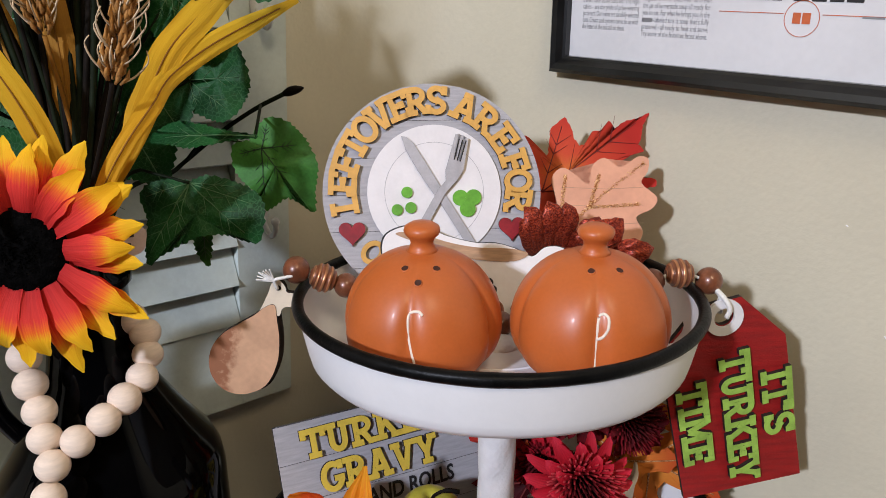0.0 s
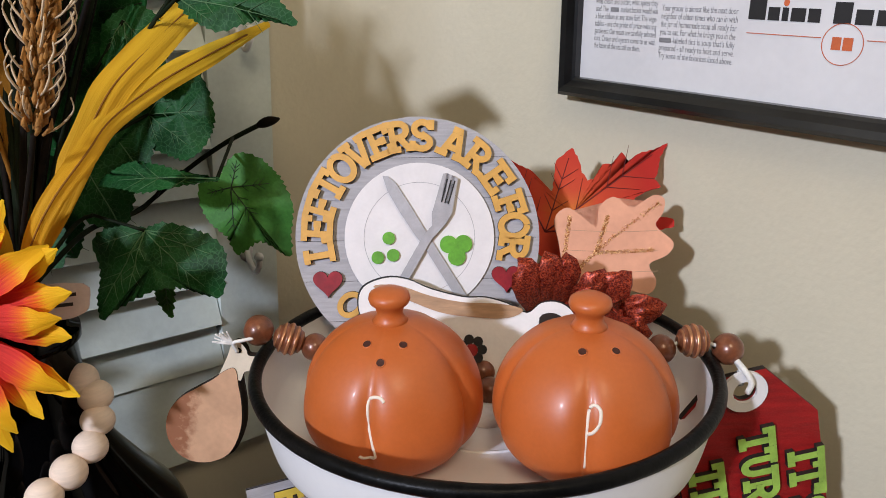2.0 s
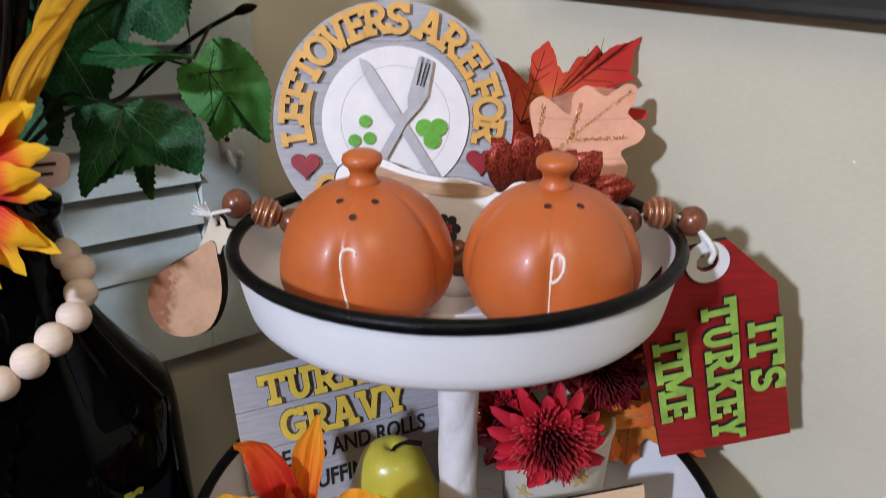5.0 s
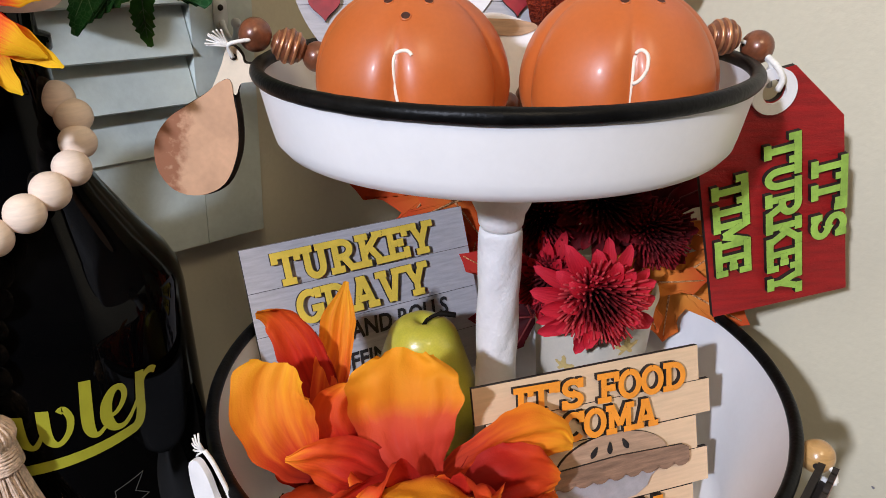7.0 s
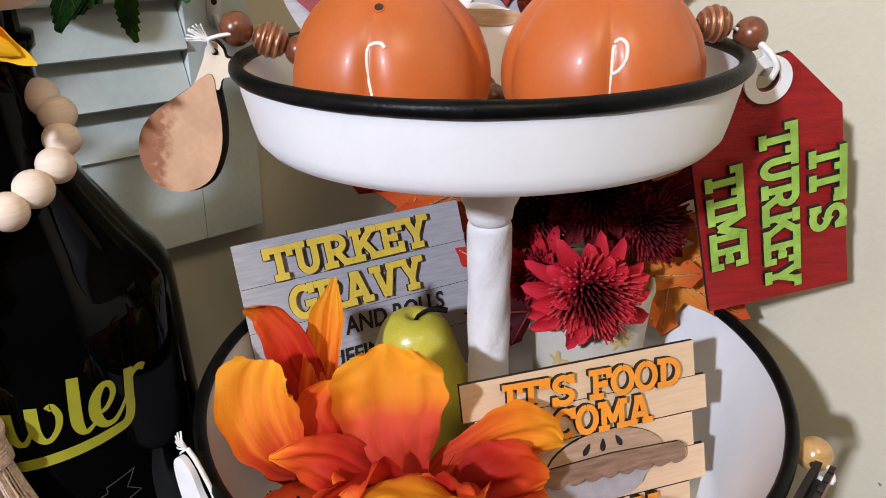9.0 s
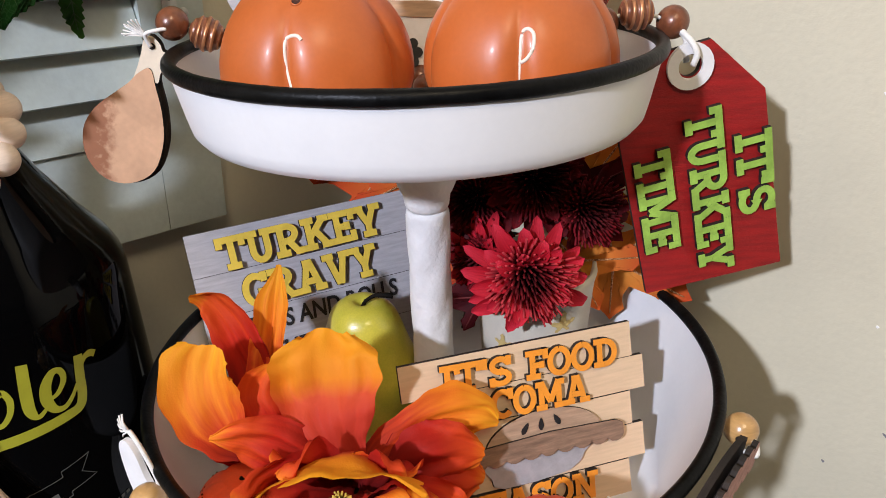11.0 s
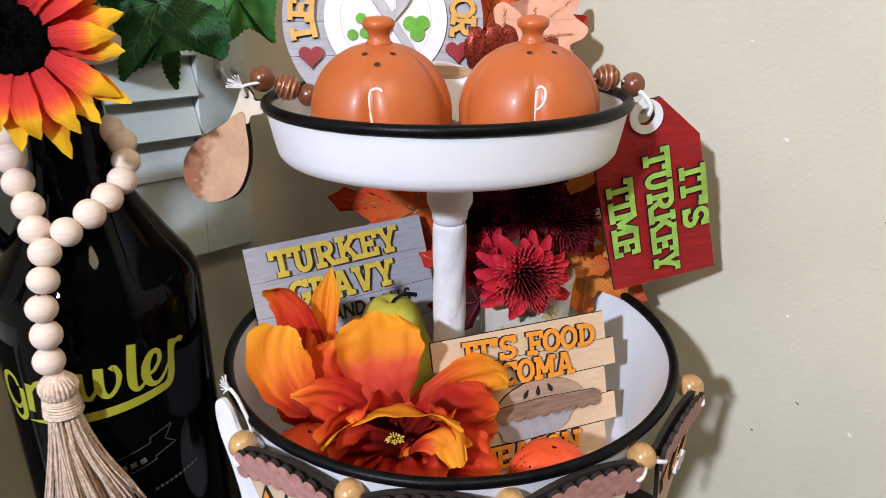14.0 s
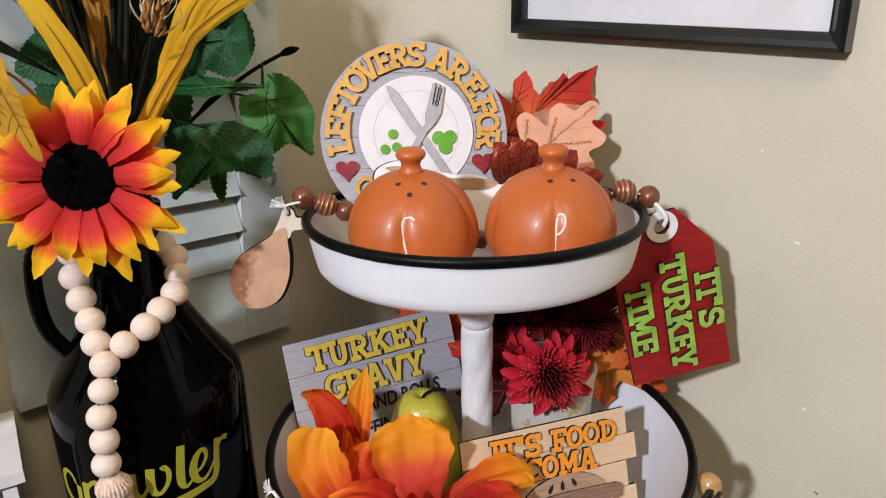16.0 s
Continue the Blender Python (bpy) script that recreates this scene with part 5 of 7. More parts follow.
def growler():
    t = thing("growler_bottle", (BOT.x, BOT.y, TABLE_Z), "large glossy black glass growler bottle with yellow lettering", "bottle")
    z0 = TABLE_Z
    prof = [(0.05, 0.0), (BR - 0.004, 0.002), (BR - 0.001, 0.006), (BR, 0.013), (BR, 0.172 - z0), (BR - 0.0015, 0.183 - z0), (BR - 0.006, 0.193 - z0), (0.050, 0.212 - z0), (0.0365, 0.235 - z0), (0.0285, 0.252 - z0),
            (0.0255, 0.268 - z0), (0.0245, 0.285 - z0), (0.0245, 0.305 - z0), (0.0275, 0.308 - z0), (0.0275, 0.314 - z0), (0.0225, 0.316 - z0), (0.0225, 0.332 - z0), (0.018, 0.334 - z0), (0.018, 0.31 - z0)]
    body = part("body", lathe(bmesh.new(), prof, 96), BLACK_GLASS, t)
    h = [(-0.022, -0.007, 0.300), (-0.040, -0.011, 0.299), (-0.055, -0.014, 0.288), (-0.0600, -0.015, 0.260), (-0.0580, -0.014, 0.230), (-0.047, -0.012, 0.209)]
    part("handle", tube(bmesh.new(), spline([(x, y, z - z0) for x, y, z in h], 6), 0.0058, 12), BLACK_GLASS, t)

    def wrap(bm, a0, zc, lift, slope):
        for v in bm.verts:
            s, q = v.co.x, v.co.y + slope * v.co.x
            a = a0 + s / BR
            r = BR + lift + v.co.z
            v.co = (r * math.sin(a), -r * math.cos(a), zc + q - z0)
        return bm
    # brush script: heavy down strokes and thin joins, (along, height, width) in millimetres
    strokes = [
        [(-41, 131, 2.5), (-44, 137, 3), (-50, 138.5, 3.5), (-56, 133, 5), (-57, 123, 6), (-52, 115, 5), (-45, 114, 3), (-40, 119, 2)],
        [(-38.5, 130, 4.5), (-38.8, 118, 4.8), (-40, 109, 4.5), (-45, 105, 3.5), (-50, 107, 3.5), (-51, 111, 2.5)],
        [(-31, 135, 5.5), (-32.6, 114, 5.5)],
        [(-31.5, 127, 2), (-27, 134, 3), (-22, 137, 4), (-18.5, 134.5, 4)],
        [(-10, 140, 2.5), (-15, 135, 4), (-16, 127, 5), (-12, 120, 3), (-6.5, 123, 3.5), (-4.5, 132, 4.5), (-7, 139, 3), (-10, 140, 2.5)],
        [(4.6, 145, 6), (4.3, 133, 6), (6, 127, 5), (10, 126, 3), (14.5, 133, 2)],
        [(17, 147, 6), (16, 134, 6), (17.5, 127.5, 5), (21.5, 126, 3), (26.5, 132, 3), (28.5, 140, 3.5), (26.5, 146, 3.5), (24, 144.5, 3.5)],
        [(38.6, 159, 5.5), (35.8, 136, 6), (36.2, 128, 5), (39, 125.5, 3), (43, 128.5, 2)],
        [(43, 133, 2), (50, 135, 2.5), (55, 142, 3), (54.5, 148, 3.5), (50.5, 148.5, 4), (46, 142, 5.5), (44.6, 133, 6), (47, 126.5, 4.5), (52, 125.5, 3), (57, 130, 2.2), (61, 136, 1.8)],
        [(65.4, 152, 5), (63.2, 138, 5.2), (61.8, 128, 5.2), (58.5, 121.5, 5.5), (50, 119.2, 6), (28, 115.4, 6.5), (4, 111.5, 6.5), (-14, 108.8, 5), (-36, 106.5, 0.5)],
        [(64.5, 143, 2), (67.5, 148, 3), (71.5, 149.5, 4), (74.5, 147.5, 4)],
    ]
    bm = bmesh.new()
    for i, stroke in enumerate(strokes):
        line = spline(stroke, 6)
        rows = []
        for j, q in enumerate(line):
            d = line[min(j + 1, len(line) - 1)] - line[max(j - 1, 0)]
            d = Vector((d.x, d.y)).normalized() * (q.z / 2)
            rows.append([((q.x + d.y) / 1000, (q.y - d.x) / 1000, 0.00003 * i), ((q.x - d.y) / 1000, (q.y + d.x) / 1000, 0.00003 * i)])
        sheet(bm, rows)
    part("lettering", wrap(bm, 0.0, 0.0, 0.0004, 0.0), GROWLER_INK, t, "olive yellow brush script lettering")
    def rule(pts, w):
        bm = bmesh.new()
        fine = []
        for p, q in zip(pts, pts[1:]):
            fine += [(p[0] + (q[0] - p[0]) * k / 6, p[1] + (q[1] - p[1]) * k / 6) for k in range(6)]
        ribbon(bm, fine + [pts[-1]], w, 0, 0.0001, 0)
        part("print_outline", wrap(bm, radians(-40), 0.1235, 0.0004, 0.185), FAINT_INK, t)
    rule([(0.055, -0.062), (0.088, -0.058), (0.088, -0.054), (0.104, -0.052), (0.098, -0.061), (0.105, -0.068), (0.090, -0.070), (0.090, -0.073), (0.072, -0.075)], 0.0004)
    for k in range(4):
        rule([(0.060 + 0.0065 * k, -0.0695), (0.064 + 0.0065 * k, -0.0690)], 0.0042)
    for k in range(10):
        rule([(0.086 + 0.0035 * k, -0.0965), (0.0882 + 0.0035 * k, -0.0963)], 0.0022)
    return t


growler()


def price_tag():
    t = thing("paper_tag", board_pose((-0.183, 0.402, 0.336), 0.2, 0.2), "small pinkish paper tag with handwriting on the bottle", "tag")
    part("card", slab(smooth_loop([(-0.014, -0.006), (0.002, -0.008), (0.013, -0.005), (0.016, 0.001), (0.014, 0.010), (-0.014, 0.009)], 3), 0, 0.0006, 0), material("pink_card", (0.56, 0.46, 0.44), 0.8), t)
    for y, x1 in ((0.004, 0.010), (-0.001, 0.008)):
        part("writing", slab([(-0.011, y - 0.001), (x1, y), (x1, y + 0.0018), (-0.011, y + 0.0008)], 0.0007, 0.0008, 0), BLACK_INK, t)
    part("string", tube(bmesh.new(), spline([(-0.013, 0.008, 0), (-0.02, 0.004, -0.012), (-0.03, -0.004, -0.02)], 5), 0.0006, 6), STRING, t)
    return t


price_tag()


# ---- wooden bead garland with a jute tassel on the bottle ----
def bottle_garland():
    o = Vector((-0.2146, 0.36, 0.235))
    t = thing("wooden_bead_garland", o, "raw wooden bead garland with a jute tassel round the bottle neck", "garland")
    left = [(-0.2371, 0.385, 0.2748), (-0.2307, 0.375, 0.2627), (-0.2245, 0.368, 0.2499), (-0.2200, 0.360, 0.2376)]
    right = [(-0.2021, 0.360, 0.2357), (-0.1905, 0.370, 0.2432), (-0.1827, 0.382, 0.2494), (-0.1765, 0.395, 0.2562), (-0.1756, 0.405, 0.2660), (-0.1783, 0.412, 0.2767), (-0.1864, 0.415, 0.2847)]
    down = [(-0.2126, 0.350, 0.2269), (-0.2128, 0.341, 0.2130), (-0.2150, 0.336, 0.1969), (-0.2152, 0.3347, 0.1797), (-0.2171, 0.3347, 0.1619)]
    rnd = random.Random(2)
    back = [(-0.2400, 0.394, 0.288), (-0.2420, 0.408, 0.298)]
    for chain, d in ((back[::-1] + left, None), (right, None), (down, None)):
        for i, p in enumerate(chain):
            q = Vector(chain[min(i + 1, len(chain) - 1)]) - Vector(chain[max(i - 1, 0)])
            plain_bead(t, Vector(p) - o, 0.0093 * rnd.uniform(0.97, 1.03), RAW_BEAD, axis=q, squash=rnd.uniform(0.93, 1.0))
    for chain in (back[::-1] + left + down[:1], right[::-1] + down):
        part("string", tube(bmesh.new(), spline([Vector(p) - o for p in chain], 4), 0.0009, 6), JUTE, t)
    # tassel: head, wrapped neck, skirt of strands
    top = Vector((-0.2150, 0.3340, 0.1530)) - o
    tassel = part("tassel_head", lathe(bmesh.new(), [(0.002, 0.001), (0.007, -0.001), (0.0105, -0.006), (0.0112, -0.011), (0.0095, -0.016)], 20, top), JUTE, t, "jute tassel")
    bm = bmesh.new()
    for k in range(9):
        z = -0.0145 - 0.0016 * k
        tube(bm, [top + Vector(((0.0097 + 0.0002 * k) * math.cos(a), (0.0090 + 0.0002 * k) * math.sin(a), z + 0.0006 * math.sin(a + k))) for a in (2 * math.pi * i / 16 for i in range(17))], 0.0011, 5, False)
    part("tassel_binding", bm, JUTE, tassel)
    bm = bmesh.new()
    for k in range(26):
        a = 2 * math.pi * k / 26
        tube(bm, spline([top + Vector((0.003 * math.cos(a), 0.003 * math.sin(a), 0.001)), top + Vector((0.0108 * math.cos(a), 0.0105 * math.sin(a), -0.007)), top + Vector((0.0095 * math.cos(a), 0.009 * math.sin(a), -0.015))], 4), 0.0011, 5)
    part("tassel_cap", bm, JUTE, tassel)
    bm = bmesh.new()
    for k in range(210):
        a, q = rnd.uniform(0, 2 * math.pi), rnd.uniform(0.4, 1.0)
        sw = rnd.uniform(-0.003, 0.003)
        p0 = top + Vector((0.0095 * q * math.cos(a), 0.0085 * q * math.sin(a), -0.026))
        p1 = p0 + Vector((0.006 * q * math.cos(a) + sw + 0.002, min(0.0, 0.004 * q * math.sin(a)), -0.030))
        p2 = p1 + Vector((0.014 * q * math.cos(a) + sw * 2 + 0.005, min(0.0, 0.003 * q * math.sin(a)) - 0.001, -0.036 - rnd.uniform(-0.006, 0.014)))
        tube(bm, spline([p0, p1, p2], 4), 0.00065, 4)
    tagged(part("tassel_skirt", bm, JUTE, tassel), kind="stuff")
    return t


bottle_garland()


# ---- sunflower ----
def sunflower():
    c = Vector((-0.2075, 0.3560, 0.3500))
    n = Vector((0.08, -0.97, 0.14)).normalized()
    r = Vector((0, 0, 1)).cross(n) * -1
    r.normalize()
    u = n.cross(r) * -1 if n.cross(r).z < 0 else n.cross(r)
    t = thing("sunflower", c, "artificial red and yellow sunflower with a black disc", "flower")
    rnd = random.Random(7)
    for layer, count, length, wid, lift in ((0, 17, 0.0650, 0.0070, 0.06), (1, 13, 0.0580, 0.0070, 0.22)):
        for k in range(count):
            a = 2 * math.pi * (k + 0.5 * layer) / count + rnd.uniform(-0.09, 0.09)
            d = r * math.cos(a) + u * math.sin(a)
            side = -r * math.sin(a) + u * math.cos(a)
            L = length * rnd.uniform(0.86, 1.08)
            tip = rnd.uniform(-0.006, 0.006)
            base = n * (0.001 + 0.0025 * layer)
            pts = [d * 0.014 + base, d * (0.014 + (L - 0.014) * 0.4) + base + n * (0.0055 * lift * 10 * 0.5), d * (0.014 + (L - 0.014) * 0.75) + base + n * (0.004 * lift * 8 + tip * 0.4), d * L + base + n * (tip + 0.001)]
            petal(t, pts, [0.0035, wid * 0.80, wid * rnd.uniform(1.0, 1.15), wid * 1.0, wid * 0.55, 0.0006], side, SUN_PETAL, 0.28 * rnd.choice((-1, 1, 1)), 0.05, seed=k + 40 * layer, notch=0.0, crinkle=0.04)
    bm = bmesh.new()
    q = n.to_track_quat("Z", "Y").to_matrix().to_4x4()
    lathe(bm, [(0.0210, -0.003), (0.0220, 0.002), (0.0208, 0.0055), (0.015, 0.0080), (0.008, 0.0082), (0.002, 0.0075)], 48)
    for k in range(700):
        a, s = rnd.uniform(0, 2 * math.pi), 0.0195 * math.sqrt(rnd.random())
        p = Vector((s * math.cos(a), s * math.sin(a), 0.0045 + 0.0035 * (1 - (s / 0.02) ** 2)))
        tube(bm, [p, p + Vector((rnd.uniform(-0.0008, 0.0008), rnd.uniform(-0.0008, 0.0008), 0.0022))], [0.0004, 0.0002], 3)
    bm.transform(q)
    part("disc", bm, SUN_DISC, t, "black bristly disc")
    part("stem", tube(bmesh.new(), spline([-n * 0.002, -n * 0.02 + Vector((0, 0, -0.008)), Vector((-0.003, 0.058, -0.02)), Vector((-0.0045, 0.0585, -0.045))], 5), 0.0022, 8), STEM_GREEN, t)
    bm = bmesh.new()
    for k in range(9):
        a = 2 * math.pi * k / 9
        d = r * math.cos(a) + u * math.sin(a)
        sheet(bm, petal_rows([d * 0.004 - n * 0.003, d * 0.016 - n * 0.004, d * 0.03 - n * 0.0035], [0.003, 0.006, 0.0005], -r * math.sin(a) + u * math.cos(a), 0.2, 0, 4))
    part("calyx", bm, IVY, t)
    return t


sunflower()


# ---- husk leaves, wheat and stems standing in the bottle ----
MOUTH = Vector((-0.2122, 0.4147, 0.330))


def husk_leaf(pts, widths, side, mat, label, cup=0.25, seed=0):
    o = Vector(pts[0])
    t = thing("husk_leaf", o, label, "leaf", "husk leaves in the bottle")
    line = [Vector(p) - o for p in pts]
    petal(t, line, widths, side, mat, cup, 0.04, seed, "blade", notch=0.0, crinkle=0.14)
    part("midrib", tube(bmesh.new(), spline(line, 5)[:-2], 0.0005, 5), HUSK_BROWN, t)
    return t


husk_leaf([MOUTH, (-0.185, 0.382, 0.358), (-0.1678, 0.372, 0.3835), (-0.1572, 0.376, 0.4007), (-0.1497, 0.395, 0.4156), (-0.1470, 0.418, 0.4268), (-0.1350, 0.448, 0.4388), (-0.1200, 0.475, 0.4485), (-0.0940, 0.520, 0.4630)], [0.003, 0.0038, 0.0044, 0.0050, 0.0054, 0.0060, 0.0064, 0.0062, 0.0020], (0.6, 0.15, -0.7), HUSK_YELLOW, "long bright yellow cloth husk leaf, arching", 0.30, 1)
husk_leaf([MOUTH, (-0.186, 0.392, 0.362), (-0.1631, 0.390, 0.3944), (-0.1558, 0.402, 0.4159), (-0.1498, 0.428, 0.4394), (-0.1417, 0.460, 0.4554), (-0.1345, 0.500, 0.4717), (-0.122, 0.545, 0.490)], [0.003, 0.0048, 0.0062, 0.0076, 0.0086, 0.0092, 0.0090, 0.002], (0.75, 0.1, -0.5), HUSK_YELLOW, "broad yellow cloth husk leaf, upright", 0.2, 2)
husk_leaf([(-0.2122, 0.4140, 0.330), (-0.2085, 0.400, 0.372), (-0.2130, 0.393, 0.405), (-0.2270, 0.388, 0.440), (-0.250, 0.384, 0.475)], [0.003, 0.0080, 0.0085, 0.0075, 0.001], (0.8, 0.1, 0.4), HUSK_YELLOW, "yellow cloth husk leaf leaning out", 0.35, 3)
husk_leaf([(-0.2122, 0.4150, 0.330), (-0.218, 0.428, 0.366), (-0.2115, 0.431, 0.405), (-0.2115, 0.431, 0.451), (-0.217, 0.430, 0.500), (-0.225, 0.43, 0.54)], [0.003, 0.0090, 0.0095, 0.009, 0.008, 0.002], (1, 0.1, 0.0), HUSK_BROWN, "dry brown cloth husk leaf, upright", 0.25, 4)
husk_leaf([(-0.2122, 0.4160, 0.330), (-0.222, 0.435, 0.372), (-0.236, 0.44, 0.42), (-0.252, 0.445, 0.48)], [0.003, 0.008, 0.009, 0.001], (0.9, 0.1, 0.3), HUSK_BROWN, "dry brown cloth husk leaf behind the wheat", 0.3, 5)


def wheat_stalk(pts, seed, head=0.055, lean=(0, 0, 1)):
    o = Vector(pts[0])
    t = thing("wheat_stalk", o, "dry bearded wheat stalk", "dried wheat", "wheat in the bottle")
    line = spline([Vector(p) - o for p in pts], 6)
    part("stem", tube(bmesh.new(), line, 0.0013, 6), STEM_BROWN if seed % 2 else HUSK_BROWN, t)
    rnd = random.Random(seed)
    top, d = line[-1], (line[-1] - line[-4]).normalized()
    grain, awn = bmesh.new(), bmesh.new()
    a1 = d.orthogonal().normalized()
    a2 = d.cross(a1)
    for k in range(120):
        s = k / 119
        a = k * 2.4 + rnd.uniform(-0.5, 0.5)
        out = a1 * math.cos(a) + a2 * math.sin(a)
        p = top + d * (head * s) + out * rnd.uniform(0.0016, 0.0040)
        tube(grain, [p, p + d * 0.004 + out * 0.0028, p + d * 0.0085 + out * 0.0030], [0.0006, 0.0013, 0.0003], 5)
        if k % 3:
            continue
        e = p + d * 0.008 + out * 0.003
        L = rnd.uniform(0.006, 0.013)
        tube(awn, spline([p + d * 0.002 + out * 0.002, e + out * 0.0035 - d * 0.002, e + d * L * 0.5 + out * (0.005 + L * 0.25), e + d * L + out * (0.004 + L * 0.2)], 4), [0.00052] * 8 + [0.00035] * 5, 4)
    tagged(part("ear", grain, WHEAT, t, "golden brown wheat ear"), kind="stuff")
    tagged(part("beard", awn, AWN, t, "pale curling awns"), kind="stuff")
    return t


wheat_stalk([MOUTH, (-0.182, 0.385, 0.378), (-0.1653, 0.376, 0.4145), (-0.1600, 0.374, 0.4290)], 1, 0.060)
wheat_stalk([MOUTH, (-0.211, 0.430, 0.390), (-0.2120, 0.420, 0.448)], 2, 0.055)
wheat_stalk([MOUTH, (-0.228, 0.43, 0.40), (-0.246, 0.425, 0.452)], 3, 0.05)
RS = random.Random(11)
for k in range(64):
    t = thing("dried_stem", MOUTH, "thin dark dried stem", "stem", "stems in the bottle")
    a = RS.uniform(-1, 1)
    e = Vector((0.062 * a + RS.uniform(-0.022, 0.006), 0.02 + RS.uniform(0, 0.055), 0.18 + RS.uniform(0, 0.05)))
    part("rod", tube(bmesh.new(), spline([Vector((0, 0, -0.01)), e * 0.35 + Vector((RS.uniform(-0.006, 0.006), 0.006, 0.01)), e], 6), 0.0012 + RS.uniform(0, 0.0009), 6), RS.choice((STEM_BROWN, STEM_BROWN, STEM_GREEN)), t)


# ---- ivy leaves ----
def leaf_mesh(parent, tip, base, side, half, mat, veinmat, seed=0, teeth=13, lobed=0.0, droop=0.1, fold=0.15):
    """A serrated leaf from base to tip, half its length wide, with side veins as raised lines."""
    base, tip = Vector(base), Vector(tip)
    ax = tip - base
    L = ax.length
    d = ax.normalized()
    s = (Vector(side) - d * Vector(side).dot(d)).normalized()
    n = s.cross(d)
    rnd = random.Random(seed)
    def at(x, y):
        bend = -droop * L * (x * x) - fold * L * (y * y) * -1.2 + 0.02 * L * math.sin(7 * x + 3 * y + seed)
        return base + d * (x * L) + s * (y * L) + n * bend
    bm = bmesh.new()
    m = 60
    rows = []
    for i in range(m + 1):
        x = i / m
        w = half * (math.sin(math.pi * min(1, x * 0.94 + 0.06) ** 0.62)) ** 0.75
        w *= 1 + lobed * math.exp(-((x - 0.28) / 0.12) ** 2)
        w += 0.055 * (((x * teeth) % 1) - 0.3) * (1 if x < 0.95 else 0)
        if i == m:
            w = 0.004
        row = []
        for j in range(-6, 7):
            q = j / 6
            xx = x - 0.10 * abs(q) ** 2 * (1 - x) * 1.3 + 0.10 * abs(q) * (1 - x) * x
            row.append(at(xx, w * q))
        rows.append(row)
    sheet(bm, rows)
    blade = part("blade", bm, mat, parent)
    bm = bmesh.new()
    tube(bm, [at(i / 12, 0) + n * 0.0003 for i in range(12)], 0.00055, 5)
    for k in range(6):
        x0 = 0.04 + 0.13 * k
        for sgn in (-1, 1):
            w = half * (0.95 - 0.45 * (k / 5))
            tube(bm, [at(x0 + 0.20 * q * (1 + 0.1 * k), sgn * w * 0.86 * q * (1 - 0.12 * q)) + n * 0.0003 for q in (i / 6 for i in range(7))], [0.00042 * (1 - 0.7 * i / 6) for i in range(7)], 4)
    part("vein_net", bm, veinmat, blade)


def flat_leaf(parent, outline, centre, mat, veinmat, tips, z=0.0, bend=0.004, vein=0.0006, name="blade", glitter=False, hub=None, teeth=0.0, pitch=0.005, at=None):
    """A thin cloth leaf from its outline, creased towards the middle, with raised veins to its tips."""
    pts = []
    hub = hub or centre
    if teeth:                # saw teeth along the edge, leaning towards the next corner
        outline = [tuple(q) for q in outline]
        turn = 1 if sum(a[0] * b[1] - b[0] * a[1] for a, b in zip(outline, outline[1:] + outline[:1])) > 0 else -1
        for a, b in zip(outline, outline[1:] + outline[:1]):
            dx, dy = b[0] - a[0], b[1] - a[1]
            L = math.hypot(dx, dy)
            n = max(1, round(L / pitch))
            for k in range(n):
                for e, h in ((0.0, 0.0), (0.72, teeth * (0.7 + 0.6 * ((k * 7 + len(pts)) % 5) / 5))):
                    q = (k + e) / n
                    pts.append((a[0] + dx * q + turn * dy / L * h, a[1] + dy * q - turn * dx / L * h))
    for a, b in () if teeth else zip(outline, outline[1:] + outline[:1]):
        pts += [(a[0] + (b[0] - a[0]) * k / 3, a[1] + (b[1] - a[1]) * k / 3) for k in range(3)]
    cx, cy = centre
    far = max(math.hypot(x - cx, y - cy) for x, y in pts)
    bm = bmesh.new()
    uv = bm.loops.layers.uv.verify()
    def hgt(x, y):
        r, a = math.hypot(x - cx, y - cy) / far, math.atan2(y - cy, x - cx)
        return z + bend * (r * math.cos(5 * a) * 0.5 - r * r)
    rings = [[bm.verts.new((cx + (x - cx) * k / 6, cy + (y - cy) * k / 6, hgt(cx + (x - cx) * k / 6, cy + (y - cy) * k / 6))) for x, y in pts] for k in range(1, 7)]
    mid = bm.verts.new((cx, cy, z))
    n = len(pts)
    def add(vs):
        f = bm.faces.new(vs)
        f.smooth = True
        for loop in f.loops:
            p = loop.vert.co
            loop[uv].uv = (math.atan2(p.y - cy, p.x - cx) / 6.283 + 0.5, math.hypot(p.x - cx, p.y - cy) / far)
    for i in range(n):
        j = (i + 1) % n
        add((mid, rings[0][i], rings[0][j]))
        for a, b in zip(rings, rings[1:]):
            add((a[i], b[i], b[j], a[j]))
    if at:
        bm.transform(at)
    blade = part(name, bm, mat, parent)
    bm = bmesh.new()
    hx, hy = hub
    for tx, ty in tips:
        line = [(hx + (tx - hx) * k / 8, hy + (ty - hy) * k / 8) for k in range(9)]
        tube(bm, [(x, y, hgt(x, y) + 0.0003) for x, y in line[:-1]], [vein * (1 - 0.08 * k) for k in range(8)], 5)
        if not glitter:
            for k in (2, 4, 5):
                x, y = line[k]
                dx, dy = (tx - hx) * 0.2, (ty - hy) * 0.2
                for s in (-1, 1):
                    q = [(x + (dx * 0.8 - s * dy * 0.7) * e, y + (dy * 0.8 + s * dx * 0.7) * e) for e in (0, 0.5, 1)]
                    tube(bm, [(a, b, hgt(a, b) + 0.0003) for a, b in q], [vein * 0.6, vein * 0.45, vein * 0.2], 4)
    if at:
        bm.transform(at)
    part("vein_net", bm, veinmat, blade)


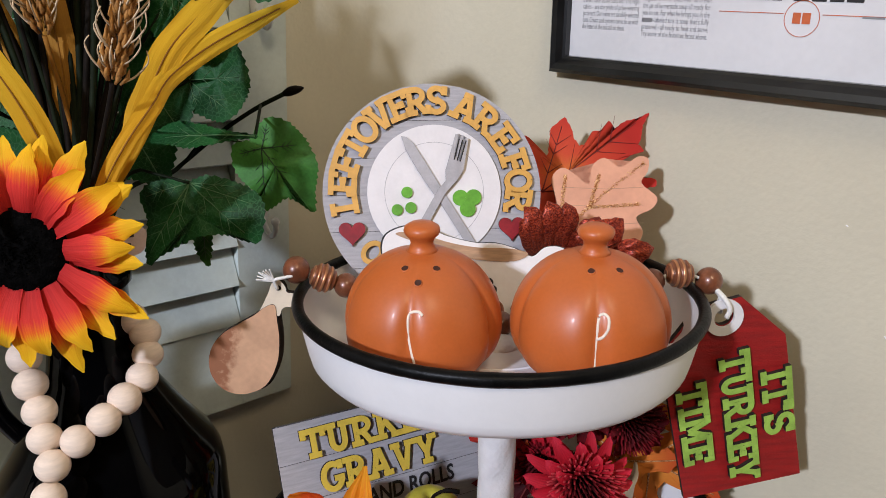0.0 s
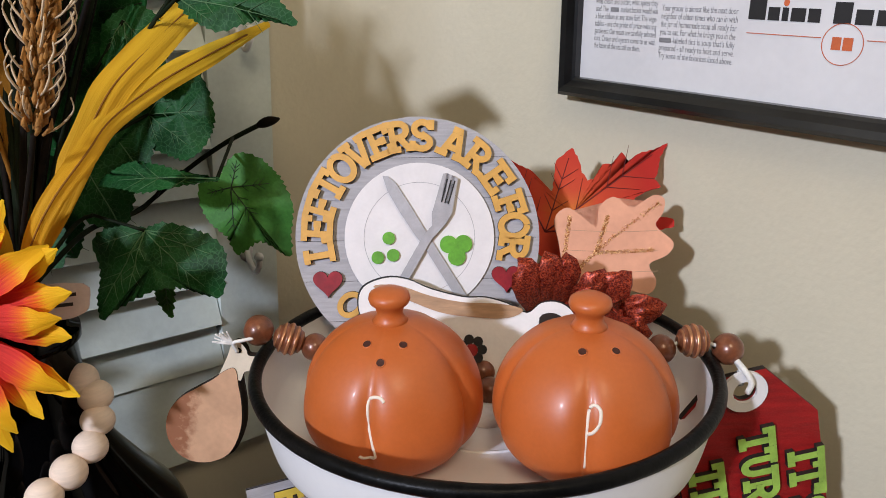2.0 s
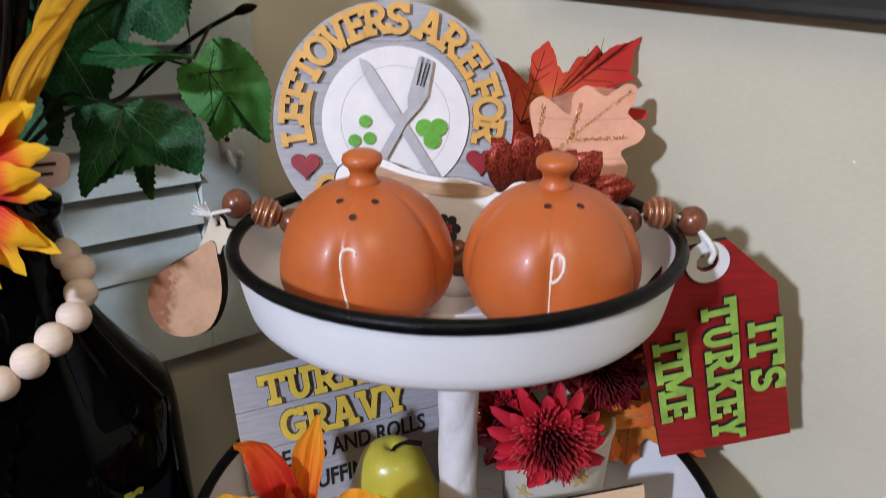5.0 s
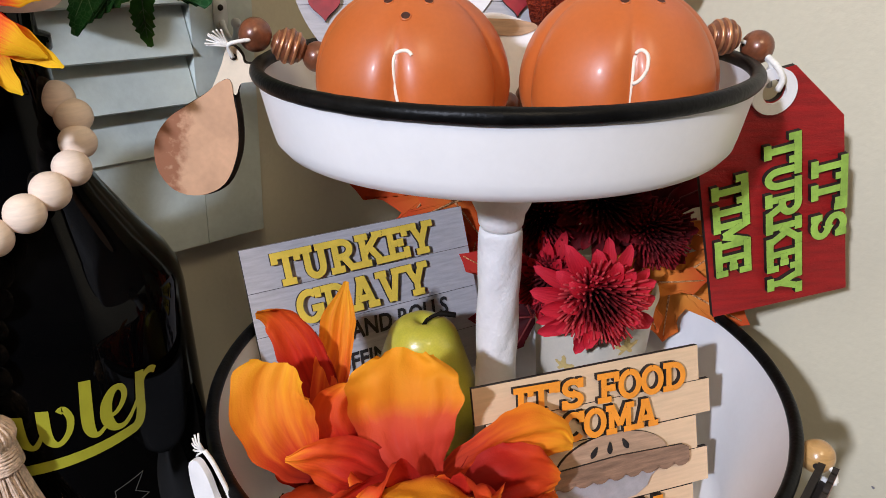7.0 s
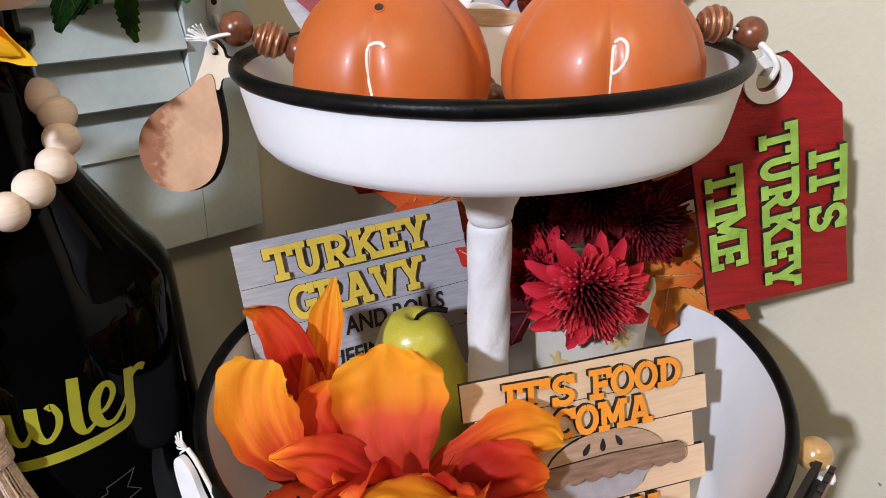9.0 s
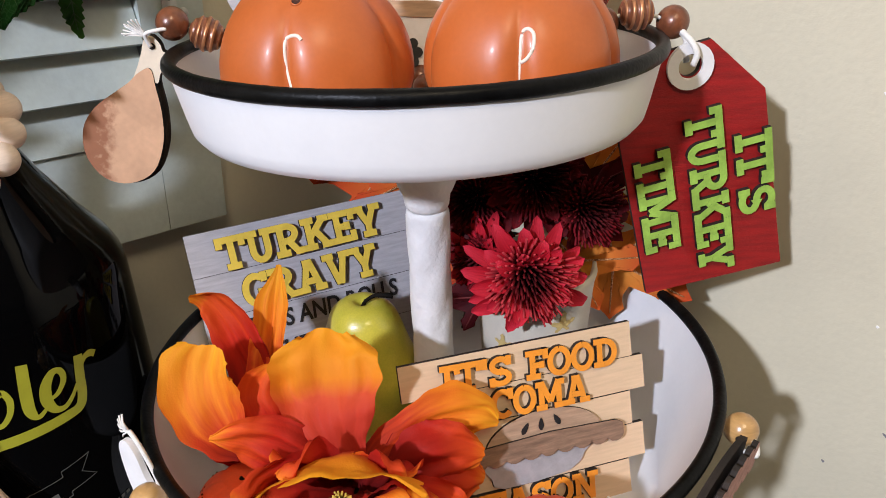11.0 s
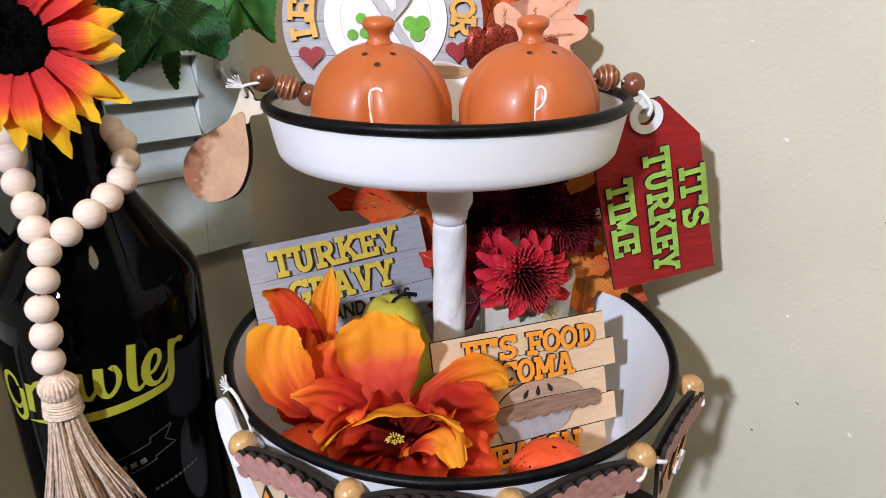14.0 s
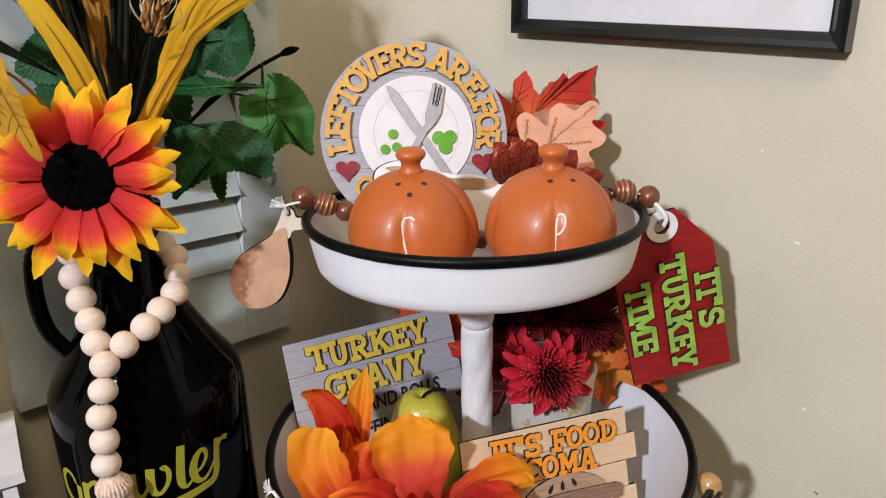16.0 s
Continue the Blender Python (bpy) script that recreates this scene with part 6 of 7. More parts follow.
def ivy_spray():
    o = Vector((-0.2122, 0.4147, 0.330))
    t = thing("ivy_spray", o, "artificial dark green ivy spray with serrated leaves", "ivy")
    def P(*q):
        return Vector(q) - o
    specs = [  # base, tip, across, half width, cloth, vein
        ((-0.2000, 0.490, 0.4600), (-0.1720, 0.488, 0.4320), (0.7, 0.2, 0.7), 0.55, IVY, VEIN, 13),
        ((-0.1900, 0.487, 0.4200), (-0.1650, 0.484, 0.3800), (0.8, 0.2, 0.5), 0.55, IVY, VEIN, 14),
        ((-0.2000, 0.478, 0.3950), (-0.1780, 0.474, 0.3500), (0.9, 0.2, 0.4), 0.5, IVY, VEIN, 15),
        ((-0.2080, 0.480, 0.4800), (-0.1900, 0.478, 0.5150), (0.9, 0.2, -0.4), 0.5, IVY, VEIN, 16),
        ((-0.2450, 0.470, 0.3950), (-0.2700, 0.465, 0.3550), (0.8, 0.2, -0.4), 0.5, IVY, VEIN, 17),
        ((-0.2350, 0.475, 0.4300), (-0.2650, 0.470, 0.4500), (0.5, 0.2, 0.8), 0.5, IVY, VEIN, 18),
        ((-0.2550, 0.470, 0.4100), (-0.2850, 0.460, 0.4000), (0.2, 0.2, 0.9), 0.55, IVY, VEIN, 19),
    ]
    rnd = random.Random(21)
    for k in range(40):
        b = (-0.225 + rnd.uniform(-0.085, 0.035), 0.480 + rnd.uniform(0, 0.035), 0.352 + rnd.uniform(0, 0.16))
        a = rnd.uniform(0, 6.28)
        specs.append((b, (b[0] + 0.045 * math.cos(a), b[1] + rnd.uniform(-0.01, 0.01), b[2] + 0.045 * math.sin(a)), (-math.sin(a), 0.2, math.cos(a)), 0.5, IVY, VEIN_DARK, 30 + k))
    for b, e, side, half, mat, vn, seed in specs:
        bud = part("leaf_stalk", tube(bmesh.new(), spline([P(*b) + Vector((-0.004, 0.004, -0.002)), P(*b)], 3), 0.0008, 6), STEM_GREEN, t)
        leaf_mesh(bud, P(*e), P(*b), side, half, mat, vn, seed)
    for k in range(22):      # unseen leaves added towards the lamp to shade the shutter's left end
        b = (-0.372 + rnd.uniform(-0.03, 0.02), 0.300 + rnd.uniform(-0.02, 0.02), 0.255 + 0.0085 * k)
        a = rnd.uniform(3.6, 5.2)
        stalk = part("leaf_stalk", tube(bmesh.new(), spline([P(-0.245, 0.435, 0.40), P(-0.330, 0.380, 0.455), P(b[0] + 0.02, b[1] + 0.01, b[2] + 0.02), P(*b)], 4), 0.0008, 6), STEM_GREEN, t)
        leaf_mesh(stalk, P(b[0] + 0.058 * math.cos(a), b[1] + 0.01, b[2] + 0.058 * math.sin(a)), P(*b), (-math.sin(a), 0.2, math.cos(a)), 0.6, IVY, VEIN, 90 + k)

    def lobed(at, slope, lean, mm, hub, tips, mat, vein, bend, stalk):
        """One broad ivy leaf: outline, vein hub and lobe tips in millimetres on its own plane."""
        m = Matrix.Translation(-o) @ board_pose(at, slope, lean)
        st = part("leaf_stalk", tube(bmesh.new(), spline([P(*stalk), m @ Vector((hub[0] / 1000, hub[1] / 1000, -0.002))], 4), 0.0010, 6), STEM_GREEN, t)
        edge = smooth_loop([(x / 1000, y / 1000) for x, y in mm], 2)
        mid = (sum(x for x, y in edge) / len(edge), sum(y for x, y in edge) / len(edge))
        flat_leaf(st, edge, mid, mat, vein, [(x / 1000, y / 1000) for x, y in tips], 0, bend, 0.00042, hub=(hub[0] / 1000, hub[1] / 1000), teeth=0.0013, pitch=0.0042, at=m)
    lobed((-0.154, 0.447, 0.361), -0.05, 0.35, [(1, 0), (-11, 1), (-24, -2), (-32, -9), (-28, -20), (-26, -28), (-26, -51), (-19, -46), (-10, -41), (0, -36), (12, -32), (25, -32), (41, -37), (45, -27), (46, -16), (42, -8), (32, -2), (20, 2), (9, 3)],
          (0, -1), [(-26, -48), (39, -35), (-31, -11), (-9, -39), (44, -15), (31, -3)], IVY, VEIN, 0.006, (-0.185, 0.455, 0.366))
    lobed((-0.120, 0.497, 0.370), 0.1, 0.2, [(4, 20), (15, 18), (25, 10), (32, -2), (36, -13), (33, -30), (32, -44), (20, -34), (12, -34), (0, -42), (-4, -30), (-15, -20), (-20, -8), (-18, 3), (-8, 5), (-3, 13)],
          (0, 0), [(4, 18), (26, 2), (16, -24), (0, -36), (-17, -4)], IVY_LIT, VEIN_DARK, 0.005, (-0.156, 0.515, 0.375))
    lobed((-0.1535, 0.490, 0.4175), 0.0, 0.2, [(6, 21), (18, 27), (24, 19), (28, 8), (31, -4), (26, -16), (20, -24), (11, -28), (-3, -23), (-20, -14), (-12, -3), (-4, 11)],
          (-8, -2), [(18, 25), (29, 0), (18, -22), (-2, -20)], IVY, VEIN, 0.004, (-0.190, 0.462, 0.400))
    lobed((-0.136, 0.457, 0.387), 0.0, 1.6, [(-44, -2), (-37, 7), (-25, 12), (-8, 8), (8, 3), (24, 0), (6, -4), (-13, -10), (-27, -8)],
          (22, 0), [(-40, -1)], IVY, VEIN, 0.003, (-0.125, 0.525, 0.394))
    lobed((-0.151, 0.462, 0.324), 0.0, 0.1, [(-9, -4), (-4, 4), (3, 4), (2, -10), (-1, -24), (-6, -17)], (-2, 2), [(-2, -22)], IVY_LIT, VEIN, 0.002, (-0.156, 0.475, 0.345))
    lobed((-0.091, 0.468, 0.481), 0.0, 0.5, [(-40, 4), (-27, 10), (-7, 14), (6, 8), (18, -4), (26, -15), (9, -12), (-5, -17), (-17, -18), (-30, -10)], (-36, 0), [(24, -14), (-6, 12), (-15, -16)], IVY, VEIN, 0.004, (-0.140, 0.474, 0.470))
    lobed((-0.158, 0.474, 0.455), 0.05, 0.3, [(-14, 12), (-2, 22), (12, 18), (19, 4), (16, -10), (4, -22), (-9, -16), (-18, -3)], (-4, 14), [(2, -20), (15, -6), (-14, -4)], IVY, VEIN, 0.004, (-0.180, 0.472, 0.440))
    main = [(0, 0, 0), (0.012, 0.055, 0.02), (0.022, 0.100, 0.018), P(-0.182, 0.530, 0.354), P(-0.156, 0.530, 0.374), P(-0.131, 0.530, 0.390), P(-0.110, 0.530, 0.4005)]
    part("stem", tube(bmesh.new(), spline(main, 6), 0.0016, 8), STEM_GREEN, t)
    bm = tube(bmesh.new(), spline([P(-0.110, 0.530, 0.4005), P(-0.1035, 0.530, 0.4030), P(-0.0955, 0.530, 0.4050)], 5), [0.0016, 0.0020, 0.0026, 0.0030, 0.0032, 0.0032, 0.0031, 0.0027, 0.0020, 0.0012, 0.0003], 10)
    part("bud", bm, STEM_BROWN, t, "closed dark leaf bud")
    for k, q in enumerate([[(0, 0, 0), P(-0.195, 0.448, 0.360), P(-0.185, 0.455, 0.366)], [P(-0.182, 0.530, 0.354), P(-0.170, 0.52, 0.366), P(-0.156, 0.515, 0.375)], [(0, 0, 0), P(-0.20, 0.45, 0.375), P(-0.190, 0.462, 0.400)],
                           [(0, 0, 0), P(-0.185, 0.475, 0.42), P(-0.150, 0.475, 0.46), P(-0.130, 0.473, 0.482)], [(0, 0, 0), P(-0.2, 0.47, 0.41), P(-0.2, 0.488, 0.46), P(-0.208, 0.482, 0.49)], [(0, 0, 0), P(-0.235, 0.46, 0.38), P(-0.255, 0.47, 0.41)]]):
        part("stem", tube(bmesh.new(), spline(q, 6), 0.0012, 7), STEM_GREEN, t)
    return t


ivy_spray()


def mustard_leaf():
    m = board_pose((-0.235, 0.335, 0.400), 0.0, 0.3)
    t = thing("oak_leaf", m, "mustard yellow cloth oak leaf drooping over the sunflower", "leaf")
    edge = smooth_loop([(x / 1000, y / 1000) for x, y in ((5, 15), (1, 24), (-10, 21), (-17, 9), (-11, -5), (-5, -9), (-3, -17), (1, -20), (7, -18), (13, -29), (19, -34), (19, -27), (13, -9), (12, -1))], 3)
    flat_leaf(t, edge, (0.002, -0.001), HUSK_MUSTARD, HUSK_BROWN, [(0.018, -0.032), (-0.014, 0.008), (0.0, -0.018)], 0, 0.006, 0.0005, hub=(-0.004, 0.018))
    far = m.inverted() @ MOUTH
    part("stalk", tube(bmesh.new(), spline([(-0.004, 0.018, 0), far * 0.4 + Vector((-0.012, 0.03, 0)), far], 6), 0.0010, 6), HUSK_BROWN, t)
    return t


mustard_leaf()


# ---- leaves standing in the upper tray ----
def maple_outline(s, rnd):
    """A five-lobed pointed maple outline, s metres from the stalk to the tip."""
    out = []
    lobes = [(-38, 0.58), (22, 0.82), (90, 1.0), (158, 0.82), (218, 0.58)]
    for k, (a, L) in enumerate(lobes):
        L *= s * rnd.uniform(0.92, 1.06)
        for da, q in ((-17, 0.56), (-11, 0.78), (-14, 0.80), (-5, 0.90), (0, 1.0), (5, 0.90), (14, 0.80), (11, 0.78), (17, 0.56)):
            out.append((L * q * math.cos(radians(a + da)), L * q * math.sin(radians(a + da))))
        b = (a + lobes[(k + 1) % 5][0]) / 2 if k < 4 else 270
        q = 0.36 if k < 4 else 0.10
        out.append((s * q * math.cos(radians(b)), s * q * math.sin(radians(b))))
    tips = [(s * L * math.cos(radians(a)), s * L * math.sin(radians(a))) for a, L in lobes]
    return out, tips


def red_maple():
    t = thing("maple_leaf", board_pose((0.118, 0.553, 0.370), -0.1, 0.5), "large red and orange cloth maple leaf", "leaf", "autumn leaves in the upper tray")
    mm = [(33, 17), (25, 12), (15, 9), (8, 3), (3, 9), (-1, 1), (-9, 0), (-11, -10), (-18, -11), (-22, -6), (-24, 2), (-29, 11), (-39, 2), (-40, -16), (-42, -23), (-46, -19), (-47, -13), (-53, -10), (-54, -6), (-63, -2), (-71, 2), (-64, -15), (-59, -37),
          (-54, -56), (-36, -68), (-14, -60), (10, -46), (38, -39), (37, -34), (15, -32), (8, -26), (13, -21), (20, -16), (29, -13), (25, -8), (27, -2), (28, 7)]
    flat_leaf(t, [(x / 1000, y / 1000) for x, y in mm], (-0.0270, -0.0330), MAPLE_RED, MAPLE_VEIN, [(0.033, 0.0165), (-0.029, 0.011), (-0.070, 0.002), (0.034, -0.037)], 0, 0.005, 0.00055, hub=(-0.0440, -0.0460), teeth=0.0006, pitch=0.006)
    part("stalk", tube(bmesh.new(), spline([(-0.033, -0.042, -0.001), (-0.038, -0.07, -0.006), (-0.045, -0.105, -0.004)], 5), 0.0012, 6), STEM_BROWN, t)
    return t


red_maple()


def oak_cutout():
    t = thing("oak_leaf_cutout", board_pose((0.142, 0.513, 0.344), 0.0, 0.55), "peach painted oak leaf with copper glitter veins", "leaf", "autumn leaves in the upper tray")
    out = smooth_loop([(-0.0480, -0.0400), (-0.0600, -0.0300), (-0.0640, -0.0120), (-0.0664, 0.0020), (-0.0590, 0.0090), (-0.0500, 0.0040), (-0.0410, -0.0030), (-0.0385, 0.0100), (-0.0297, 0.0160), (-0.0210, 0.0100), (-0.0165, 0.0100), (-0.0060, 0.0170),
                       (0.0010, 0.0150), (0.0000, 0.0060), (-0.0045, -0.0020), (0.0058, -0.0120), (0.0020, -0.0200), (-0.0090, -0.0260), (-0.0050, -0.0360), (-0.0100, -0.0440), (-0.0260, -0.0410)], 4)
    part("leaf", slab(out, -0.0025, 0.0), [OAK_PAPER, OAK_PAPER], t)
    for k, line in enumerate([[(-0.0560, -0.0360), (-0.0470, -0.0240), (-0.0300, -0.0090), (-0.0025, 0.0120)], [(-0.0410, -0.0190), (-0.0375, -0.0080), (-0.0340, 0.0035)], [(-0.0610, -0.0250), (-0.0590, -0.0100), (-0.0572, 0.0030)], [(-0.0410, -0.0190), (-0.0260, -0.0185), (-0.0070, -0.0170)]]):
        rnd = random.Random(k)
        bm = bmesh.new()
        for p in spline([(x, y, 0) for x, y in line], 14):
            for q in range(7):
                c = p + Vector((rnd.uniform(-0.0012, 0.0012), rnd.uniform(-0.0012, 0.0012), 0.0002))
                s = rnd.uniform(0.0003, 0.00065)
                f = [bm.verts.new(c + Vector((s * math.cos(a), s * math.sin(a), rnd.uniform(0, 0.0005)))) for a in (0.3, 1.9, 3.5, 5.0)]
                bm.faces.new(f)
        tagged(part("glitter_vein", bm, COPPER_GLITTER, t, "copper glitter vein"), kind="stuff")
    bm = bmesh.new()
    for y in (-0.005, -0.0175, -0.030):
        ribbon(bm, [(-0.060, y), (-0.03, y - 0.0012), (-0.004, y)], 0.0003, 0.0000, 0.0002, 0)
    part("crackle", bm, OAK_LINE, t)
    part("stalk", tube(bmesh.new(), spline([(-0.052, -0.036, -0.003), (-0.062, -0.062, -0.004), (-0.066, -0.088, 0.0)], 5), 0.0013, 6), STEM_BROWN, t)
    return t


oak_cutout()


def glitter_pick():
    o = Vector((0.085, 0.468, 0.304))
    t = thing("glitter_flower_pick", o, "rust red glittered poinsettia petals on a pick", "flower")
    tips = [(0.051, 0.460, 0.341), (0.066, 0.463, 0.344), (0.078, 0.466, 0.342), (0.100, 0.464, 0.333), (0.115, 0.463, 0.332), (0.135, 0.458, 0.314), (0.127, 0.452, 0.299), (0.090, 0.456, 0.328), (0.110, 0.454, 0.312)]
    for k, q in enumerate(tips):
        tip = Vector(q) - o
        base = Vector((0.004 * (k - 4), 0.006, -0.010 + 0.001 * k)) + tip * 0.12
        mid = (base + tip) * 0.5 + Vector((0, -0.010, 0.003))
        d = (tip - base).normalized()
        side = d.cross(Vector((0.1, -1, 0.2)))
        petal(t, [base, mid, tip * 0.86 + Vector((0, -0.006, 0.001)), tip], [0.004, 0.0086, 0.0092, 0.0056, 0.0008], side, RUST_GLITTER, 0.30, 0.10, k, notch=0.0, crinkle=0.1)
    bm = bmesh.new()
    rnd = random.Random(3)
    for k in range(9):
        ball(bm, (rnd.uniform(-0.006, 0.006), -0.004 + rnd.uniform(-0.004, 0.004), rnd.uniform(-0.006, 0.006)), 0.0035, n=10)
    part("centre", bm, RUST_GLITTER, t)
    part("stalk", tube(bmesh.new(), spline([(0, 0, 0), (-0.004, 0.006, -0.016), (-0.006, 0.008, -0.031)], 5), 0.0013, 6), STEM_BROWN, t)
    return t


glitter_pick()


# ---- lower tray: leaves behind, mums in a pot ----
def loose_maple(at, size, turn, slope, lean, seed, mat, veins):
    t = thing("maple_leaf", board_pose(at, slope, lean) @ Matrix.Rotation(radians(turn), 4, "Z"), "orange red cloth maple leaf with copper glitter veins", "leaf", "autumn leaves in the lower tray")
    out, tips = maple_outline(size, random.Random(seed))
    flat_leaf(t, out, (0, 0), mat, veins, tips, 0, 0.006, 0.0009, glitter=True)
    part("stalk", tube(bmesh.new(), spline([(0, 0, -0.001), (0.002, -size * 0.4, -0.004), (0.0, -size * 0.75, 0.0)], 5), 0.0011, 6), STEM_BROWN, t)
    return t


loose_maple((-0.004, 0.545, 0.180), 0.074, 8, 0.3, 0.15, 1, MAPLE_FLAME, COPPER_GLITTER)
loose_maple((0.034, 0.545, 0.165), 0.066, 40, 0.1, 0.15, 2, MAPLE_FLAME, COPPER_GLITTER)
loose_maple((0.014, 0.535, 0.178), 0.072, -18, 0.2, 0.15, 11, MAPLE_FLAME, COPPER_GLITTER)
loose_maple((0.150, 0.466, 0.150), 0.056, -112, -0.5, 0.1, 3, MAPLE_ORANGE, COPPER_GLITTER)
loose_maple((0.128, 0.478, 0.190), 0.066, -30, -0.5, 0.2, 4, MAPLE_ORANGE, COPPER_GLITTER)
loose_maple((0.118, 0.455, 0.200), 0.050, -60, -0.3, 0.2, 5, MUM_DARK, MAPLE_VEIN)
loose_maple((0.060, 0.480, 0.215), 0.060, 10, 0.0, 0.2, 6, MAPLE_RED, COPPER_GLITTER)
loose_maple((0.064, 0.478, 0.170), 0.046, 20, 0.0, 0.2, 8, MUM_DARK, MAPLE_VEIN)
loose_maple((0.058, 0.500, 0.130), 0.062, -8, 0.1, 0.2, 12, MAPLE_RED, COPPER_GLITTER)
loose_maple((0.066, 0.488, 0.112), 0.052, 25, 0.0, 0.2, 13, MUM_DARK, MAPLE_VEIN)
loose_maple((0.122, 0.448, 0.160), 0.046, -85, -0.2, 0.25, 9, MAPLE_ORANGE, COPPER_GLITTER)


def mum_pot():
    t = thing("flower_pot", (0.097, 0.447, 0.053), "small cream pot with printed autumn leaves", "pot")
    part("pot_body", lathe(bmesh.new(), [(0.022, 0), (0.0285, 0.001), (0.030, 0.004), (0.0365, 0.098), (0.0380, 0.104), (0.0372, 0.108), (0.0352, 0.107), (0.0340, 0.098), (0.02, 0.09)], 56), POT, t)
    for ang, z, s, seed in ((-68, 0.082, 0.011, 1), (-128, 0.066, 0.009, 2), (-96, 0.056, 0.012, 3), (-45, 0.05, 0.011, 4)):
        out, tips = maple_outline(s, random.Random(seed))
        bm = bmesh.new()
        c = bm.verts.new((0, 0, 0))
        ring = [bm.verts.new((x, y, 0)) for x, y in out]
        for i in range(len(ring)):
            bm.faces.new((c, ring[i], ring[(i + 1) % len(ring)]))
        for v in bm.verts:
            zz = z + v.co.y
            r = 0.030 + 0.0065 * (zz - 0.004) / 0.094 + 0.0004
            a = radians(ang) + v.co.x / r
            v.co = (r * math.cos(a), r * math.sin(a), zz)
        part("printed_leaf", bm, POT_PRINT, t, "ochre printed leaf")
    part("soil", lathe(bmesh.new(), [(0.033, 0.094), (0.02, 0.097), (0.002, 0.098)], 32), STEM_BROWN, t)
    return t


mum_pot()


def mum(at, face, radius, outer, quill, seed, label):
    at, n = Vector(at), Vector(face).normalized()
    t = thing("chrysanthemum", at, label, "flower", "mums in the pot")
    rnd = random.Random(seed)
    r = n.orthogonal().normalized()
    u = n.cross(r)
    for layer, count, q, lift in ((0, 13, 1.0, -0.10), (1, 12, 0.86, 0.12), (2, 10, 0.66, 0.42)):
        for k in range(count):
            a = 2 * math.pi * (k + 0.5 * layer) / count + rnd.uniform(-0.2, 0.2)
            d = r * math.cos(a) + u * math.sin(a)
            L = radius * q * rnd.uniform(0.72, 1.15)
            w = radius * 0.135 * rnd.uniform(0.85, 1.15)
            pts = [d * 0.004, d * L * 0.5 + n * L * (lift * 0.55 + 0.08), d * L * 0.85 + n * L * (lift + 0.02), d * L + n * L * (lift * 1.15 + rnd.uniform(-0.1, 0.08))]
            petal(t, pts, [w * 0.35, w * 0.8, w * 1.0, w * 0.62, w * 0.05], -r * math.sin(a) + u * math.cos(a), outer, 0.35, 0.06, seed * 50 + k + 20 * layer, notch=0.0)
    bm = bmesh.new()
    for k in range(190):
        a, s = k * 2.39996, math.sqrt(k / 190)
        d = r * math.cos(a) + u * math.sin(a)
        lean = 1.05 * s
        L = radius * (0.40 + 0.10 * s) * rnd.uniform(0.85, 1.15)
        base = d * radius * 0.30 * s
        tip = base + (d * math.sin(lean) + n * math.cos(lean)) * L
        mid = (base + tip) * 0.5 + d * L * 0.05
        tube(bm, [base, mid, tip], [0.0008, 0.0009, 0.0006], 4)
    uv = bm.loops.layers.uv.verify()
    for f in bm.faces:
        for loop in f.loops:
            loop[uv].uv = (0.5, min(1, (loop.vert.co.length / radius) ** 3 * 4.5))
    tagged(part("centre", bm, quill, t, "dark red quilled centre"), kind="stuff")
    part("stem", tube(bmesh.new(), spline([-n * 0.001, -n * 0.012 + Vector((0, 0, -0.006)), Vector((0.097, 0.447, 0.150)) - at], 5), 0.0014, 6), STEM_GREEN, t)
    return t


mum((0.0885, 0.4050, 0.1745), (0.06, -1, 0.10), 0.0365, MUM_PETAL, MUM_QUILL, 1, "crimson artificial chrysanthemum with a quilled centre")
# Next three sit under the tray: their shade is part of the cloth colour.
mum((0.0960, 0.4400, 0.2190), (0.05, -0.9, 0.35), 0.035, MUM_DARK, MUM_DARK, 2, "artificial chrysanthemum, the tray's shade put into its dark red")
mum((0.0600, 0.4440, 0.2050), (-0.25, -0.95, 0.2), 0.030, MUM_DARK, MUM_DARK, 3, "artificial chrysanthemum, the tray's shade put into its dark red")
mum((0.1250, 0.4350, 0.2000), (0.3, -0.9, 0.2), 0.029, MUM_DARK, MUM_DARK, 4, "artificial chrysanthemum, the tray's shade put into its dark red")
mum((0.0660, 0.4270, 0.1740), (-0.4, -0.9, 0.05), 0.027, MUM_PETAL, MUM_DARK, 5, "crimson artificial chrysanthemum turned sideways")


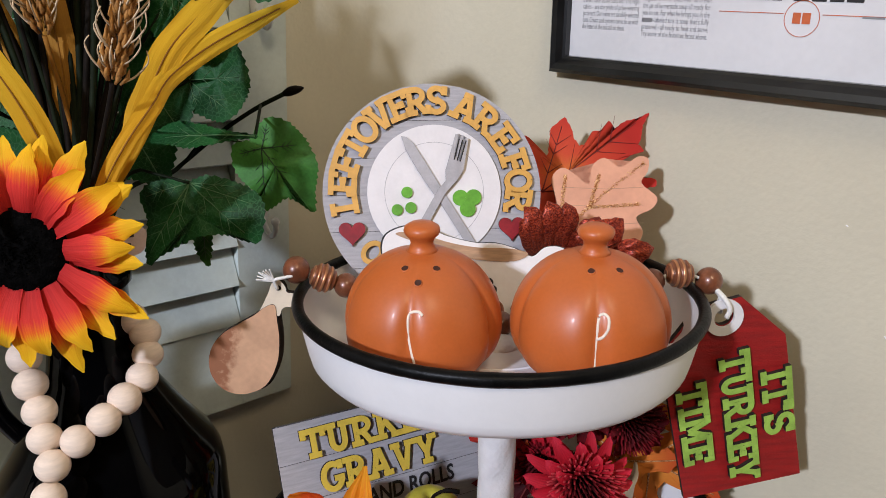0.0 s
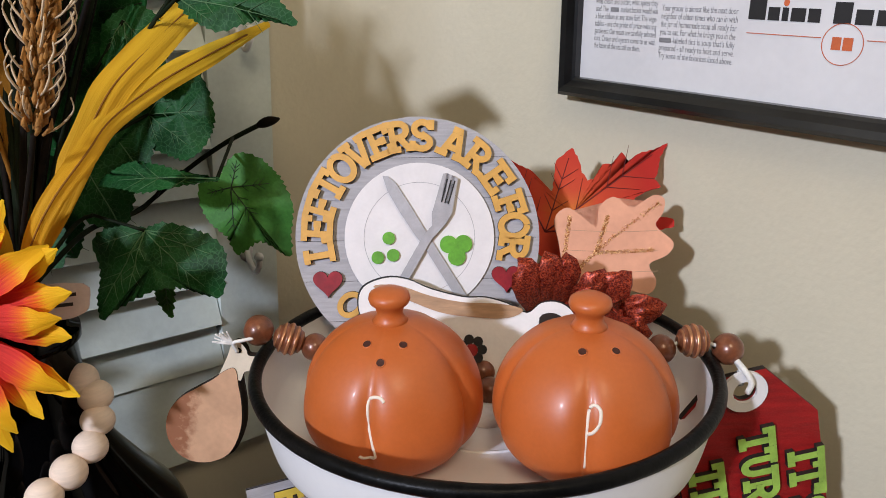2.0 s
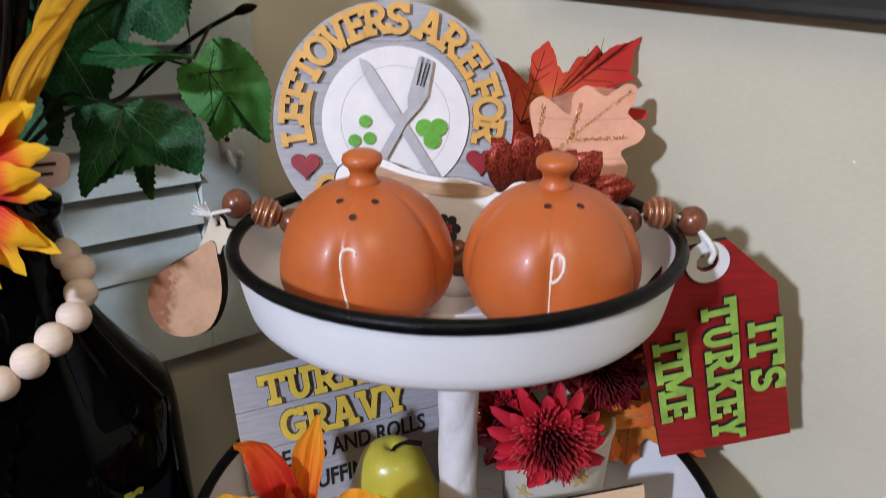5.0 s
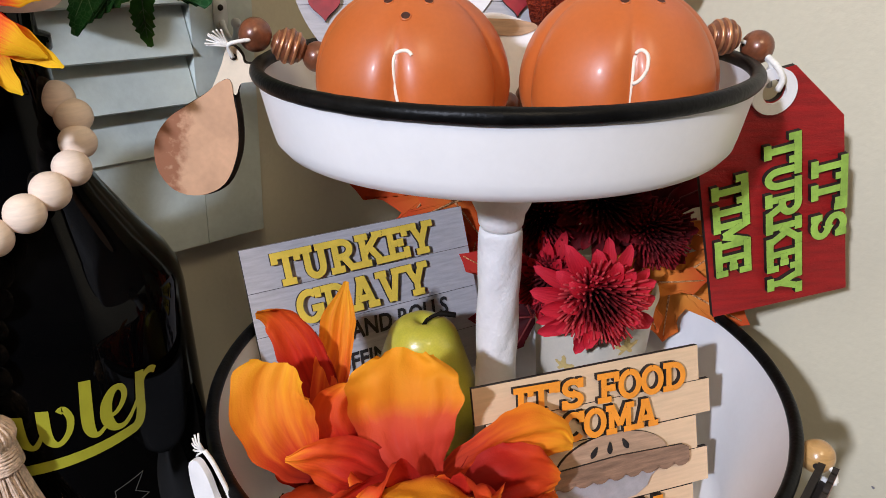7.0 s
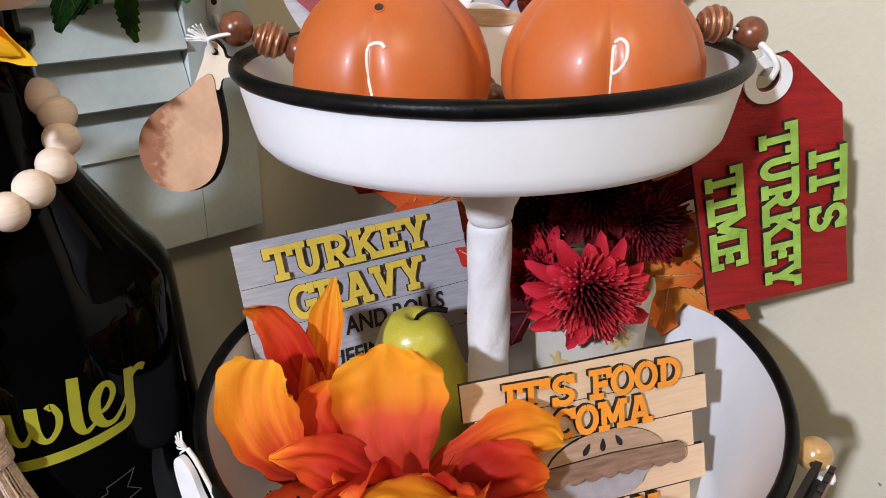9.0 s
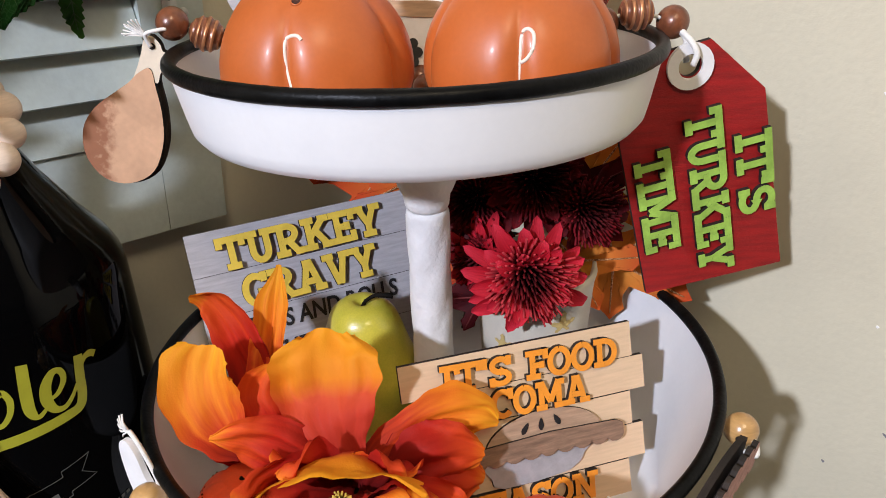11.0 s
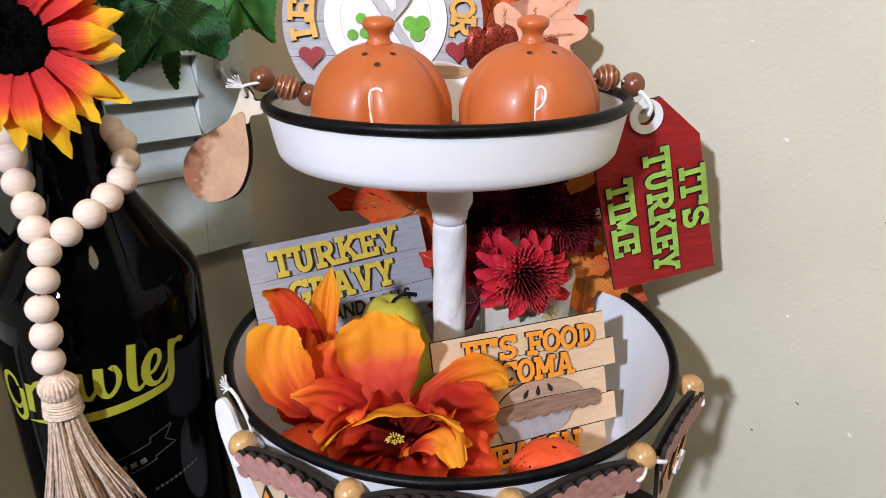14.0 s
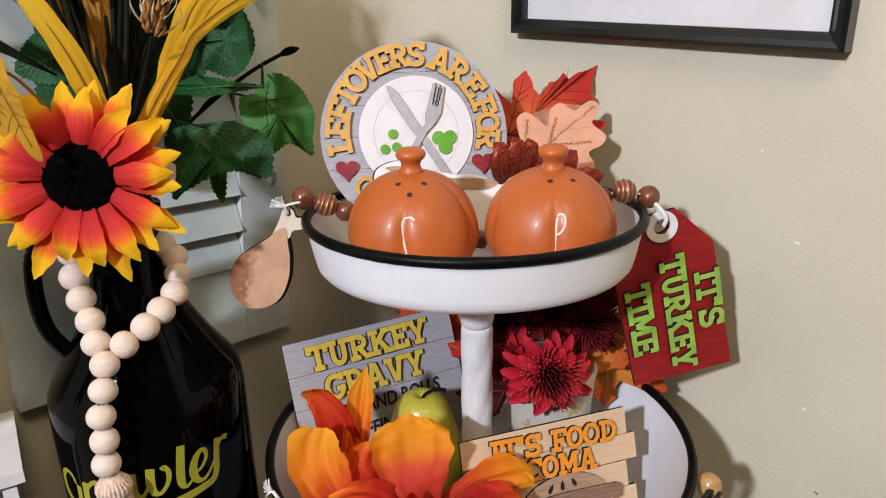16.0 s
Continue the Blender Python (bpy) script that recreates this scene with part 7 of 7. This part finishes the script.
# ---- magnolia lying in the lower tray ----
def magnolia():
    o = Vector((-0.006, 0.310, 0.110))
    t = thing("magnolia", o, "large artificial orange magnolia with red throat", "flower")
    rnd = random.Random(9)
    def p(pts, widths, side, mat, cup=0.3, ruffle=0.08, notch=0.15, crinkle=0.28):
        petal(t, [Vector(q) / 1000 - o for q in pts], widths, side, mat, cup, ruffle, rnd.randrange(999), notch=min(0.14, notch), crinkle=crinkle)
    X = (1, 0, 0)
    # large upright petal, the curled bud, the hooked and the narrow petal behind
    p([(-7, 322, 112), (-12, 326, 132), (-16, 334, 150), (-17, 346, 166), (-17, 354, 178)], [0.007, 0.0135, 0.0225, 0.0275, 0.0262, 0.0145], X, MAG_PETAL, -0.22, 0.09, 0.18)
    p([(-60, 334, 118), (-69, 335, 130), (-77, 341, 144), (-80, 349, 157), (-76, 356, 169)], [0.007, 0.0130, 0.0180, 0.0205, 0.0200, 0.0145], (0.85, 0.1, 0.40), MAG_ORANGE, -0.50, 0.07, 0.2, 0.14)
    p([(-58, 375, 108), (-65, 386, 134), (-74, 392, 156), (-86, 394, 173), (-95, 388, 178)], [0.009, 0.0130, 0.0130, 0.0095, 0.0030], (0.8, 0.1, 0.5), MAG_RED, -0.60, 0.10, 0)
    p([(-64, 370, 104), (-56, 384, 140), (-52, 398, 164), (-49, 408, 185)], [0.007, 0.0105, 0.0100, 0.0015], (0.9, -0.3, 0), MAG_ORANGE, -0.55, 0.05, 0)
    p([(-30, 336, 112), (-42, 342, 132), (-46, 346, 146), (-40, 350, 158)], [0.012, 0.017, 0.018, 0.008], X, MAG_RED, -0.2, 0.06, 0)
    # petals to the right: streaked orange upper lobe, dark red underside
    p([(2, 326, 106), (22, 332, 121), (42, 337, 129), (58, 341, 129), (68, 344, 123)], [0.009, 0.015, 0.0180, 0.0170, 0.012, 0.004], (-0.30, 0.1, 0.95), MAG_ORANGE, -0.40, 0.14, 0.2)
    p([(6, 322, 104), (27, 322, 117), (45, 326, 118), (60, 332, 114)], [0.010, 0.019, 0.018, 0.007], (-0.1, 0.3, 0.9), MAG_DEEP, -0.35, 0.16, 0.1)
    p([(8, 320, 98), (30, 322, 106), (48, 326, 104), (60, 332, 96)], [0.010, 0.018, 0.017, 0.006], (-0.1, 0.3, 0.9), MAG_DEEP, -0.3, 0.14, 0.1)
    # petals to the left
    p([(-20, 322, 112), (-38, 318, 130), (-56, 317, 138), (-72, 318, 140)], [0.010, 0.0150, 0.0135, 0.002], (0.25, 0.15, 0.90), MAG_RED, 0.35, 0.10, 0.0)
    p([(-36, 350, 100), (-62, 352, 112), (-78, 356, 122), (-92, 360, 124)], [0.012, 0.020, 0.018, 0.006], (0.3, 0.3, 0.8), MAG_RED, -0.25, 0.1)
    # broad arching front petal, its orange edge folded over the hollow
    p([(-12, 328, 106), (-12, 322, 124), (-12, 311, 133), (-13, 299, 139), (-14, 288, 144)], [0.012, 0.026, 0.036, 0.042, 0.042], (1, 0, 0.10), MAG_PETAL, -0.38, 0.05, 0.0, 0.09)
    # throat: deep red folds round the stamens
    for q, w, s, c in (([(-12, 316, 104), (-30, 308, 122), (-44, 301, 126), (-54, 296, 118)], 0.015, (0.5, -0.1, 0.8), 0.35),
                       ([(-10, 312, 102), (-26, 300, 116), (-38, 292, 118), (-48, 288, 110)], 0.016, (0.6, -0.3, 0.7), 0.35),
                       ([(-10, 308, 98), (-28, 292, 106), (-38, 283, 106), (-46, 277, 98)], 0.017, (0.7, -0.4, 0.5), 0.30),
                       ([(-6, 308, 98), (-14, 290, 108), (-20, 279, 108), (-24, 270, 98)], 0.017, (0.9, -0.3, 0.2), -0.25),
                       ([(-2, 306, 98), (2, 288, 110), (6, 277, 108), (10, 268, 97)], 0.017, (0.95, 0.3, 0.0), -0.25),
                       ([(4, 312, 102), (20, 306, 120), (30, 300, 122), (38, 296, 114)], 0.014, (0.5, 0.3, -0.7), -0.35),
                       ([(2, 316, 106), (14, 310, 126), (20, 304, 132), (24, 299, 130)], 0.012, (0.7, 0.3, -0.5), 0.30),
                       ([(-14, 318, 106), (-22, 312, 128), (-30, 306, 134), (-38, 300, 132)], 0.014, (0.8, -0.2, 0.5), 0.30),
                       ([(-6, 318, 106), (-8, 314, 122), (-9, 310, 130), (-9, 305, 135)], 0.013, X, 0.30)):
        p(q, [0.009, w, w * 1.1, w * 0.55], s, MAG_DEEP, c, 0.25)
    for q, w, s, c in (([(-12, 304, 94), (-30, 288, 100), (-40, 279, 98), (-48, 273, 90)], 0.019, (0.5, -0.4, 0.7), 0.25),
                       ([(-5, 312, 94), (3, 298, 102), (8, 288, 102), (14, 280, 94)], 0.018, (0.9, 0.4, 0.1), 0.20),
                       ([(0, 300, 86), (-4, 280, 94), (-8, 268, 92), (-10, 262, 84)], 0.026, X, -0.15),
                       ([(-6, 302, 80), (-24, 286, 86), (-36, 276, 84), (-48, 270, 78)], 0.024, (0.8, -0.5, 0.2), 0.15),
                       ([(8, 302, 80), (22, 286, 88), (30, 276, 86), (38, 270, 78)], 0.022, (0.8, 0.5, -0.1), 0.15)):
        p(q, [0.012, w, w, w * 0.5], s, MAG_RED, c, 0.18)
    p([(-8, 348, 84), (-10, 332, 91), (-11, 318, 97), (-12, 303, 100)], [0.020, 0.032, 0.034, 0.024], X, MAG_DEEP, 0.10, 0.10)
    p([(-20, 345, 80), (-30, 326, 86), (-34, 312, 90), (-38, 298, 90)], [0.016, 0.024, 0.024, 0.012], (0.95, -0.2, 0), MAG_RED, 0.15, 0.12)
    # forward petals with orange ends
    p([(0, 304, 106), (12, 294, 124), (22, 285, 126), (29, 277, 112)], [0.008, 0.011, 0.011, 0.006], (0.75, 0.3, 0.5), MAG_ORANGE, -0.45, 0.25, 0.3)
    p([(8, 310, 90), (32, 294, 101), (44, 285, 100), (52, 279, 90)], [0.010, 0.014, 0.013, 0.007], (0.4, 0.6, 0.7), MAG_RED, -0.40, 0.22)
    p([(6, 308, 94), (26, 300, 106), (38, 296, 102), (48, 293, 90)], [0.012, 0.018, 0.019, 0.008], (0.3, 0.5, 0.75), MAG_RED, -0.3, 0.18)
    bm = bmesh.new()
    for k in range(40):
        a, s = k * 2.4, math.sqrt(k / 40)
        b = Vector((0.004 * s * math.cos(a), 0.003 * s * math.sin(a), 0.002))
        e = b + Vector((0.006 * s * math.cos(a), -0.006 + 0.004 * math.sin(a), 0.010 * (1 - 0.4 * s))) * rnd.uniform(0.6, 1.15)
        tube(bm, [b, (b + e) * 0.5 + Vector((0, 0, 0.001)), e], [0.0005, 0.0005, 0.0007], 4)
    bm.transform(Matrix.Translation((-0.003, -0.010, 0.005)) @ Matrix.Scale(0.75, 4))
    tagged(part("stamen_tuft", bm, STAMEN, t, "yellow stamens"), kind="stuff")
    part("stem", tube(bmesh.new(), spline([(0, 0.01, -0.006), (-0.02, 0.04, -0.03), (-0.045, 0.075, -0.0545)], 6), 0.003, 8), STEM_GREEN, t)
    return t


magnolia()


def pear():
    t = thing("pear", (-0.008, 0.426, 0.0535), "green yellow artificial pear with a dark stem", "fruit")
    def lump(th, z):
        return 1 + 0.025 * math.sin(2 * th + 1 + z * 20) + 0.012 * math.sin(5 * th)
    prof = [(0.006, 0.001), (0.018, 0.0), (0.028, 0.008), (0.0335, 0.022), (0.0340, 0.038), (0.0315, 0.055), (0.0270, 0.070), (0.0235, 0.082), (0.0200, 0.092), (0.0140, 0.0985), (0.0070, 0.1005), (0.0030, 0.0985), (0.0010, 0.0960)]
    fine = []
    for q in spline([(r, 0, z) for r, z in prof], 3):
        fine.append((q.x * 0.97, q.z * 0.95))
    part("fruit", lathe(bmesh.new(), fine, 48, wobble=lump), PEAR, t)
    part("stem", tube(bmesh.new(), spline([(0, 0, 0.0912), (0.003, -0.002, 0.097), (0.010, -0.003, 0.101), (0.019, -0.003, 0.100)], 5), [0.0012] * 10 + [0.0017] * 6, 7), STEM_BROWN, t)
    return t


pear()


def little_pumpkin(at, seed, label):
    t = thing("toy_pumpkin", at, label, "pumpkin", "toy pumpkins in the tray")
    def ribs(th, z):
        return 1 - 0.10 * (1 - abs(math.sin(4 * th + 0.4))) ** 2
    prof = [(0.008, 0.002)]
    for i in range(24):
        a = math.pi * (0.08 + 0.86 * i / 23)
        prof.append((0.0278 * math.sin(a) ** 0.8, 0.0276 - 0.0276 * math.cos(a)))
    body = part("body", lathe(bmesh.new(), prof, 72, wobble=ribs), LITTLE_PUMPKIN, t)
    rnd = random.Random(seed)
    bm = bmesh.new()
    for k in range(110):
        th, i = rnd.uniform(0, 6.283), rnd.randrange(8, 21)
        r, z = prof[i]
        r = r * ribs(th, z) + 0.0001
        ball(bm, (r * math.cos(th), r * math.sin(th), z), rnd.uniform(0.0004, 0.0008), n=6)
    tagged(part("speckle", bm, STEM_BROWN, body, "dark specks"), kind="stuff")
    part("stem", tube(bmesh.new(), [(0, 0, 0.0500), (0.001, 0.001, 0.0530), (0.002, 0.002, 0.0545)], [0.003, 0.0022, 0.0018], 7), STEM_BROWN, t)
    return t


little_pumpkin((0.0885, 0.2960, 0.0530), 6, "small glossy orange-red speckled toy pumpkin")
little_pumpkin((-0.0640, 0.3240, 0.0530), 7, "orange-red toy pumpkin half hidden under the magnolia")


# ---- garland round the lower tray: pie slices between varnished beads ----
def tray_garland():
    c = Vector((TRAY.x, TRAY.y, 0.118))
    t = thing("pie_slice_garland", c, "garland of wooden pie slices and varnished beads round the tray", "garland")
    R = 0.1725
    beads = [(-141.0, 0.0), (-113.5, 0.001), (-84.0, 0.0), (-54.0, 0.0005), (-24.8, 0.002)]
    pts = []
    for k, (a, dz) in enumerate(beads):
        a = radians(a)
        p = Vector((R * math.cos(a), R * math.sin(a), dz))
        tang = Vector((-math.sin(a), math.cos(a), 0))
        pts.append(p)
        plain_bead(t, p, 0.0088, VARNISH_BEAD, axis=tang)
    for k in range(4):
        a, b = pts[k], pts[k + 1]
        mid = (a + b) * 0.5
        out = Vector((mid.x, mid.y, 0)).normalized()
        along = (b - a).normalized()
        m = Matrix(((along.x, 0, out.x, mid.x), (along.y, 0, out.y, mid.y), (along.z, 1, out.z, mid.z), (0, 0, 0, 1)))
        m = m @ Matrix.Translation((0, -0.001, 0.0085)) @ Matrix.Rotation(radians(4), 4, "X")
        w = 0.0360
        def arch(x, h):
            return h * (1 - (x / w) ** 2)
        slice_ = [(-w + 0.003, -0.004), (w - 0.003, -0.004), (0.009, -0.070), (0.0, -0.076), (-0.009, -0.070)]
        bm = slab(slice_, -0.003, 0)
        bm.transform(m)
        sl = part("pie_slice", bm, [LIGHT_WOOD, CHAR], t, "pale wooden pie slice")
        up = []
        for i in range(8):
            x = -w + 2 * w * (i + 0.5) / 8
            up += arc(x, 0.0010 + arch(x, 0.0065), w / 8, 0.0046, 180, 0, 6)
        low = []
        for i in range(8):
            x = w - 2 * w * (i + 0.5) / 8
            low += arc(x, -0.0095 + arch(x, 0.0045), w / 8, 0.0038, 0, -180, 6)
        back = [(w * q * 1.02, 0.0032 + arch(w * q, 0.0068)) for q in (-1, -0.8, -0.6, -0.4, -0.2, 0, 0.2, 0.4, 0.6, 0.8, 1)]
        bm = slab(back + [(w, -0.012), (-w, -0.012)], -0.0065, -0.0032, 0)
        bm.transform(m)
        part("crust_back", bm, [CHAR], sl, "dark scorched backing layer")
        bm = slab(up + low, 0.0002, 0.0030)
        bm.transform(m)
        part("crust", bm, [PINK_CRUST, CHAR], sl, "dusty pink scalloped crust")
        for x in (-0.016, 0.0, 0.016):
            bm = slab([(x, -0.016), (x + 0.0055, -0.026), (x + 0.001, -0.040), (x - 0.0048, -0.028)], 0.0002, 0.0014)
            bm.transform(m)
            d = part("filling_patch", bm, [ORANGE_PAINT, CHAR], sl, "orange painted filling patch")
            bm = slab(grown([(x, -0.016), (x + 0.0055, -0.026), (x + 0.001, -0.040), (x - 0.0048, -0.028)], 1.35), 0.0001, 0.0008)
            bm.transform(m)
            part("patch_outline", bm, [BLACK_INK, CHAR], sl)
        sp = []
        for i in range(14):
            aa = 2 * math.pi * i / 14
            q = 0.0085 if i % 2 else 0.0050
            sp.append((q * math.cos(aa) + (0.006 if k % 2 else -0.006), q * math.sin(aa) - 0.031))
        bm = slab(smooth_loop(sp, 3), 0.0016, 0.0040)
        bm.transform(m)
        part("cream_dollop", bm, [WHITE_PAINT, WHITE_PAINT], sl, "white painted dollop of cream")
        for s, e in ((-1, a), (1, b)):
            q = m @ Vector((s * (w - 0.002), -0.003, 0.0034))
            part("string", tube(bmesh.new(), spline([e, e * 0.6 + q * 0.4 + out * 0.004, q, q - out * 0.006], 5), 0.0014, 7), STRING, t)
    return t


tray_garland()


def white_cutout():
    o = Vector((-0.106, 0.312, 0.052))
    n = Vector((-0.55, -0.8, 0.1)).normalized()
    t = thing("white_tag", wall_pose(o, Vector((0.82, -0.56, 0)).normalized(), n), "white painted wooden cut-out hung on the garland end", "tag")
    out = smooth_loop([(x * 1.55 - 0.012, y) for x, y in [(-0.003, 0.080), (0.001, 0.086), (0.005, 0.080), (0.008, 0.068), (0.013, 0.058), (0.017, 0.066), (0.020, 0.060), (0.016, 0.046), (0.020, 0.030), (0.022, 0.008), (0.017, -0.006), (0.009, 0.004), (0.006, 0.024), (0.002, 0.044), (-0.002, 0.062)]], 4)
    part("board", slab(out, -0.0015, 0.0015), [WHITE_PAINT, WHITE_PAINT], t)
    bm = bmesh.new()
    tube(bm, spline([(0.012, 0.060, 0.002), (0.013, 0.075, 0.003), (0.006, 0.092, 0.004), (0.000, 0.098, 0.004)], 5), 0.0012, 6)
    for k in range(6):
        a = radians(110 + 22 * k)
        tube(bm, [(0.000, 0.098, 0.004), (0.005 * math.cos(a), 0.098 + 0.005 * math.sin(a), 0.005), (0.008 * math.cos(a), 0.098 + 0.009 * math.sin(a), 0.004)], 0.0005, 5)
    part("string", bm, STRING, t, "frayed white string")
    return t


white_cutout()


# ---- white stand at the table's left end ----
def white_stand():
    o = Vector((-0.3633, 0.3593, TABLE_Z))
    turn = Matrix.Rotation(radians(28.8), 4, "Z")
    t = thing("white_stand", Matrix.Translation(o) @ turn, "small white painted wooden stand with an open front", "stand")
    z = 0.1465 - TABLE_Z
    def b(x0, x1, y0, y1, z0, z1, name):
        part(name, rounded(box(bmesh.new(), x0, x1, y0, y1, z0, z1), 0.0012), WHITE_PAINT, t)
    b(0.005, 0.068, -0.045, 0.045, z - 0.009, z, "top_board")
    b(0.053, 0.062, -0.041, 0.041, 0.010, z - 0.0093, "side_board")
    b(0.007, 0.014, -0.041, 0.041, 0.010, z - 0.0093, "side_board")
    b(0.006, 0.066, -0.043, 0.043, 0.0, 0.0097, "base_board")
    b(0.0143, 0.0527, -0.040, 0.038, z - 0.075, z - 0.069, "shelf_board")
    at = Matrix.Translation(o) @ turn @ Matrix.Translation((0.033, -0.015, z - 0.0688)) @ Matrix.Scale(0.5, 4)
    tin = thing("round_tin", at, "grey white round enamel tin inside the stand", "tin")
    part("tin_body", lathe(bmesh.new(), [(0.030, 0.0005), (0.033, 0.003), (0.033, 0.075), (0.0345, 0.077), (0.0335, 0.079), (0.020, 0.083), (0.002, 0.084)], 40), ENAMEL, tin)
    part("tin_knob", ball(bmesh.new(), (0, 0, 0.0885), 0.006, n=14), RIM_BLACK, tin)
    return t


white_stand()
